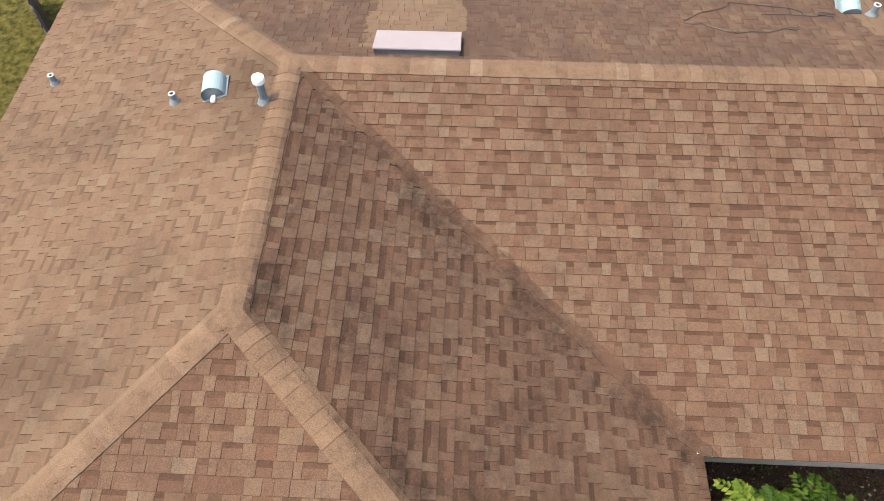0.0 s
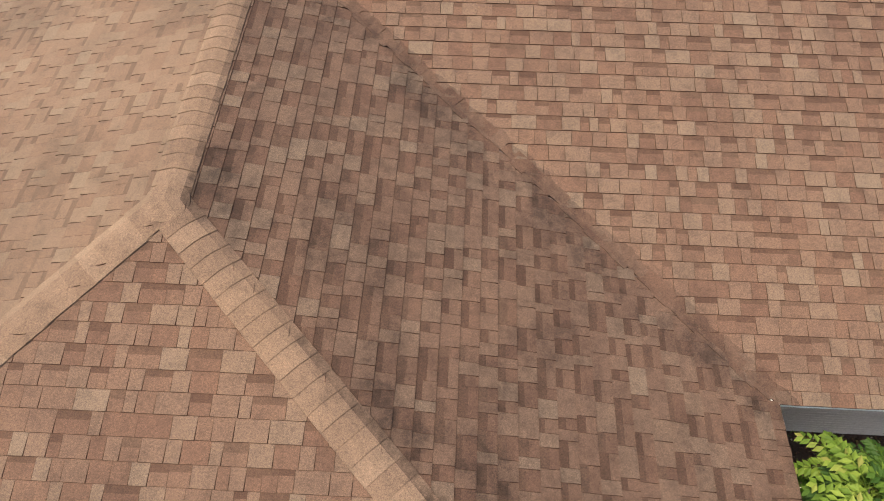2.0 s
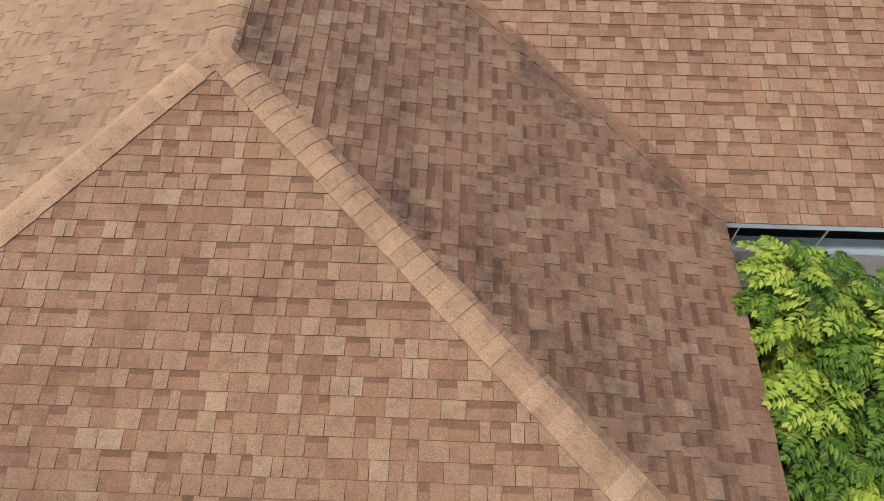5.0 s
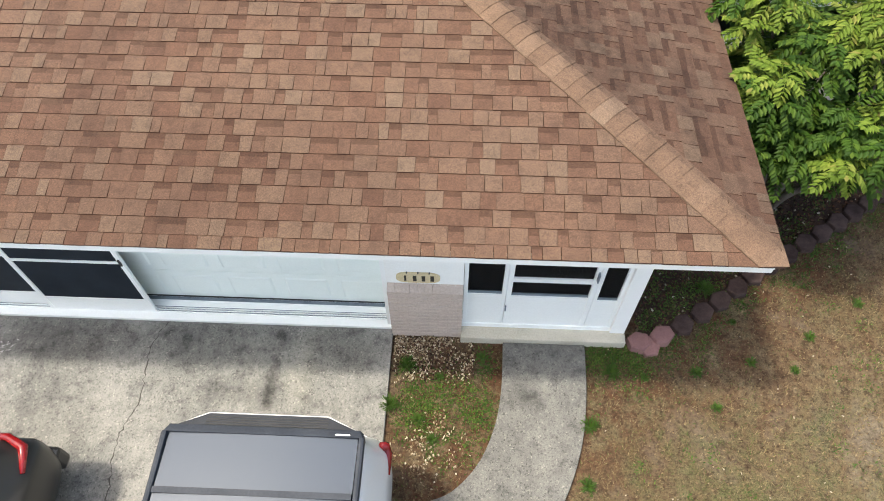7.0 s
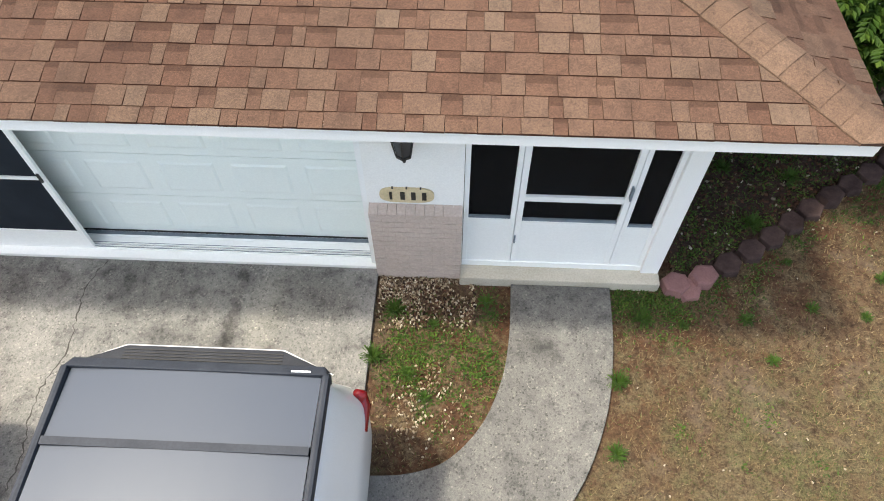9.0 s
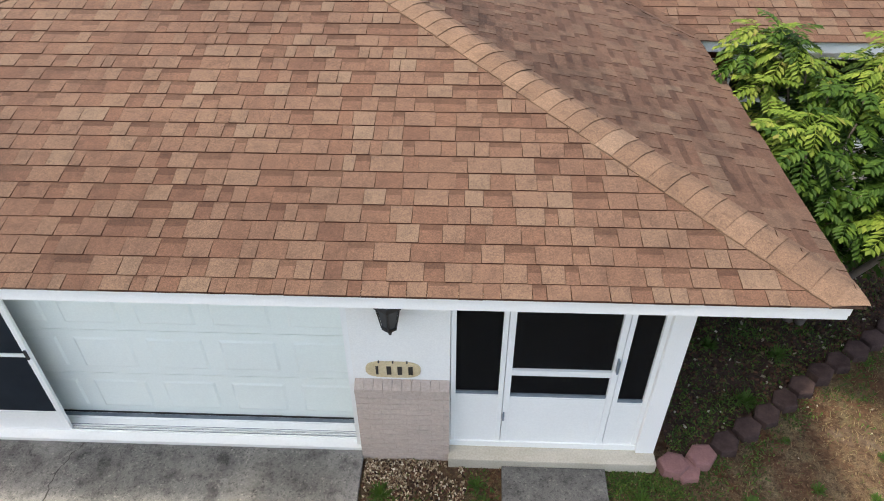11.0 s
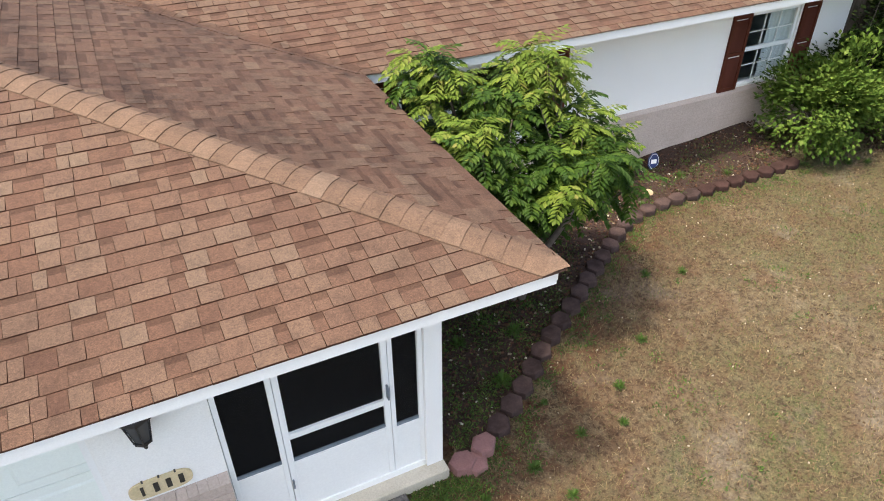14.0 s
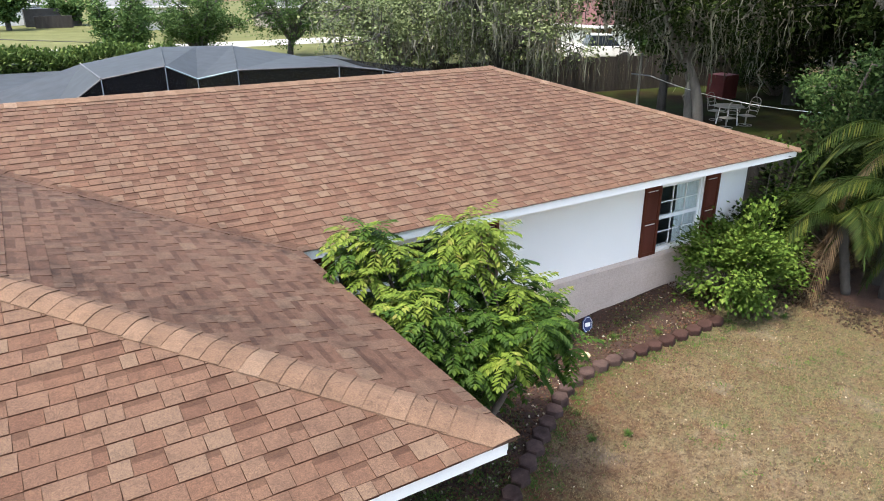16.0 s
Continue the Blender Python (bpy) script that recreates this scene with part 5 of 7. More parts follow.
# ---- bed edging, rock, sign ----
def edging_stone(seed):
    """A worn six-sided edging stone."""
    r = random.Random(seed)
    bm = bmesh.new()
    ring = []
    for k in range(6):
        a = math.pi / 3 * k + 0.5 + r.uniform(-0.06, 0.06)
        q = 0.140 * r.uniform(0.93, 1.05)
        ring.append((q * math.cos(a), q * math.sin(a) * 0.92))
    lo = [bm.verts.new((x, y, -0.1)) for x, y in ring]
    hi = [bm.verts.new((x * 0.98, y * 0.98, 0.066 + r.uniform(-0.006, 0.006))) for x, y in ring]
    bm.faces.new(hi)
    bm.faces.new(list(reversed(lo)))
    for k in range(6):
        bm.faces.new((lo[k], lo[(k + 1) % 6], hi[(k + 1) % 6], hi[k]))
    bmesh.ops.bevel(bm, geom=[e for e in bm.edges if min(v.co.z for v in e.verts) > 0], offset=0.026, segments=2, profile=0.6, affect="EDGES")
    return bm


stones = curve_through(BED_EDGE, 0.275)
for seed in range(3):
    bm = edging_stone(seed)
    me = bpy.data.meshes.new("edging_stone")
    bm.to_mesh(me)
    bm.free()
    for i, p in enumerate(stones):
        if i % 3 != seed:
            continue
        red = i < 2 or i > 21
        key = ("red" if i < 2 else "old" if red else "dark", seed)
        if key not in tab_meshes:
            c = me.copy()
            c.materials.append(M["paver_red"] if i < 2 else M["paver_old_red"] if red else M["paver"])
            tab_meshes[key] = c
        ob = new("edging_stone", tab_meshes[key])
        q = stones[min(i + 1, len(stones) - 1)] - stones[max(i - 1, 0)]
        lean = -7 if i > 20 else 0
        ob.matrix_basis = Matrix.Translation((p.x, p.y, 0.0 + rng.uniform(-0.012, 0.012))) @ pose(0, 0, 0, rng.uniform(-4, 4), rng.uniform(-4, 4) + lean, math.degrees(math.atan2(q.y, q.x)) + rng.uniform(-6, 6))
        tagged(ob, label="reddish concrete edging stone along the bed" if red else "dark weathered concrete edging stone along the bed", category="edging stone", group="bed edging stones")
ob = new("edging_stone", tab_meshes["red", 0])
ob.matrix_basis = pose(-0.31, 0.565, -0.035, 2, 3, 40)
tagged(ob, label="lower reddish concrete edging stone beside the porch", category="edging stone", group="bed edging stones")


def rock(x, y, size):
    bm = bmesh.new()
    bmesh.ops.create_icosphere(bm, subdivisions=2, radius=size)
    for v in bm.verts:
        v.co *= 1 + 0.35 * noise.noise(v.co * 12)
        v.co.z *= 0.7
    ob = part("rock", bm, M["rock"], label="small tan rock in the bed", category="rock")
    ob.location = (x, y, 0.03)


rock(4.18, 3.60, 0.07)


def yard_sign(x, y):
    d = empty("yard_sign", (x, y, -0.06), label="small blue octagonal yard sign on a stake", category="yard sign")
    s = Soup()
    ring = [(0.15 * math.cos(math.pi / 4 * k + math.pi / 8), 0.15 * math.sin(math.pi / 4 * k + math.pi / 8)) for k in range(8)]
    s.prism(ring, -0.006, 0.006)
    s.v = [(a, -c, b2 + 0.27) for a, b2, c in s.v]
    s.f = [tuple(reversed(f)) for f in s.f]
    part("board", s, M["blue_sign"], d, "blue octagonal board")
    s = Soup()
    for k in range(8):
        a, b2 = [math.pi / 4 * q + math.pi / 8 for q in (k, k + 1)]
        s.poly(*[(r_ * math.cos(w), -0.0105, 0.27 + r_ * math.sin(w)) for r_, w in ((0.125, a), (0.125, b2), (0.134, b2), (0.134, a))])
    part("border", s, M["white"], d, "white border")
    part("emblem", boxes((-0.07, 0.07, -0.0105, -0.0085, 0.23, 0.30)), M["white"], d, "plain white block")
    part("stake", boxes((-0.008, 0.008, -0.004, 0.012, -0.15, 0.2)), M["aluminium"], d)
    d.rotation_euler = (radians(-14), radians(12), radians(8))
    d.scale = (0.9, 0.9, 0.9)


yard_sign(4.64, 4.06)

# ---- leaves ----
def leaflet(s, base, tip, side, width, droop=0.0):
    mid = (base + tip) / 2 + Vector((0, 0, droop))
    s.poly(base, mid - side * width, tip, mid + side * width)


def frond(s, root, heading, lift, length, pairs, leaf, width, sag, taper=0.55, angle=0.9, end_leaf=True, hang=0.22):
    """A feathered leaf: an arched stem with leaflets in pairs."""
    h = Vector((math.cos(heading), math.sin(heading), 0))
    p, d = root.copy(), (h * math.cos(lift) + Vector((0, 0, math.sin(lift))))
    step = length / pairs
    line = [p.copy()]
    for k in range(pairs):
        d = (d - Vector((0, 0, sag / pairs))).normalized()
        p = p + d * step
        line.append(p.copy())
        if k < 1:
            continue
        side = d.cross(Vector((0, 0, 1))).normalized()
        u = k / pairs
        ll = leaf * (1 - taper * max(0, u - 0.45) / 0.55) * (0.65 + 0.35 * min(1, u * 4)) * rng.uniform(0.88, 1.08)
        for sg in (-1, 1):
            out = (side * sg * math.sin(angle) + d * math.cos(angle) - Vector((0, 0, hang + rng.uniform(0, 0.2)))).normalized()
            leaflet(s, p, p + out * ll, out.cross(Vector((0, 0, 1))).normalized(), width * 0.5 * rng.uniform(0.9, 1.1), 0.008)
    if end_leaf:
        leaflet(s, p, p + d * leaf * 0.7, d.cross(Vector((0, 0, 1))).normalized(), width * 0.5)
    return line


def feathered_tree(x, y):
    """A small multi-stemmed tree with whorls of long feathered leaves at the branch ends."""
    d = empty("tree", (0, 0, 0), label="small leafy tree with feathered bright green leaves beside the roof", category="tree")
    root = Vector((x, y, 0))
    r = random.Random(21)
    centre, radius = Vector((1.2, 2.3, 1.55)), Vector((1.1, 1.25, 1.2))
    heads = []
    # four bright domes of new growth over a darker, looser skirt
    for dome, wide, count in ((Vector((0.42, 2.95, 2.78)), 0.36, 9), (Vector((1.33, 2.52, 2.86)), 0.36, 9), (Vector((0.36, 1.98, 2.42)), 0.24, 5), (Vector((1.02, 1.62, 2.08)), 0.32, 7), (Vector((1.75, 2.2, 2.2)), 0.34, 7), (Vector((0.85, 2.35, 2.55)), 0.3, 5)):
        for k in range(count):
            a = 2.4 * k
            q = wide * math.sqrt((k + 0.3) / count)
            heads.append(dome + Vector((q * math.cos(a), q * math.sin(a), 0.10 - 1.1 * q * q / wide + r.uniform(-0.04, 0.04))))
    tries = 0
    while len(heads) < 118 and tries < 20000:
        tries += 1
        v = Vector((r.gauss(0, 1), r.gauss(0, 1), r.gauss(0, 1))).normalized()
        q = r.uniform(0.7, 1.0)
        p = centre + Vector((v.x * radius.x, v.y * radius.y, v.z * radius.z)) * q
        if p.z < 0.7 or p.z > 2.35 or p.x < 0.28 or p.y + p.z < 3.35 or min((p - h).length for h in heads) < 0.23:
            continue
        heads.append(p)
    trunk = Soup()
    stems = []
    for k in range(4):
        a = k * 1.6 + 0.4
        e = root + Vector((0.45 * math.cos(a), 0.45 * math.sin(a), 1.1))
        line = curve_through([root + Vector((0.06 * math.cos(a), 0.06 * math.sin(a), -0.1)), root + Vector((0.18 * math.cos(a), 0.18 * math.sin(a), 0.5)), e, e + Vector((0.2 * math.cos(a), 0.2 * math.sin(a), 0.5))], 0.15)
        trunk.tube(line, [0.05 * (1 - 0.5 * i / len(line)) for i in range(len(line))], 7)
        stems.append(line)
    for h in heads:
        near = min((p for l in stems for p in l[1:]), key=lambda p: (p - h).length + (0.5 if p.z > h.z else 0))
        mid = (near + h) / 2 + Vector((0, 0, -0.08))
        trunk.tube([near, mid, h], [0.018, 0.013, 0.007], 5)
    part("trunk", trunk, M["bark"], d, smooth=True)
    for h in heads:
        s = Soup()
        out = math.atan2(h.y - centre.y, h.x - centre.x)
        top = h.z > 2.2
        n = r.randint(10, 13)
        for k in range(n):
            a = out + 2 * math.pi * k / n + r.uniform(-0.22, 0.22)
            lift = r.uniform(0.0, 0.55) if k % 3 else r.uniform(0.6, 1.1)
            line = frond(s, h + Vector((r.gauss(0, 0.02), r.gauss(0, 0.02), r.gauss(0, 0.03))), a, lift, r.uniform(0.24, 0.36), 7, 0.105, 0.045, r.uniform(1.0, 1.8), 0.35, 1.0)
            s.tube(line, [0.0035 * (1 - 0.7 * i / len(line)) for i in range(len(line))], 3)
        part("sprig", s, M["leaf_young"] if r.random() < (0.85 if h.z > 2.6 else 0.5 if top else 0.16) else M["leaf"], d)


feathered_tree(1.25, 2.45)


def broadleaf_bush(name, centre, radius, count, leaf, mat, label, seed, floor=0.05):
    d = empty(name, (0, 0, 0), label=label, category="bush")
    r = random.Random(seed)
    c, rad = Vector(centre), Vector(radius)
    stems = Soup()
    tips = []
    for k in range(46):
        v = Vector((r.gauss(0, 1), r.gauss(0, 1), abs(r.gauss(0, 1)) * 0.9 - 0.25)).normalized()
        lump = 0.76 + 1.15 * noise.noise(v * 2.5 + Vector((seed, 0, 0)))
        t = c + Vector((v.x * rad.x, v.y * rad.y, v.z * rad.z)) * lump
        t.z = max(t.z, floor + 0.1)
        tips.append((t, v))
        b0 = Vector((c.x + r.uniform(-0.15, 0.15), c.y + r.uniform(-0.12, 0.12), -0.05))
        stems.tube([b0, (b0 + t) / 2 + Vector((0, 0, 0.12)), t], [0.018, 0.012, 0.005], 5)
    part("stem", stems, M["bark"], d)
    each = count // len(tips)
    s = Soup()
    for t, v in tips:
        size = r.uniform(0.11, 0.19) * max(1.0, max(rad) * 0.8)
        for k in range(each):
            p = t + Vector((r.gauss(0, size), r.gauss(0, size), r.gauss(0, size * 0.8)))
            if p.z < floor:
                continue
            out = (v + Vector((r.gauss(0, 0.6), r.gauss(0, 0.6), r.gauss(0, 0.4) - 0.1))).normalized()
            side = out.cross(Vector((r.gauss(0, 0.4), r.gauss(0, 0.4), 1))).normalized()
            ll = leaf * r.uniform(0.7, 1.2)
            leaflet(s, p, p + out * ll, side, ll * 0.3, 0.006)
    part("foliage", s, mat, d, kind="stuff")
    return d


broadleaf_bush("bush", (7.72, 3.62, 0.68), (0.88, 0.64, 0.88), 11000, 0.092, M["bush_leaf"], "rounded bright green broadleaf bush against the wall", 3)
broadleaf_bush("bush", (8.85, 4.15, 0.85), (0.8, 0.55, 1.15), 6000, 0.09, M["shade_leaf"], "taller dark green bush beside the palm", 5)


def palm(x, y, label):
    d = empty("palm", (x, y, 0), label=label, category="palm tree")
    r = random.Random(9)
    stems = []
    for k, (dx, dy, h) in enumerate(((0, 0, 1.7), (0.45, 0.35, 2.5), (-0.35, 0.45, 1.3), (0.65, -0.25, 1.0))):
        s = Soup()
        n = 12
        pts = [Vector((dx * (1 + 0.5 * i / n), dy * (1 + 0.5 * i / n), h * i / n)) for i in range(n + 1)]
        s.tube(pts, [0.075 + 0.012 * (i % 2) for i in range(n + 1)], 9)
        part("trunk", s, M["trunk_grey"], d, "ringed dark palm stem", smooth=True)
        for q in range(15):
            a = q * 2.4 + k
            s = Soup()
            dead = q == 11
            line = frond(s, pts[-1], a, r.uniform(0.6, 1.15) if not dead else -0.2, r.uniform(1.7, 2.3), 40, 0.50, 0.026, r.uniform(2.1, 3.0), 0.6, 0.75, hang=0.55)
            s.tube(line, [0.016 * (1 - 0.85 * i / len(line)) for i in range(len(line))], 4)
            part("frond", s, M["dead_leaf"] if dead else M["palm_leaf"], d)
    return d


M["dead_leaf"] = leaf_material("dry_palm_leaf", [(0.0, (0.06, 0.038, 0.02)), (1.0, (0.15, 0.10, 0.055))], 0.2)
# two dark shrubs added to fill in the deep shade behind the palm
broadleaf_bush("shrub", (11.9, 4.4, 1.1), (1.3, 1.2, 1.5), 4200, 0.12, M["oak_leaf"], "dark green shrub added to darken the area behind the palm", 131)
broadleaf_bush("shrub", (12.3, 2.5, 1.1), (1.3, 1.3, 1.6), 4200, 0.12, M["oak_leaf"], "dark green shrub added to darken the area behind the palm", 132)
# dark lens laid over the lawn stands for shade and litter here
s = Soup()
ring = [(10.2 + (1.75 + 0.2 * math.sin(k * 2.3)) * math.cos(k * math.pi / 16), 2.6 + (1.7 + 0.25 * math.cos(k * 1.7)) * math.sin(k * math.pi / 16)) for k in range(32)]
for (xa, ya), (xb, yb) in zip(ring, ring[1:] + ring[:1]):
    s.poly((10.2, 2.6, 0.05), (xa, ya, -0.075), (xb, yb, -0.075))
part("palm_shade_patch", s, M["mulch"], label="dark ground patch for shade and litter under the palm", category="flower bed", kind="structure")
palm(9.95, 2.35, "clumping palm with arching green fronds at the lawn's edge")

# ---- loose ground cover ----
def in_bed(x, y):
    if x < -0.5 or x > 7.3:
        return False
    for p, q in zip(BED_EDGE, BED_EDGE[1:]):
        if p[0] <= x <= q[0]:
            edge = p[1] + (q[1] - p[1]) * (x - p[0]) / (q[0] - p[0])
            return edge + 0.12 < y < (WALL if x < POST1 else MAIN_WALL - 0.1)
    return False


WALK_PTS = [(p.x, p.y) for p in walkway_line]


def on_paving(x, y):
    if -8.45 < x < -3.06 and y < 0.7:
        return True
    if y < 0.5 and min((x - a) ** 2 + (y - b2) ** 2 for a, b2 in WALK_PTS) < 0.215:
        return True
    return PIER - 0.02 < x < POST1 + 0.03 and y > 0.54 or x < -0.4 and y > 0.60


def grass():
    """Single bent blades, denser and greener in patches."""
    s = Soup()
    r = random.Random(31)
    made = 0
    while made < 75000:
        x, y = r.uniform(-3.3, 9.8), r.uniform(-4.2, 4.3)
        if on_paving(x, y) or in_bed(x, y) or (x > -0.5 and y > 3.0 and x < 7.4):
            continue
        d = noise.noise(Vector((x * 0.9, y * 0.9, 5.0)))
        if r.random() > 0.55 + 0.5 * d:
            continue
        a, h, w = r.uniform(0, 6.28), r.uniform(0.018, 0.042), r.uniform(0.0022, 0.0045)
        lean = Vector((math.cos(a), math.sin(a), 0)) * h * r.uniform(0.5, 1.6)
        side = Vector((-math.sin(a), math.cos(a), 0)) * w
        b0 = Vector((x, y, -0.03 + lumps(x, y)))
        s.poly(b0 - side, b0 + side, b0 + lean + Vector((0, 0, h)))
        made += 1
    return s


part("grass", grass(), M["blade"], label="short dry grass blades with some green", category="grass", kind="stuff")


def scatter(area, count, size, seed, keep, flat=0.45):
    s = Soup()
    r = random.Random(seed)
    made = tries = 0
    while made < count and tries < count * 20:
        tries += 1
        x, y = r.uniform(area[0], area[1]), r.uniform(area[2], area[3])
        if not keep(x, y):
            continue
        a, l, w, h = r.uniform(0, 6.28), size * r.uniform(0.5, 1.5), size * r.uniform(0.3, 0.8), size * flat * r.uniform(0.4, 1.0)
        c, q = math.cos(a), math.sin(a)
        z = 0.004 + bed_rise(x, y) if area[4] is None else area[4]
        t = r.uniform(-0.25, 0.25)
        ring = [(x + c * i * l - q * j * w, y + q * i * l + c * j * w) for i, j in ((-0.5, -0.4), (0.4, -0.5), (0.5, 0.4), (-0.4, 0.5))]
        n = len(s.v)
        s.v += [(i, j, z - 0.01) for i, j in ring] + [(i * 0.8 + x * 0.2, j * 0.8 + y * 0.2, z + h + t * (k - 1.5) * h) for k, (i, j) in enumerate(ring)]
        s.f += [(n + 4, n + 5, n + 6, n + 7)] + [(n + k, n + (k + 1) % 4, n + 4 + (k + 1) % 4, n + 4 + k) for k in range(4)]
        made += 1
    return s


part("mulch_chips", scatter((-0.5, 7.3, 0.5, 4.45, None), 9000, 0.036, 41, in_bed), M["chip"], label="dark bark chips with pale shell bits", category="mulch", kind="stuff")
part("palm_litter", scatter((8.4, 12.3, 0.8, 4.4, -0.02), 3200, 0.05, 44, lambda x, y: (x - 10.2) ** 2 / 3.4 + (y - 2.6) ** 2 / 3.2 + 0.4 * noise.noise(Vector((x * 2, y * 2, 0))) < 1, 0.4), M["dry_leaf"], label="dry brown leaf litter under the palm", category="litter", kind="stuff")
thin = random.Random(45)


def pebbly(x, y):
    """Pebbles lie thick below the pier and thin out, with bare patches, towards the lawn."""
    patchy = 0.5 + 0.9 * noise.noise(Vector((x * 3, y * 3, 0))) + 0.5 * noise.noise(Vector((x * 9, y * 9, 2)))
    near = max(0.0, min(1.0, (y - 0.02) / 0.6))
    far = max(0.0, 1 - math.hypot((x + 2.62) / 0.45, (y + 0.6) / 0.45)) * 0.3
    return not on_paving(x, y) and thin.random() < max(near, far) * max(0.0, patchy)


part("pebbles", scatter((-3.2, -2.2, -1.4, 0.68, -0.018), 1150, 0.021, 42, pebbly, 0.6), M["pebble"], label="pale shell pebbles on bare earth", category="gravel", kind="stuff")
part("bark_bits", scatter((-3.2, -2.2, -0.3, 0.68, -0.02), 1000, 0.026, 46, pebbly, 0.35), M["chip"], label="brown bark bits among the pebbles", category="mulch", kind="stuff")
part("lawn_litter", scatter((-3.2, 8.5, -4.0, 3.2, -0.020), 9000, 0.018, 43, lambda x, y: not on_paving(x, y) and not in_bed(x, y), 0.3), M["litter"], label="straw bits and pale stones in the lawn", category="litter", kind="stuff")


def weed_mesh(seed, leaves, size, spread):
    """A tuft: stalked leaves that all spring from one root."""
    r = random.Random(seed)
    bm = bmesh.new()
    root = bm.verts.new((0, 0, 0))
    for k in range(leaves):
        a, lift = r.uniform(0, 6.28), r.uniform(0.15, 1.2)
        d = Vector((math.cos(a) * math.cos(lift), math.sin(a) * math.cos(lift), math.sin(lift)))
        side = d.cross(Vector((0, 0, 1))).normalized()
        stalk, ll = spread * r.uniform(0.2, 2.0), size * r.uniform(0.5, 1.1)
        p = d * stalk
        tip = p + (d - Vector((0, 0, 0.5))).normalized() * ll
        mid = (p + tip) / 2 + Vector((0, 0, 0.01))
        q = [bm.verts.new(c) for c in (p - side * 0.003, mid - side * ll * 0.17, tip, mid + side * ll * 0.17, p + side * 0.003)]
        bm.faces.new((root, q[0], q[4]))
        bm.faces.new(q)
    me = bpy.data.meshes.new("weed")
    bm.to_mesh(me)
    bm.free()
    me.materials.append(M["weed"])
    return me


weeds = [weed_mesh(51, 130, 0.035, 0.045), weed_mesh(52, 220, 0.032, 0.065), weed_mesh(53, 90, 0.035, 0.03)]
def lawn_weeds():
    """Many small green rosettes and grass tufts, thickest along the bed and the walk."""
    s = Soup()
    r = random.Random(77)
    made = 0
    edge = curve_through(BED_EDGE, 0.2)
    while made < 1300:
        if made < 630:
            x, y = (r.uniform(-0.4, 2.2), r.uniform(0.7, 3.2)) if made < 320 else (r.uniform(-0.5, 7.0), r.uniform(0.7, 4.4))
            if not in_bed(x, y):
                continue
        elif made < 850:
            p = r.choice(edge)
            x, y = p.x + r.gauss(0.1, 0.12), p.y - abs(r.gauss(0.12, 0.16))
        elif made < 920:
            x, y = r.uniform(-1.0, -0.4), 0.53 - abs(r.gauss(0, 0.16))
        elif made < 1050:
            x, y = r.uniform(-3.0, -2.0), r.gauss(-0.15, 0.3)
        else:
            x, y = r.uniform(-3.1, 9.5), r.uniform(-4.0, 4.2)
        if on_paving(x, y):
            continue
        bed = in_bed(x, y)
        patch = noise.noise(Vector((x * 0.8, y * 0.8, 9.0)))
        if made >= 1050 and not bed and r.random() > 0.16 + max(0, patch) * 1.2:
            continue
        for k in range(r.randint(10, 34)):
            a, lift = r.uniform(0, 6.28), r.uniform(0.1, 1.0)
            p = Vector((x + r.gauss(0, 0.05), y + r.gauss(0, 0.05), (bed_rise(x, y) if bed else -0.028) + lumps(x, y)))
            d = Vector((math.cos(a) * math.cos(lift), math.sin(a) * math.cos(lift), math.sin(lift)))
            ll = r.uniform(0.018, 0.05)
            leaflet(s, p, p + d * ll, d.cross(Vector((0, 0, 1))).normalized(), ll * 0.17, 0.004)
        made += 1
    return s


part("lawn_weeds", lawn_weeds(), M["weed"], label="small green weeds and grass tufts in the lawn", category="weed", kind="stuff")
WEED_SPOTS = [(-1.02, -0.35, 1), (-1.08, -0.95, 0), (-2.9, 0.25, 1), (-2.55, 0.12, 0), (-2.1, 0.36, 0), (-2.75, -0.35, 1), (-2.6, -0.55, 0), (-3.05, -0.2, 1), (0.15, 0.28, 0), (-0.4, 0.2, 2), (0.75, 0.42, 0), (1.45, 0.75, 0), (0.65, 0.9, 2), (0.3, -0.1, 0), (2.1, 1.2, 0), (3.35, 1.95, 0), (1.2, 0.35, 2), (2.9, 2.1, 0), (-0.75, 0.25, 1), (4.6, 3.35, 0), (5.6, 3.5, 1), (6.4, 3.4, 0), (4.9, 3.75, 1), (5.9, 3.9, 0), (7.6, 2.95, 1), (7.9, 2.85, 0), (0.4, 1.3, 1), (0.9, 1.9, 1), (1.6, 2.0, 0), (0.25, 2.0, 1), (3.9, 3.4, 0)]
for x, y, k in WEED_SPOTS:
    ob = new("weed", weeds[k])
    ob.matrix_basis = pose(x, y, -0.02 if not in_bed(x, y) else 0.005, 0, 0, rng.uniform(0, 360)) @ Matrix.Diagonal((*(rng.uniform(0.6, 0.95),) * 3, 1))
    tagged(ob, label="low clump of bright green weeds", category="weed", group="weeds in the lawn and bed")

# ---- cars backed up to the garage ----
def loft(stations, profile):
    """A closed skin through cross-sections along the car."""
    s = Soup()
    rows_ = [profile(st) for st in stations]
    n = len(rows_[0])
    for row in rows_:
        s.v += row
    for j in range(len(rows_) - 1):
        for i in range(n - 1):
            s.f.append((j * n + i, j * n + i + 1, (j + 1) * n + i + 1, (j + 1) * n + i))
    s.f.append(tuple(range(n)))
    s.f.append(tuple(range(len(rows_) * n - 1, (len(rows_) - 1) * n - 1, -1)))
    return s


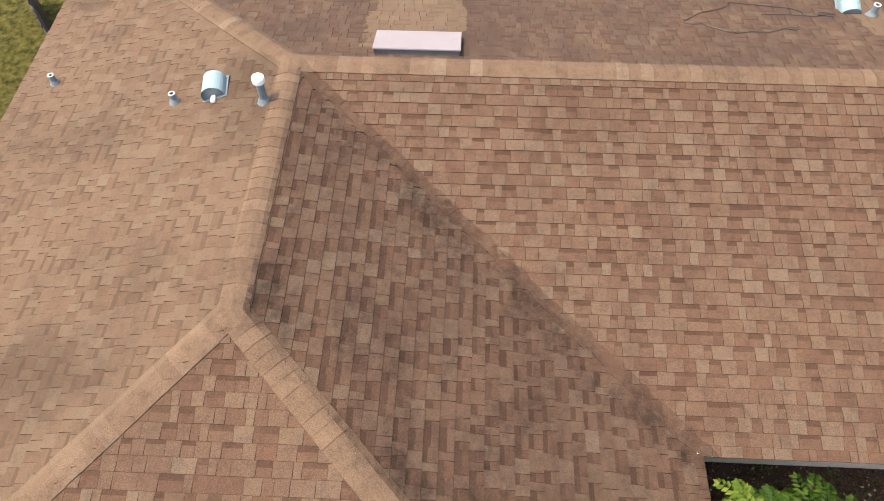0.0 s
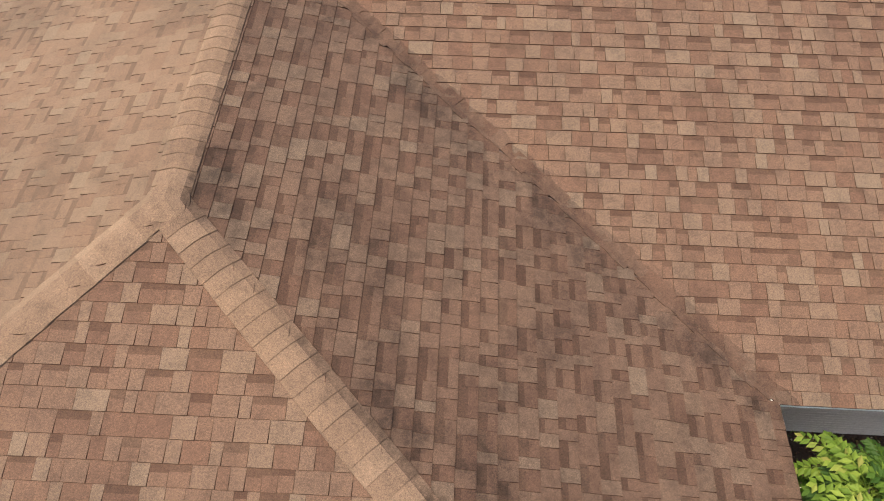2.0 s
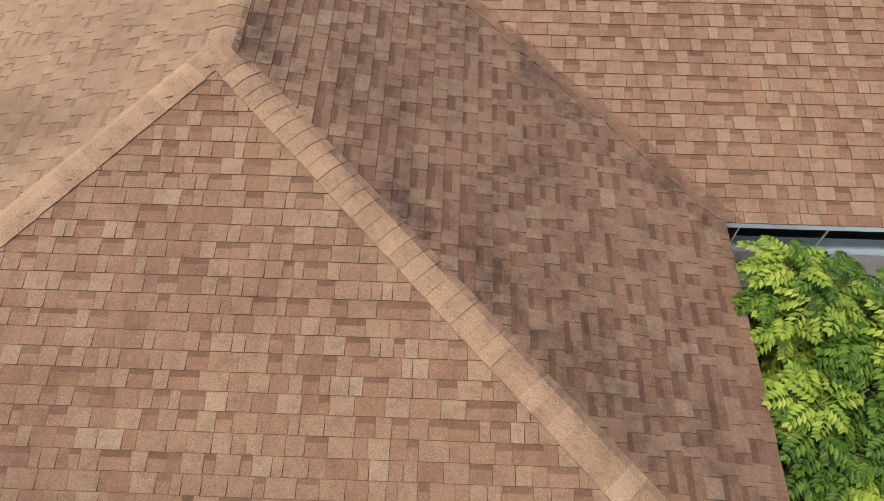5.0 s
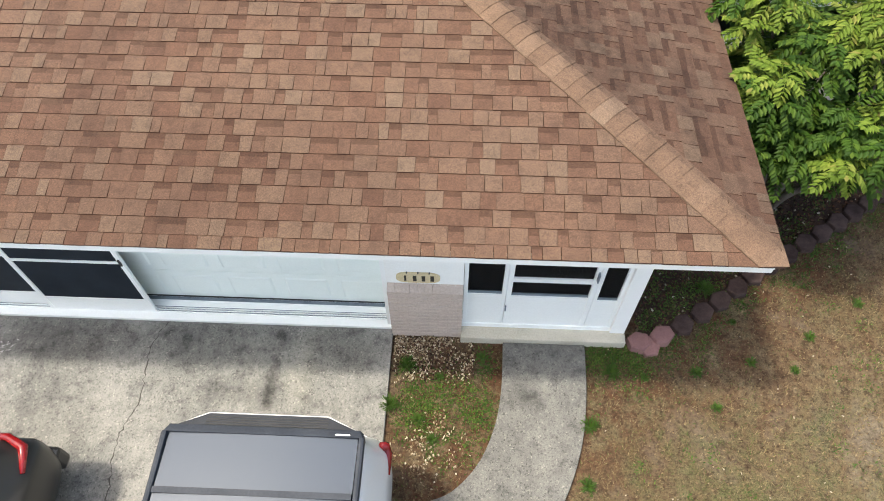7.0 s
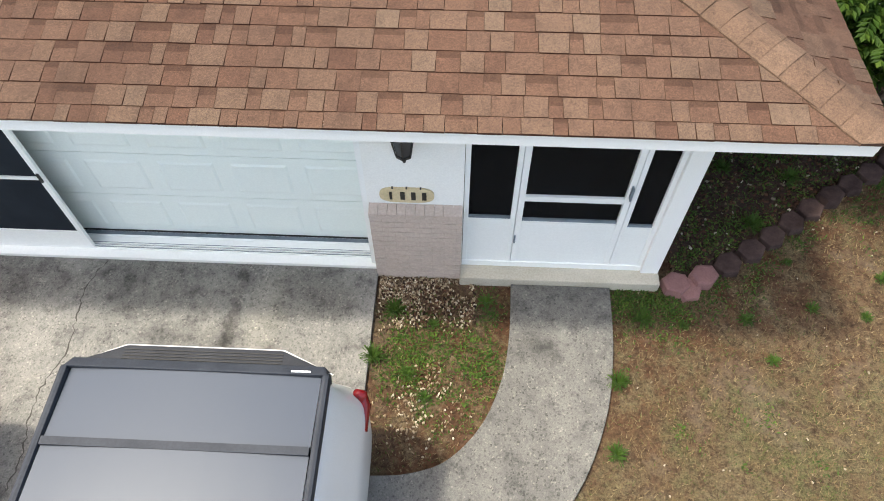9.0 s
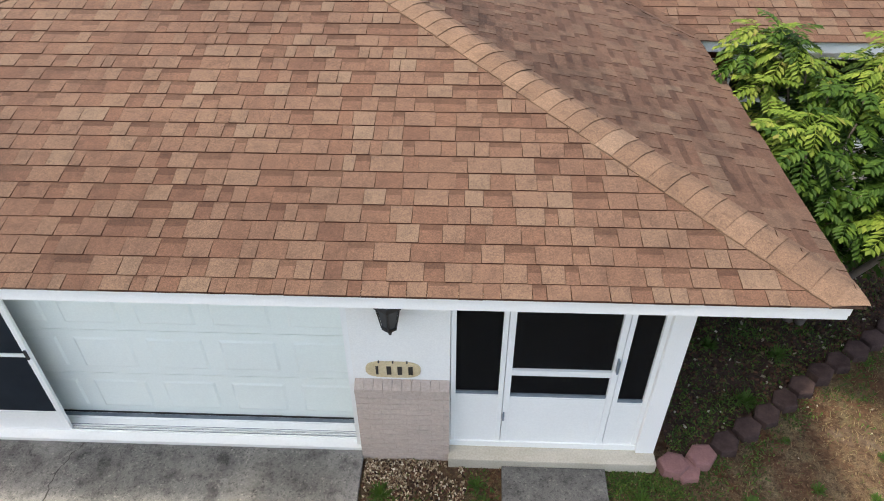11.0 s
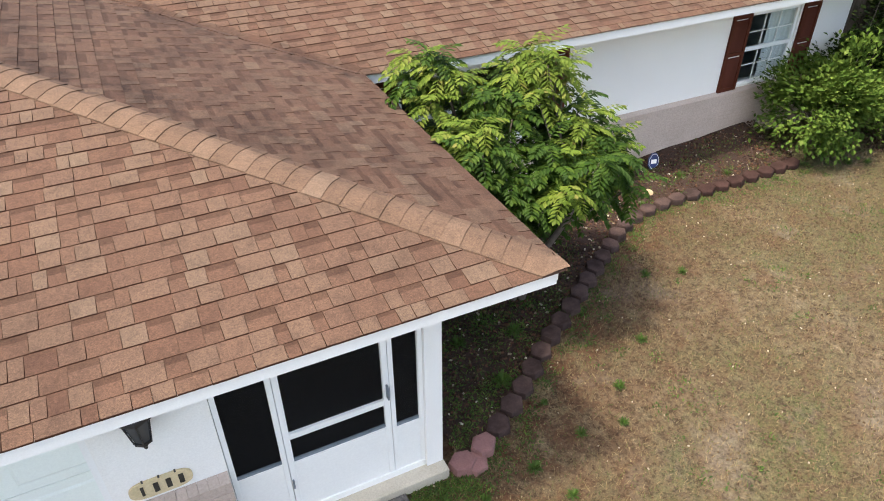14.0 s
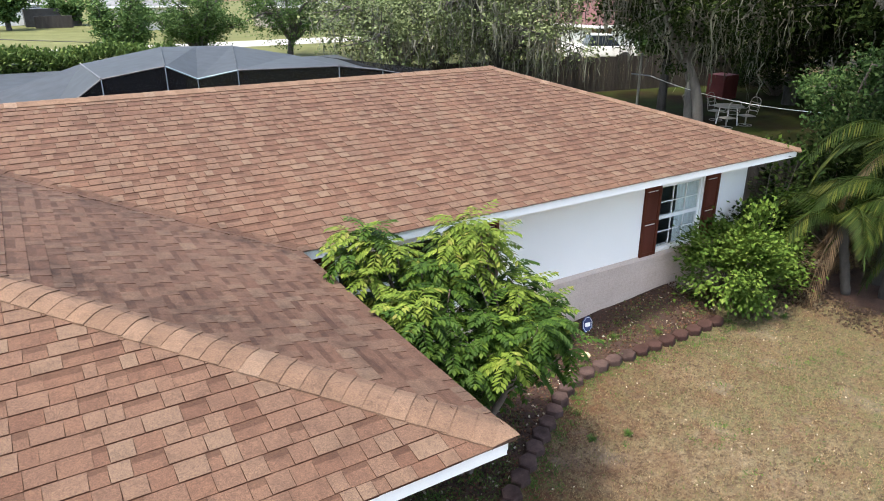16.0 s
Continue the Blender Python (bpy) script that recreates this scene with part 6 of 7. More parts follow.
def wheel(parent, x, y, r=0.34):
    s = Soup()
    s.tube([(-0.11, 0, 0), (-0.08, 0, 0), (0.08, 0, 0), (0.11, 0, 0)], [r - 0.03, r, r, r - 0.03], 24)
    w = part("wheel", s, M["rubber"], parent, "black tyre", smooth=False)
    w.location = (x, y, r)
    s = Soup()
    s.tube([(-0.115, 0, 0), (0.115, 0, 0)], r * 0.62, 20)
    part("rim", s, M["lead"], w, "alloy rim")


def car(name, at, stations, body, label, roof_glass):
    d = empty(name, at, label=label, category="car")

    def profile(st):
        y, wb, zb, wr, zr, z0 = st
        half = [(0, z0), (wb * 0.86, z0), (wb * 0.97, z0 + 0.12), (wb, z0 + 0.32), (wb * 0.99, zb - 0.08), (wb * 0.965, zb), (wr + 0.03, zr - 0.09), (wr - 0.01, zr - 0.03), (wr - 0.08, zr), (wr * 0.5, zr + 0.018), (0, zr + 0.024)]
        return [(x, y, z) for x, z in half] + [(-x, y, z) for x, z in reversed(half[1:-1])]

    skin = part("body", loft(stations, profile), body, d, smooth=True)
    skin.modifiers.new("round", "SUBSURF").levels = 1
    skin.modifiers["round"].render_levels = 2
    # glass houses: quads a little proud of the skin between belt and roof
    for sg in (-1, 1):
        s = Soup()
        for a, b2 in zip(stations, stations[1:]):
            if min(a[4] - a[2], b2[4] - b2[2]) < 0.25 or a[0] > -0.95:
                continue
            q = []
            for st, top in ((a, 0), (b2, 0), (b2, 1), (a, 1)):
                y, wb, zb, wr, zr, z0 = st
                x = (wb * 0.965 * 0.93 + (wr + 0.03) * 0.07) if not top else (wr + 0.03) * 0.85 + wb * 0.965 * 0.15
                z = zb + 0.04 if not top else zr - 0.12
                q.append((sg * (x + 0.012), y, z))
            s.poly(*(q if sg > 0 else reversed(q)))
        part("side_window", s, M["car_glass"], d, "dark side glass")
    return d


def suv():
    #           y     belt half, belt z, roof half, roof z, sill z
    st = [(0.0, 0.80, 0.92, 0.60, 1.10, 0.42), (-0.05, 0.88, 0.98, 0.64, 1.22, 0.32), (-0.16, 0.91, 1.02, 0.67, 1.46, 0.27), (-0.22, 0.92, 1.03, 0.735, 1.585, 0.25), (-0.5, 0.925, 1.03, 0.755, 1.615, 0.24), (-1.1, 0.93, 1.02, 0.77, 1.64, 0.24), (-1.9, 0.93, 1.00, 0.77, 1.65, 0.24), (-2.5, 0.93, 0.98, 0.74, 1.61, 0.24), (-3.1, 0.93, 0.97, 0.62, 1.32, 0.24), (-3.45, 0.92, 0.95, 0.60, 1.05, 0.24), (-4.1, 0.90, 0.88, 0.60, 0.96, 0.25), (-4.5, 0.84, 0.78, 0.60, 0.84, 0.30), (-4.62, 0.70, 0.66, 0.5, 0.70, 0.40)]
    d = car("suv", (-3.825, -0.88, 0.012), st, M["car_white"], "white SUV with a dark panoramic glass roof, backed to the garage", True)
    for sg in (-1, 1):
        part("roof_rail", boxes((sg * 0.748 - 0.022, sg * 0.748 + 0.022, -2.5, -0.24, 1.585, 1.68)), M["trim"], d, "dark roof rail", bevel=0.02)
    for y0, y1 in ((-0.66, -0.245), (-1.5, -0.705), (-2.35, -1.545)):
        s = Soup()
        for k in range(8):
            xa, xb = -0.72 + 1.44 * k / 8, -0.72 + 1.44 * (k + 1) / 8
            za, zb = [1.694 - 0.02 * (x / 0.72) ** 2 for x in (xa, xb)]
            d0, d1 = -0.05 * max(0, (y0 + 1.1)) * 0.8, -0.05 * max(0, (y1 + 1.1)) * 0.8
            s.poly((xa, y0, za + d0), (xb, y0, zb + d0), (xb, y1, zb + d1), (xa, y1, za + d1))
        part("glass_panel", s, M["roof_glass"], d, "dark glass roof panel", smooth=True)
    part("roof_crossbar", boxes((-0.72, 0.72, -0.705, -0.66, 1.60, 1.684)), M["trim"], d)
    part("roof_crossbar", boxes((-0.72, 0.72, -1.545, -1.5, 1.61, 1.694)), M["trim"], d)
    part("rear_header", (lambda s: (s.hexa([(-0.77, -0.25, 1.54), (0.77, -0.25, 1.54), (0.75, -0.17, 1.53), (-0.75, -0.17, 1.53), (-0.76, -0.25, 1.676), (0.76, -0.25, 1.676), (0.73, -0.18, 1.645), (-0.73, -0.18, 1.645)]), s)[1])(Soup()), M["trim"], d, bevel=0.012)
    # rear spoiler with louvre lines, narrower towards its trailing edge
    s = Soup()
    s.hexa([(-0.76, -0.20, 1.56), (0.76, -0.20, 1.56), (0.46, -0.07, 1.565), (-0.46, -0.07, 1.565), (-0.76, -0.20, 1.61), (0.76, -0.20, 1.61), (0.46, -0.07, 1.598), (-0.46, -0.07, 1.598)])
    sp = part("spoiler", s, M["spoiler"], d, "grey rear spoiler with a white edge", bevel=0.006)
    for k in range(4):
        part("louvre", boxes((-0.47, 0.47, -0.165 + k * 0.021, -0.159 + k * 0.021, 1.598, 1.612 - k * 0.002)), M["rubber"], sp)
    part("edge_trim", (lambda s: (s.tube([(-0.775, -0.21, 1.595), (-0.465, -0.065, 1.588), (0.465, -0.065, 1.588), (0.775, -0.21, 1.595)], 0.0042, 6), s)[1])(Soup()), M["car_white"], sp)
    part("badge", boxes((0.55, 0.66, -0.236, -0.226, 1.672, 1.6775)), M["white"], d, "small pale badge bar")
    part("rear_window", (lambda s: (s.poly((-0.62, -0.05, 1.15), (0.62, -0.05, 1.15), (0.62, -0.17, 1.52), (-0.62, -0.17, 1.52)), s)[1])(Soup()), M["car_glass"], d, "dark rear glass")
    for sg in (-1, 1):
        s = Soup()
        s.tube([(sg * 0.84, -0.10, 1.08), (sg * 0.865, -0.09, 1.02), (sg * 0.885, -0.13, 0.95), (sg * 0.90, -0.3, 0.92)], [0.025, 0.042, 0.045, 0.02], 10)
        part("tail_light", s, M["red_lamp"], d, "red tail light", smooth=True)
        s = Soup()
        s.tube([(sg * 0.95, -2.95, 1.03), (sg * 1.05, -2.95, 1.06)], [0.08, 0.06], 8)
        part("mirror", s, M["black"], d)
    part("rear_bumper", boxes((-0.86, 0.86, -0.12, 0.03, 0.36, 0.60)), M["car_white"], d, bevel=0.04)
    part("licence_plate", boxes((-0.16, 0.16, 0.0, 0.02, 0.74, 0.88)), M["plate"], d, "plain plate")
    for x in (-0.84, 0.84):
        for y in (-0.95, -3.72):
            wheel(d, x, y)


M["spoiler"] = surface("grey_plastic", (0.022, 0.024, 0.029), (0.034, 0.037, 0.043), 4, 80, 0.6, 0.1)
M["spoiler"].node_tree.nodes["Principled BSDF"].inputs["Specular IOR Level"].default_value = 0.15
suv()


def hatchback():
    st = [(0.0, 0.78, 0.86, 0.58, 0.95, 0.42), (-0.05, 0.86, 0.92, 0.60, 1.02, 0.30), (-0.22, 0.90, 0.97, 0.60, 1.16, 0.26), (-0.55, 0.91, 0.97, 0.60, 1.38, 0.24), (-0.9, 0.915, 0.96, 0.62, 1.46, 0.22), (-1.6, 0.92, 0.95, 0.64, 1.49, 0.22), (-2.3, 0.92, 0.94, 0.62, 1.45, 0.22), (-3.0, 0.91, 0.93, 0.56, 1.12, 0.22), (-3.3, 0.90, 0.90, 0.56, 0.98, 0.22), (-4.0, 0.88, 0.82, 0.56, 0.88, 0.24), (-4.4, 0.78, 0.70, 0.5, 0.74, 0.32)]
    d = car("hatchback", (-6.79, -0.97, 0.012), st, M["car_grey"], "dark grey car with red tail lights, backed to the garage", False)
    s = Soup()
    s.poly((-0.60, -0.15, 1.16), (0.60, -0.15, 1.16), (0.55, -0.62, 1.475), (-0.55, -0.62, 1.475))
    part("rear_window", s, M["car_glass"], d, "dark rear glass")
    for sg in (-1, 1):
        s = Soup()
        s.tube([(sg * 0.42, -0.03, 0.985), (sg * 0.62, -0.045, 1.0), (sg * 0.78, -0.13, 1.0), (sg * 0.85, -0.34, 0.99)], [0.02, 0.038, 0.045, 0.02], 10)
        part("tail_light", s, M["red_lamp"], d, "red wraparound tail light", smooth=True)
    part("rear_bumper", boxes((-0.84, 0.84, -0.12, 0.03, 0.32, 0.58)), M["car_grey"], d, bevel=0.04)
    part("licence_plate", boxes((-0.16, 0.16, -0.005, 0.02, 0.66, 0.80)), M["plate"], d, "plain plate")
    for x in (-0.83, 0.83):
        for y in (-0.9, -3.5):
            wheel(d, x, y, 0.32)


hatchback()

# ---- pool enclosure behind the house ----
def pool_cage():
    d = empty("pool_enclosure", (0, 0, 0), label="grey screened pool enclosure behind the ridge", category="pool enclosure")
    eave = [(-1.9, 2.45), (-0.67, 3.30), (0.60, 3.48), (1.24, 3.17), (2.13, 3.30), (4.58, 3.24), (5.76, 3.07), (7.0, 2.8)]
    y0, y1 = 13.0, 21.5
    top = [(-2.9, 2.55), (-0.66, 3.22), (1.30, 3.54), (2.2, 3.52), (3.17, 3.49), (4.9, 3.15), (6.3, 2.76), (7.8, 2.53)]
    s = Soup()
    for k in range(len(eave) - 1):
        (a, za), (b2, zb), (c, zc), (e, ze) = eave[k], eave[k + 1], top[k + 1], top[k]
        s.poly((a, y0, za), (b2, y0, zb), (c, 17.0, zc), (e, 17.0, ze))
        s.poly((e, 17.0, ze), (c, 17.0, zc), (c + 0.4, y1, 2.6), (e - 0.2, y1, 2.6))
    s.poly((-1.9, y0, 2.45), (-2.9, 17, 2.9), (-3.4, y1, 2.6), (-5.2, 17, 2.5))
    part("roof_mesh", s, M["cage_mesh"], d, "blue-grey screen roof")
    s = Soup()
    for (a, za), (b2, zb) in zip(eave, eave[1:]):
        s.poly((a, y0 + 0.02, 0), (b2, y0 + 0.02, 0), (b2, y0 + 0.02, zb), (a, y0 + 0.02, za))
    part("wall_mesh", s, M["screen"], d, "dark screen wall")
    s = Soup()
    s.poly((7.2, y0, 0), (7.4, y1, 0), (7.4, y1, 2.6), (7.2, y0, 3.0))
    s.poly((-3.4, y1, 0), (7.4, y1, 0), (7.4, y1, 2.6), (-3.4, y1, 2.6))
    s.poly((-5.2, 17, 0), (-3.4, y1, 0), (-3.4, y1, 2.6), (-5.2, 17, 2.5))
    part("wall_mesh", s, M["screen"], d, "dark screen wall")
    for k, ((a, za), (b2, zb)) in enumerate(zip(eave, eave[1:])):
        s = Soup()
        s.tube([(a, y0, za), (b2, y0, zb)], 0.015, 4)
        part("beam", s, M["galv"] if 2 <= k <= 3 else M["cage_frame"], d)
    for a, za in eave[1:-1]:
        s = Soup()
        s.tube([(a, y0, 0), (a, y0, za)], 0.014, 4)
        part("post", s, M["lead"], d, "grey post")
    for k in (1, 2, 4, 6):
        s = Soup()
        s.tube([(eave[k][0], y0, eave[k][1] + 0.01), (top[k][0], 17, top[k][1] + 0.01)], 0.02, 4)
        part("rafter", s, M["cage_frame"] if k == 1 else M["cage_mesh"], d)


pool_cage()

# ---- fences ----
def fence(a, b2, height, label):
    a, b2 = Vector((*a, -0.03)), Vector((*b2, -0.03))
    d = empty("fence", a, label=label, category="fence")
    run = b2 - a
    n = int(run.length / 0.15)
    ang = math.atan2(run.y, run.x)
    d.rotation_euler = (0, 0, ang)
    r = random.Random(n)
    me = [boxes((0.004, 0.138, -0.01, 0.01, 0.02, height - q)).mesh("board", M["fence"]) for q in (0.0, 0.02, 0.05)]
    for k in range(n):
        ob = new("board", r.choice(me))
        ob.parent = d
        ob.location = (k * 0.15, r.uniform(-0.006, 0.006), 0)
    for k in range(0, n, 16):
        part("post", boxes((k * 0.15, k * 0.15 + 0.09, 0.05, 0.14, -0.2, height + 0.02)), M["fence"], d)
    for z in (0.35, height - 0.3):
        part("rail", boxes((0, run.length, 0.011, 0.05, z, z + 0.08)), M["fence"], d)


fence((8.98, 5.37), (14.9, 5.2), 1.75, "dark weathered board fence beside the house")
fence((11.8, 25.0), (31.8, 20.3), 1.7, "dark weathered board fence at the back of the yard")
fence((-11.6, 13.45), (-9.42, 10.55), 1.75, "grey weathered board fence beside the house")

# ---- back yard ----
M["cream"] = surface("cream_metal", (0.22, 0.21, 0.18), (0.30, 0.29, 0.25), 4, 40, 0.6)


def metal_chair(x, y, turn):
    d = empty("patio_chair", (x, y, 0), label="white metal swivel patio chair on the lawn", category="chair", group="patio chairs")
    d.rotation_euler = (0, 0, radians(turn))
    def bar(name, pts, r_=0.011):
        s = Soup()
        s.tube(curve_through(pts, 0.06) if len(pts) > 2 else pts, r_, 5)
        part(name, s, M["cream"], d)
    ring = [(0.24 * math.cos(q * math.pi / 6), 0.24 * math.sin(q * math.pi / 6), 0.02) for q in range(13)]
    bar("base_ring", ring)
    bar("stem", [(0, 0, 0.02), (0, 0, 0.36)], 0.03)
    bar("base_spoke", [(-0.24, 0, 0.03), (0.24, 0, 0.03)])
    part("seat", boxes((-0.24, 0.24, -0.24, 0.24, 0.36, 0.39)), M["cream"], d, bevel=0.01)
    for sg in (-1, 1):
        bar("arm", [(sg * 0.27, -0.2, 0.38), (sg * 0.28, -0.2, 0.6), (sg * 0.28, 0.2, 0.62), (sg * 0.25, 0.27, 0.9)])
    bar("back_frame", [(-0.25, 0.24, 0.4), (-0.25, 0.34, 0.98), (0.25, 0.34, 0.98), (0.25, 0.24, 0.4)])
    for z in (0.55, 0.7, 0.85):
        bar("back_rail", [(-0.25, 0.26 + (z - 0.4) * 0.14, z), (0.25, 0.26 + (z - 0.4) * 0.14, z)], 0.012)


def patio_table(x, y):
    d = empty("patio_table", (x, y, 0), label="round white patio table on the back lawn", category="table")
    s = Soup()
    s.prism([(0.55 * math.cos(q * math.pi / 14), 0.55 * math.sin(q * math.pi / 14)) for q in range(28)], 0.70, 0.725)
    part("tabletop", s, M["cream"], d)
    for q in range(4):
        a = q * math.pi / 2 + 0.6
        s = Soup()
        s.tube([(0.38 * math.cos(a), 0.38 * math.sin(a), 0), (0.3 * math.cos(a), 0.3 * math.sin(a), 0.7)], 0.02, 5)
        part("leg", s, M["white"], d)


patio_table(20.75, 13.75)
metal_chair(21.15, 14.55, 10)
metal_chair(20.25, 13.40, 170)
metal_chair(21.25, 13.30, 250)



def clothesline():
    d = empty("clothesline_post", (20.95, 18.5, 0), label="grey metal clothesline post with a cross arm", category="clothesline")
    s = Soup()
    s.tube([(0, 0, -0.2), (0, 0, 2.25)], 0.055, 8)
    part("post", s, M["cream"], d)
    s = Soup()
    s.tube([(-0.1, 0.4, 1.35), (0.1, -0.5, 1.35)], 0.03, 6)
    part("cross_arm", s, M["lead"], d)
    s = Soup()
    n = 14
    a, b2 = Vector((0.1, -0.5, 1.35)), Vector((-3.4, -10.3, 1.6))
    s.tube([a.lerp(b2, k / n) - Vector((0, 0, 0.5 * (1 - (2 * k / n - 1) ** 2) * 0.5)) for k in range(n + 1)], 0.009, 4)
    part("line", s, M["white"], d, "white line")


clothesline()


# ---- trees ----
M["pale_bark"] = surface("pale_oak_bark", (0.10, 0.09, 0.08), (0.20, 0.185, 0.16), 3, 30, 0.95, 0.8, depth=0.03, stretch=(1, 1, 0.3))

def oak(name, x, y, height, spread, leaf_mat, leaf, count, label, seed, lean=(0, 0), moss=0, trunk=0.28, low=0.35, bark="trunk_grey"):
    """A branching tree: tapered trunk, limbs, crown of leaf clumps with gaps, and hanging moss."""
    d = empty(name, (x, y, 0), label=label, category="tree")
    r = random.Random(seed)
    wood, tips = Soup(), []
    split = height * low
    base = [Vector((0, 0, -0.3)), Vector((lean[0] * 0.3, lean[1] * 0.3, split * 0.5)), Vector((lean[0], lean[1], split))]
    wood.tube(curve_through(base, 0.3), [trunk * (1 - 0.35 * k / 14) for k in range(40)][:len(curve_through(base, 0.3))], 10)
    for k in range(9):
        a = 2 * math.pi * k / 9 + r.uniform(-0.3, 0.3)
        reach = spread * r.uniform(0.5, 1.0)
        e = base[-1] + Vector((reach * math.cos(a), reach * math.sin(a), (height - split) * r.uniform(0.25, 0.95)))
        m = base[-1].lerp(e, 0.45) + Vector((r.uniform(-0.4, 0.4), r.uniform(-0.4, 0.4), 0.25 * (height - split) * r.uniform(0, 1)))
        line = curve_through([base[-1] + Vector((0, 0, -0.2)), m, e], 0.5)
        wood.tube(line, [trunk * 0.55 * (1 - 0.85 * i / len(line)) + 0.012 for i in range(len(line))], 6)
        for p in line[len(line) // 3:]:
            for q in range(3):
                t = p + Vector((r.gauss(0, 0.16), r.gauss(0, 0.16), r.gauss(0, 0.12))) * spread
                if t.z > split * 0.55:
                    wood.tube([p, t], [0.03, 0.01], 4)
                    tips.append(t)
    part("trunk", wood, M[bark], d, smooth=True)
    each = max(6, count // len(tips))
    s = Soup()
    for t in tips:
        size = r.uniform(0.25, 0.62) * (0.6 + spread * 0.12)
        for k in range(each):
            p = t + Vector((r.gauss(0, size * 0.6), r.gauss(0, size * 0.6), r.gauss(0, size * 0.4)))
            out = Vector((r.gauss(0, 1), r.gauss(0, 1), r.gauss(0.2, 0.7))).normalized()
            side = out.cross(Vector((r.gauss(0, 1), r.gauss(0, 1), 1))).normalized()
            ll = leaf * r.uniform(0.6, 1.3)
            leaflet(s, p, p + out * ll, side, ll * 0.3)
    part("crown", s, leaf_mat, d)
    if moss:
        s = Soup()
        for k in range(moss):
            t = r.choice(tips) + Vector((r.gauss(0, 0.25), r.gauss(0, 0.25), -0.1))
            L, w, a = r.uniform(0.4, 1.5), r.uniform(0.010, 0.040), r.uniform(0, 3.14)
            c, q = math.cos(a) * w, math.sin(a) * w
            last = [(t.x - c, t.y - q, t.z), (t.x + c, t.y + q, t.z)]
            for j in range(1, 5):
                f = 1 - j / 4.6
                z = t.z - L * j / 4
                if z < 0.4:
                    break
                jx, jy = r.gauss(0, 0.06), r.gauss(0, 0.06)
                cur = [(t.x - c * f + jx, t.y - q * f + jy, z), (t.x + c * f + jx, t.y + q * f + jy, z)]
                s.poly(last[0], last[1], cur[1], cur[0])
                last = cur
        part("hanging_moss", s, M["moss"], d, "grey hanging moss", kind="stuff")


oak("oak_tree", 20.96, 17.17, 7.6, 4.2, M["oak_leaf"], 0.14, 17000, "slim oak tree hung with grey moss", 61, (0.3, 0.2), 675, 0.2, 0.36)
oak("oak_tree", 19.78, 14.24, 8.0, 5.2, M["oak_leaf"], 0.14, 22000, "leaning oak tree hung with grey moss", 62, (-0.5, 0.7), 855, 0.21, 0.32, "pale_bark")
oak("oak_tree", 20.03, 14.97, 7.5, 4.2, M["oak_leaf"], 0.14, 12000, "oak tree hung with grey moss", 68, (0.9, 1.2), 405, 0.18, 0.34, "pale_bark")
oak("oak_tree", 16.10, 22.10, 7.0, 5.2, M["pale_oak"], 0.15, 16000, "wide oak tree thick with grey moss", 63, (0.2, 0), 1710, 0.28, 0.24)
oak("oak_tree", 12.04, 23.73, 6.6, 4.6, M["pale_oak"], 0.15, 18000, "oak tree with pale bark and some moss", 64, (0, 0), 675, 0.25, 0.24)
oak("oak_tree", 26.92, 15.23, 7.8, 6.0, M["oak_leaf"], 0.22, 26000, "dark spreading oak hung with moss", 65, (0, 0), 675, 0.3, 0.26)
oak("oak_tree", 25.35, 9.64, 7.5, 5.5, M["oak_leaf"], 0.22, 26000, "dark spreading oak hung with moss", 66, (0, 0), 540, 0.3, 0.24)
oak("oak_tree", 17.31, 5.24, 9.0, 4.6, M["oak_leaf"], 0.2, 20000, "pale-barked leaning oak at the yard's side", 67, (0.0, 2.4), 180, 0.2, 0.58, "pale_bark")
oak("shade_tree", 15.70, 6.73, 4.0, 1.3, M["bright_leaf"], 0.11, 9000, "young bright green tree beside the fence", 69, (0, 0), 0, 0.08, 0.42, "bark")
for k, (x, y, h, sp) in enumerate(((3.80, 41.21, 4.4, 2.0), (8.22, 43.74, 5.0, 3.3), (15.09, 45.59, 6.2, 5.0), (19.75, 41.05, 6.6, 4.8), (24.96, 43.65, 7.4, 5.2), (22.83, 34.66, 6.6, 4.4), (18.04, 30.32, 5.6, 4.0))):
    oak("street_tree", x, y, h, sp, M["bright_leaf"], 0.15, 19000, "leafy green tree beyond the pool enclosure", 70 + k, (0.2, 0), 0, 0.22, 0.2)
# added out of view; its crown darkens the palm's side of the lawn
oak("oak_tree", 13.18, 1.14, 8.8, 4.6, M["oak_leaf"], 0.14, 26000, "unseen oak added to shade the lawn's edge", 82, (-1.2, 1.4), 60, 0.2, 0.68)
oak("street_tree", 32.56, 28.50, 3.0, 1.2, M["bright_leaf"], 0.3, 1800, "small green tree in a far front yard", 81, (0, 0), 0, 0.12, 0.3)
for k, (x, y, h, sp) in enumerate(((43.08, 23.31, 8.5, 5.0), (34.93, 17.70, 8, 5), (33.47, 12.15, 8, 6), (30.13, 4.51, 8, 6), (48.00, 30.46, 10, 7), (29.32, 50.85, 9, 6), (53.51, 58.07, 10, 7), (-1.0, 88.0, 5.2, 2.6), (5.2, 93.5, 3.4, 2.0))):
    oak("far_tree", x, y, h, sp, M["oak_leaf"] if k < 5 else M["bright_leaf"], 0.45, 6000, "distant leafy tree closing the view", 90 + k, (0, 0), 300 if k < 4 else 0, 0.3, 0.18)
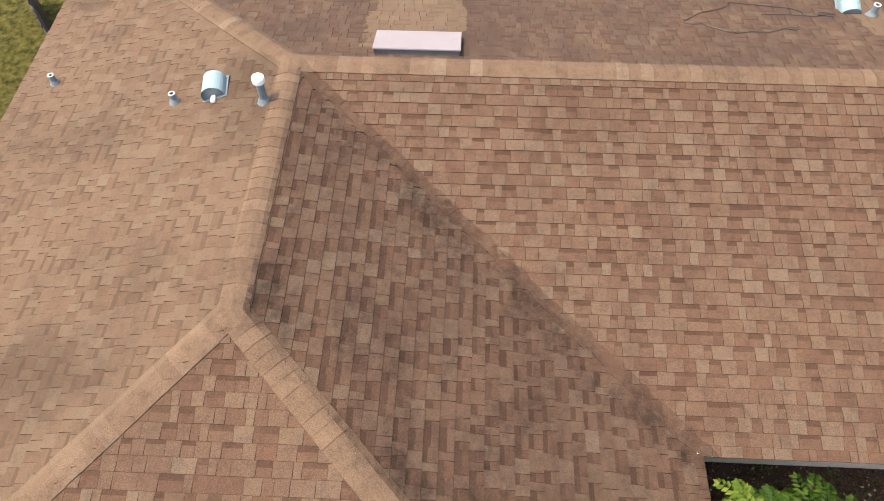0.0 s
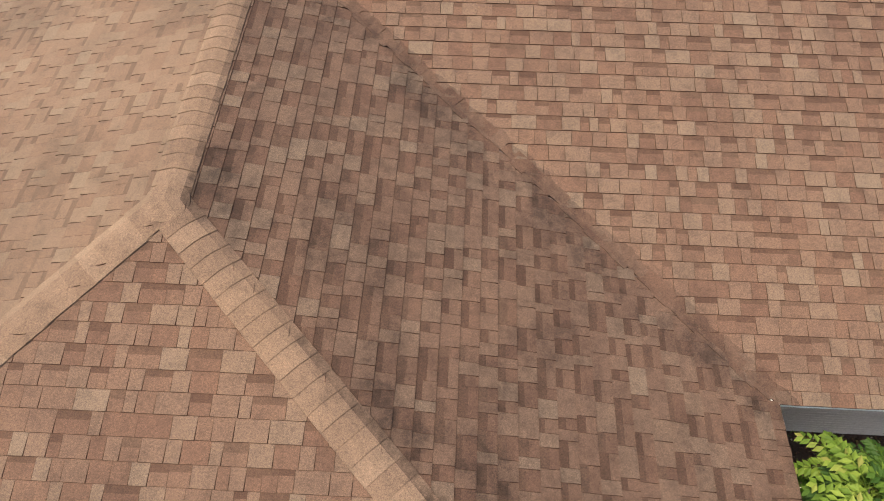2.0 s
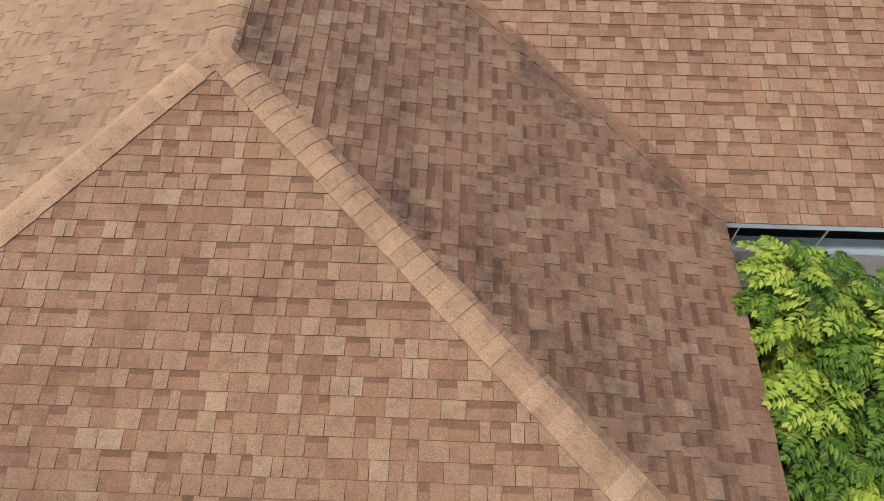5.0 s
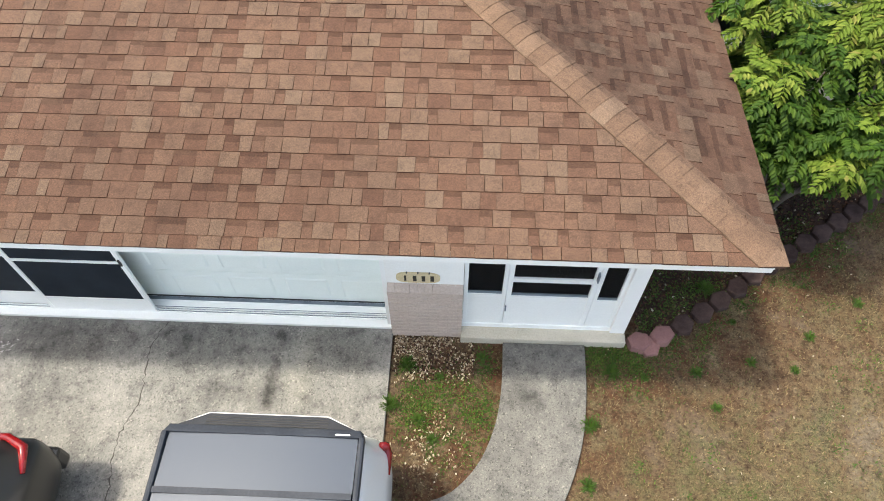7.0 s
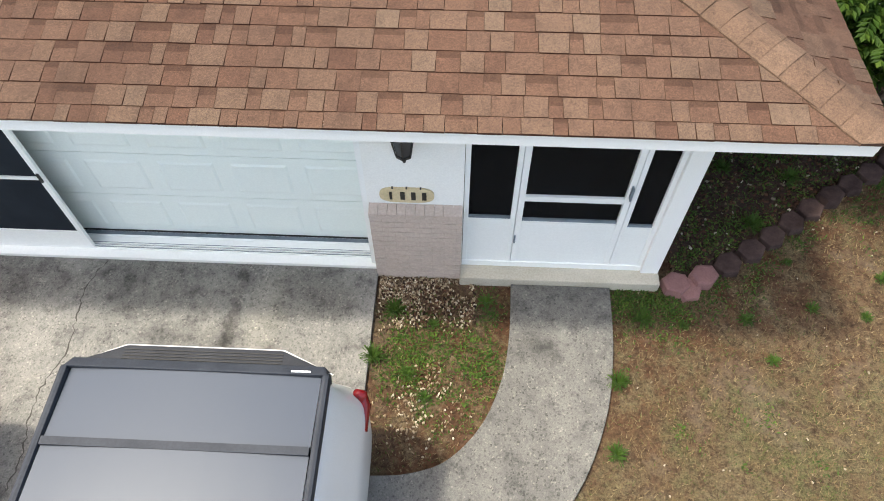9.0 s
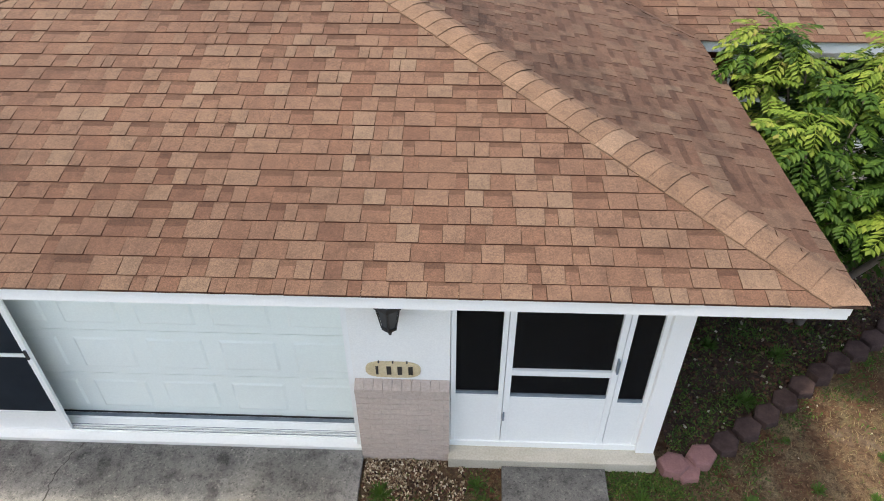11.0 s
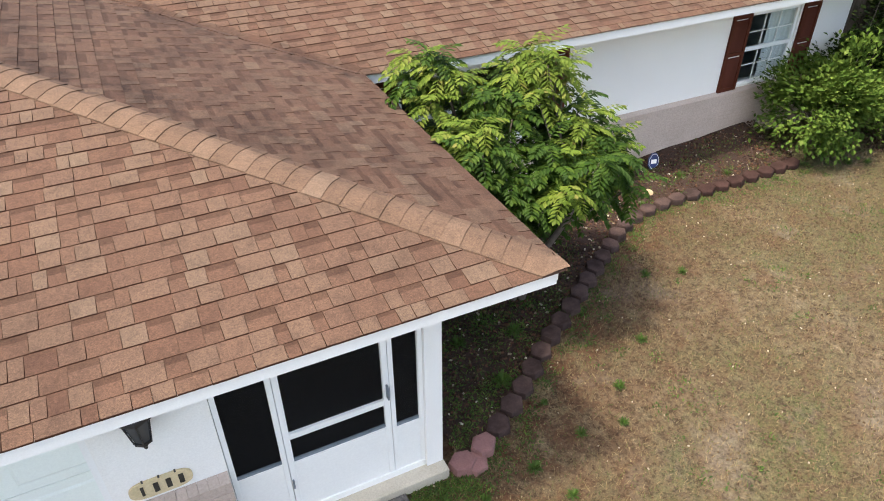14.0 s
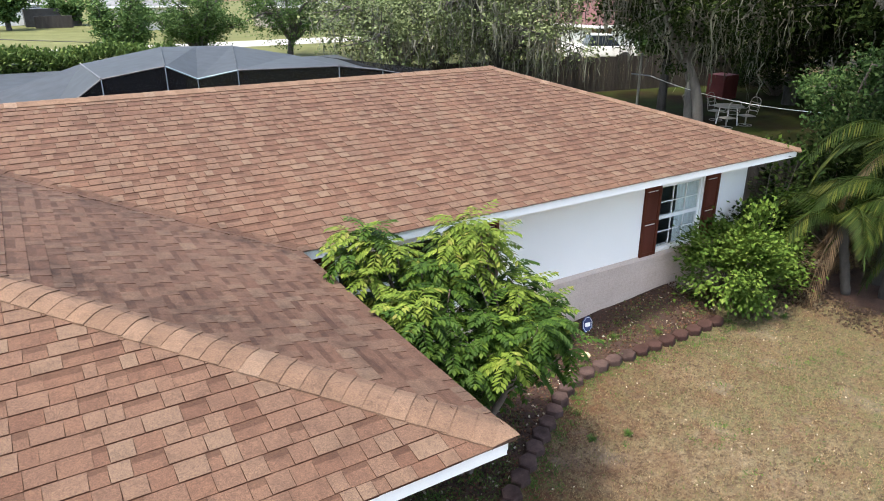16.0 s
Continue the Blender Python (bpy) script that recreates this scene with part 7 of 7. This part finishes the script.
for k, (x, y) in enumerate(((28.71, 17.09), (30.43, 13.47), (29.74, 9.73), (27.54, 6.19), (23.71, 4.59), (19.78, 4.71), (15.62, 3.68), (31.34, 20.31), (12.71, 3.44))):
    broadleaf_bush("shrub", (x, y, 1.0), (2.2, 1.8, 1.7), 5200, 0.15, M["oak_leaf"], "dark green understorey shrub in the shade", 120 + k)


def hedge(x0, x1, y, depth, height):
    r = random.Random(4)
    s = Soup()
    for k in range(24000):
        x = r.uniform(x0, x1)
        top = height * (0.95 + 0.06 * noise.noise(Vector((x * 0.7, 0, 0))))
        face = r.random()
        if face < 0.5:
            p = Vector((x, y + r.gauss(0, 0.08), r.uniform(0.1, top)))
        else:
            p = Vector((x, y + r.uniform(0, depth), top + r.gauss(0, 0.1)))
        out = Vector((r.gauss(0, 0.6), -0.6 + r.gauss(0, 0.5), r.gauss(0.5, 0.5))).normalized()
        leaflet(s, p, p + out * r.uniform(0.10, 0.22), out.cross(Vector((r.gauss(0, 1), 0, 1))).normalized(), 0.05)
    d = empty("hedge", (0, 0, 0), label="thick clipped green hedge behind the pool enclosure", category="hedge")
    part("foliage", s, M["hedge_leaf"], d)
    # a solid dark green block fills the hedge behind its leaves
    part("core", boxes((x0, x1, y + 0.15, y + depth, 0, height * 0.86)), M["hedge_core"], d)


M["hedge_core"] = surface("hedge_fill", (0.02, 0.035, 0.012), (0.045, 0.07, 0.02), 4, 30, 0.95)
hedge(-7.0, 2.9, 22.2, 2.0, 3.05)

# ---- far side: green, road, houses, parked truck ----
part("far_green", boxes((-120, 120, 61, 180, -0.1, 0.0), (-120, 120, 27.5, 55.5, -0.1, 0.0)), M["far_lawn"], label="green mown field beyond the hedge", category="lawn", kind="structure")
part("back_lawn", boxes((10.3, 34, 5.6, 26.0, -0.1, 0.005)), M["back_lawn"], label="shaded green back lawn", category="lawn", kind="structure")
part("side_lawn", boxes((-40, -9.1, -2, 40, -0.1, 0.004)), M["side_lawn"], label="mossy rough grass beside the house", category="lawn", kind="structure")
M["pale_road"] = surface("pale_worn_concrete", (0.25, 0.245, 0.23), (0.34, 0.33, 0.31), 0.4, 12, 0.9)
part("road", boxes((-60, 90, 55.5, 61, -0.1, 0.01)), M["pale_road"], label="pale concrete street beyond the yards", category="road", kind="structure")


def far_house(x0, x1, y0, y1, wall_mat, roof_mat, label, door=None, height=2.6):
    d = empty("neighbour_house", ((x0 + x1) / 2, (y0 + y1) / 2, 0), label=label, category="house")
    w, l, h = (x1 - x0) / 2, (y1 - y0) / 2, height
    part("wall", boxes((-w, w, -l, l, -0.1, h)), wall_mat, d)
    s = Soup()
    rz, o = h + min(w, l) * 0.42, 0.5
    a, b2, c, e = (-w - o, -l - o, h - 0.1), (w + o, -l - o, h - 0.1), (w + o, l + o, h - 0.1), (-w - o, l + o, h - 0.1)
    t = min(w, l)
    f, g = ((-w + t, 0, rz), (w - t, 0, rz)) if w >= l else ((0, -l + t, rz), (0, l - t, rz))
    if w >= l:
        s.poly(a, b2, g, f); s.poly(b2, c, g); s.poly(c, e, f, g); s.poly(e, a, f)
    else:
        s.poly(a, b2, f); s.poly(b2, c, g, f); s.poly(c, e, g); s.poly(e, a, f, g)
    s.poly(e, c, b2, a)
    part("roof", s, roof_mat, d)
    part("fascia", boxes((-w - o, w + o, -l - o - 0.04, -l - o, h - 0.28, h - 0.1), (-w - o - 0.04, -w - o, -l - o, l + o, h - 0.28, h - 0.1)), M["white"], d)
    for k in range(3):
        x = -w + (k + 0.5) * 2 * w / 3
        wd = part("window", boxes((x - 0.6, x + 0.6, -l - 0.03, -l - 0.001, 0.95, 2.1)), M["white"], d)
        part("pane", boxes((x - 0.54, x + 0.54, -l - 0.05, -l - 0.031, 1.0, 2.05)), M["window_glass"], wd)
    if door:
        part("garage_door", boxes((door[0], door[1], -l - 0.06, -l - 0.052, 0, 2.1)), M["white"], d, "white garage door")
        part("garage_door", boxes((-w - 0.06, -w - 0.002, -l + 0.6, -l + 4.2, 0, 2.1)), M["white"], d, "white garage door")


M["tan_wall"] = surface("tan_stucco", (0.17, 0.105, 0.065), (0.22, 0.145, 0.095), 1, 20, 0.9)
M["red_roof"] = surface("dark_red_shingle", (0.065, 0.024, 0.024), (0.10, 0.04, 0.038), 1.5, 12, 0.9)
M["grey_roof"] = surface("grey_shingle", (0.09, 0.095, 0.105), (0.15, 0.155, 0.165), 1.5, 12, 0.9)
M["beige_wall"] = surface("beige_stucco", (0.22, 0.205, 0.175), (0.28, 0.26, 0.225), 1, 20, 0.9)
M["pale_wall"] = surface("pale_stucco", (0.44, 0.42, 0.38), (0.54, 0.52, 0.47), 1, 20, 0.9)
far_house(33.7, 45.5, 34.5, 42.5, M["tan_wall"], M["red_roof"], "tan stucco house with a dark red roof beyond the fence", (-4.5, -1.5), 2.25)
far_house(24, 38, 72, 82, M["beige_wall"], M["grey_roof"], "pale house with a grey roof beyond the trees")
far_house(8.2, 16.0, 80, 90, M["pale_wall"], M["grey_roof"], "white house half hidden by trees")
far_house(-12, 4.6, 97, 109, M["stucco"], M["grey_roof"], "long white building across the green")
# solid box; its black stands for the carport's shaded inside
part("dark_carport", boxes((0.8, 6.6, 92.5, 96.4, 0, 2.0)), M["black"], label="black box for the shaded carport before the white building", category="carport")
part("far_wall", boxes((1.6, 5.4, 89.5, 89.8, 0, 1.3)), M["fence"], label="low grey board fence across the green", category="fence")


def far_truck(x, y):
    d = empty("pickup_truck", (x, y, 0), label="white pickup truck parked beyond the fence", category="truck")
    d.rotation_euler = (0, 0, radians(-30))
    part("body", boxes((-2.5, 2.5, -0.9, 0.9, 0.45, 1.1)), M["car_white"], d, bevel=0.08)
    s = Soup()
    s.hexa([(-0.9, -0.82, 1.1), (1.3, -0.82, 1.1), (1.3, 0.82, 1.1), (-0.9, 0.82, 1.1), (-0.6, -0.7, 1.75), (0.7, -0.7, 1.75), (0.7, 0.7, 1.75), (-0.6, 0.7, 1.75)])
    part("cab", s, M["car_glass"], d, "dark cab glass")
    part("cab_roof", boxes((-0.62, 0.72, -0.72, 0.72, 1.75, 1.82)), M["car_white"], d, bevel=0.03)
    for wx in (-1.6, 1.6):
        for wy in (-0.85, 0.85):
            s = Soup()
            s.tube([(wx, wy - 0.12, 0.38), (wx, wy + 0.12, 0.38)], 0.38, 14)
            part("wheel", s, M["rubber"], d)


far_truck(31.4, 32.0)


def power_line():
    s = Soup()
    a, b2 = Vector((-30, 50, 3.8)), Vector((4.0, 51.2, 1.1))
    s.tube([a.lerp(b2, k / 10) for k in range(11)], 0.025, 4)
    part("utility_wire", s, M["black"], label="thin dark utility wire over the field", category="wire")


M["red_paint"] = surface("dull_red_paint", (0.09, 0.014, 0.014), (0.14, 0.024, 0.022), 2, 30, 0.8)
power_line()
s = Soup()
s.tube([(4.0, 51.2, -0.3), (3.9, 51.2, 7.5)], [0.14, 0.11], 8)
part("utility_pole", s, M["pale_bark"], label="pale wooden utility pole beside the field", category="utility pole")


part("shed", boxes((25.5, 26.5, 17.6, 18.5, 0, 1.08)), M["red_paint"], label="dark red shed under the oaks", category="shed")

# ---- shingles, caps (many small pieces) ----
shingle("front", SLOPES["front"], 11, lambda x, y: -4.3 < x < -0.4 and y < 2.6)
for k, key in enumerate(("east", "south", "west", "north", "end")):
    # east: every recessed tab banded, wider, to draw the shade below the butts
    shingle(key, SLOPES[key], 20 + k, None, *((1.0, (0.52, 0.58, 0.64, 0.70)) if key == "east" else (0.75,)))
valley_cover()
caps(down(CORNERS["se"], TOP), TOP, "front", "east", True, [((0.018, 0, 0), (1, 0, 0)), ((0, -0.022, 0), (0, -1, 0))])
caps(down(CORNERS["sw"], TOP), TOP, "west", "front", True, [((WEST - 0.018, 0, 0), (-1, 0, 0)), ((0, -0.022, 0), (0, -1, 0))])
caps(TOP, MEET, "west", "east", True)
caps(MEET, TIP, "north", "south", True)
caps(CORNERS["nw"], MEET, "west", "north", False)
caps(CORNERS["ne"], TIP, "north", "end", False)
caps(CORNERS["e"], TIP, "south", "end", False)


def hub(at, reach):
    """The small folded piece that closes the meeting of hips and ridge."""
    s = Soup()
    ring = []
    a = Vector(at)
    for k in range(24):
        w = 2 * math.pi * k / 24
        p = a + Vector((reach * math.cos(w), reach * math.sin(w), 0))
        ring.append(p)
    heights = []
    for p in ring:
        heights.append(roof_height(p.x, p.y) + 0.028)
    top = (a.x, a.y, a.z + 0.036)
    pts = [(p.x, p.y, h) for p, h in zip(ring, heights)]
    for k in range(24):
        s.poly(top, pts[k], pts[(k + 1) % 24])
        s.poly(pts[k], (*pts[k][:2], pts[k][2] - 0.03), (*pts[(k + 1) % 24][:2], pts[(k + 1) % 24][2] - 0.03), pts[(k + 1) % 24])
    part("ridge_cap", s, M["cap_piece"], roof)


def roof_height(x, y):
    """The roof's height above a point of the plan, by its planes."""
    k = (RIDGE - EAVE) / -APEX
    west = (RIDGE - EAVE) / (APEX - WEST) * (x - WEST)
    wing = EAVE + min(-x * k, west, y * k)
    body = EAVE + (RIDGE - EAVE) / (CREST - INNER) * min(y - INNER, NORTH - y)
    body = min(body, EAVE + west, EAVE + (RIDGE - EAVE) / (EAST - RIDGE_END) * (EAST - x))
    return max(wing if y < CREST else -1, body)


hub(TOP, 0.17)
hub(MEET, 0.17)
hub(TIP, 0.16)
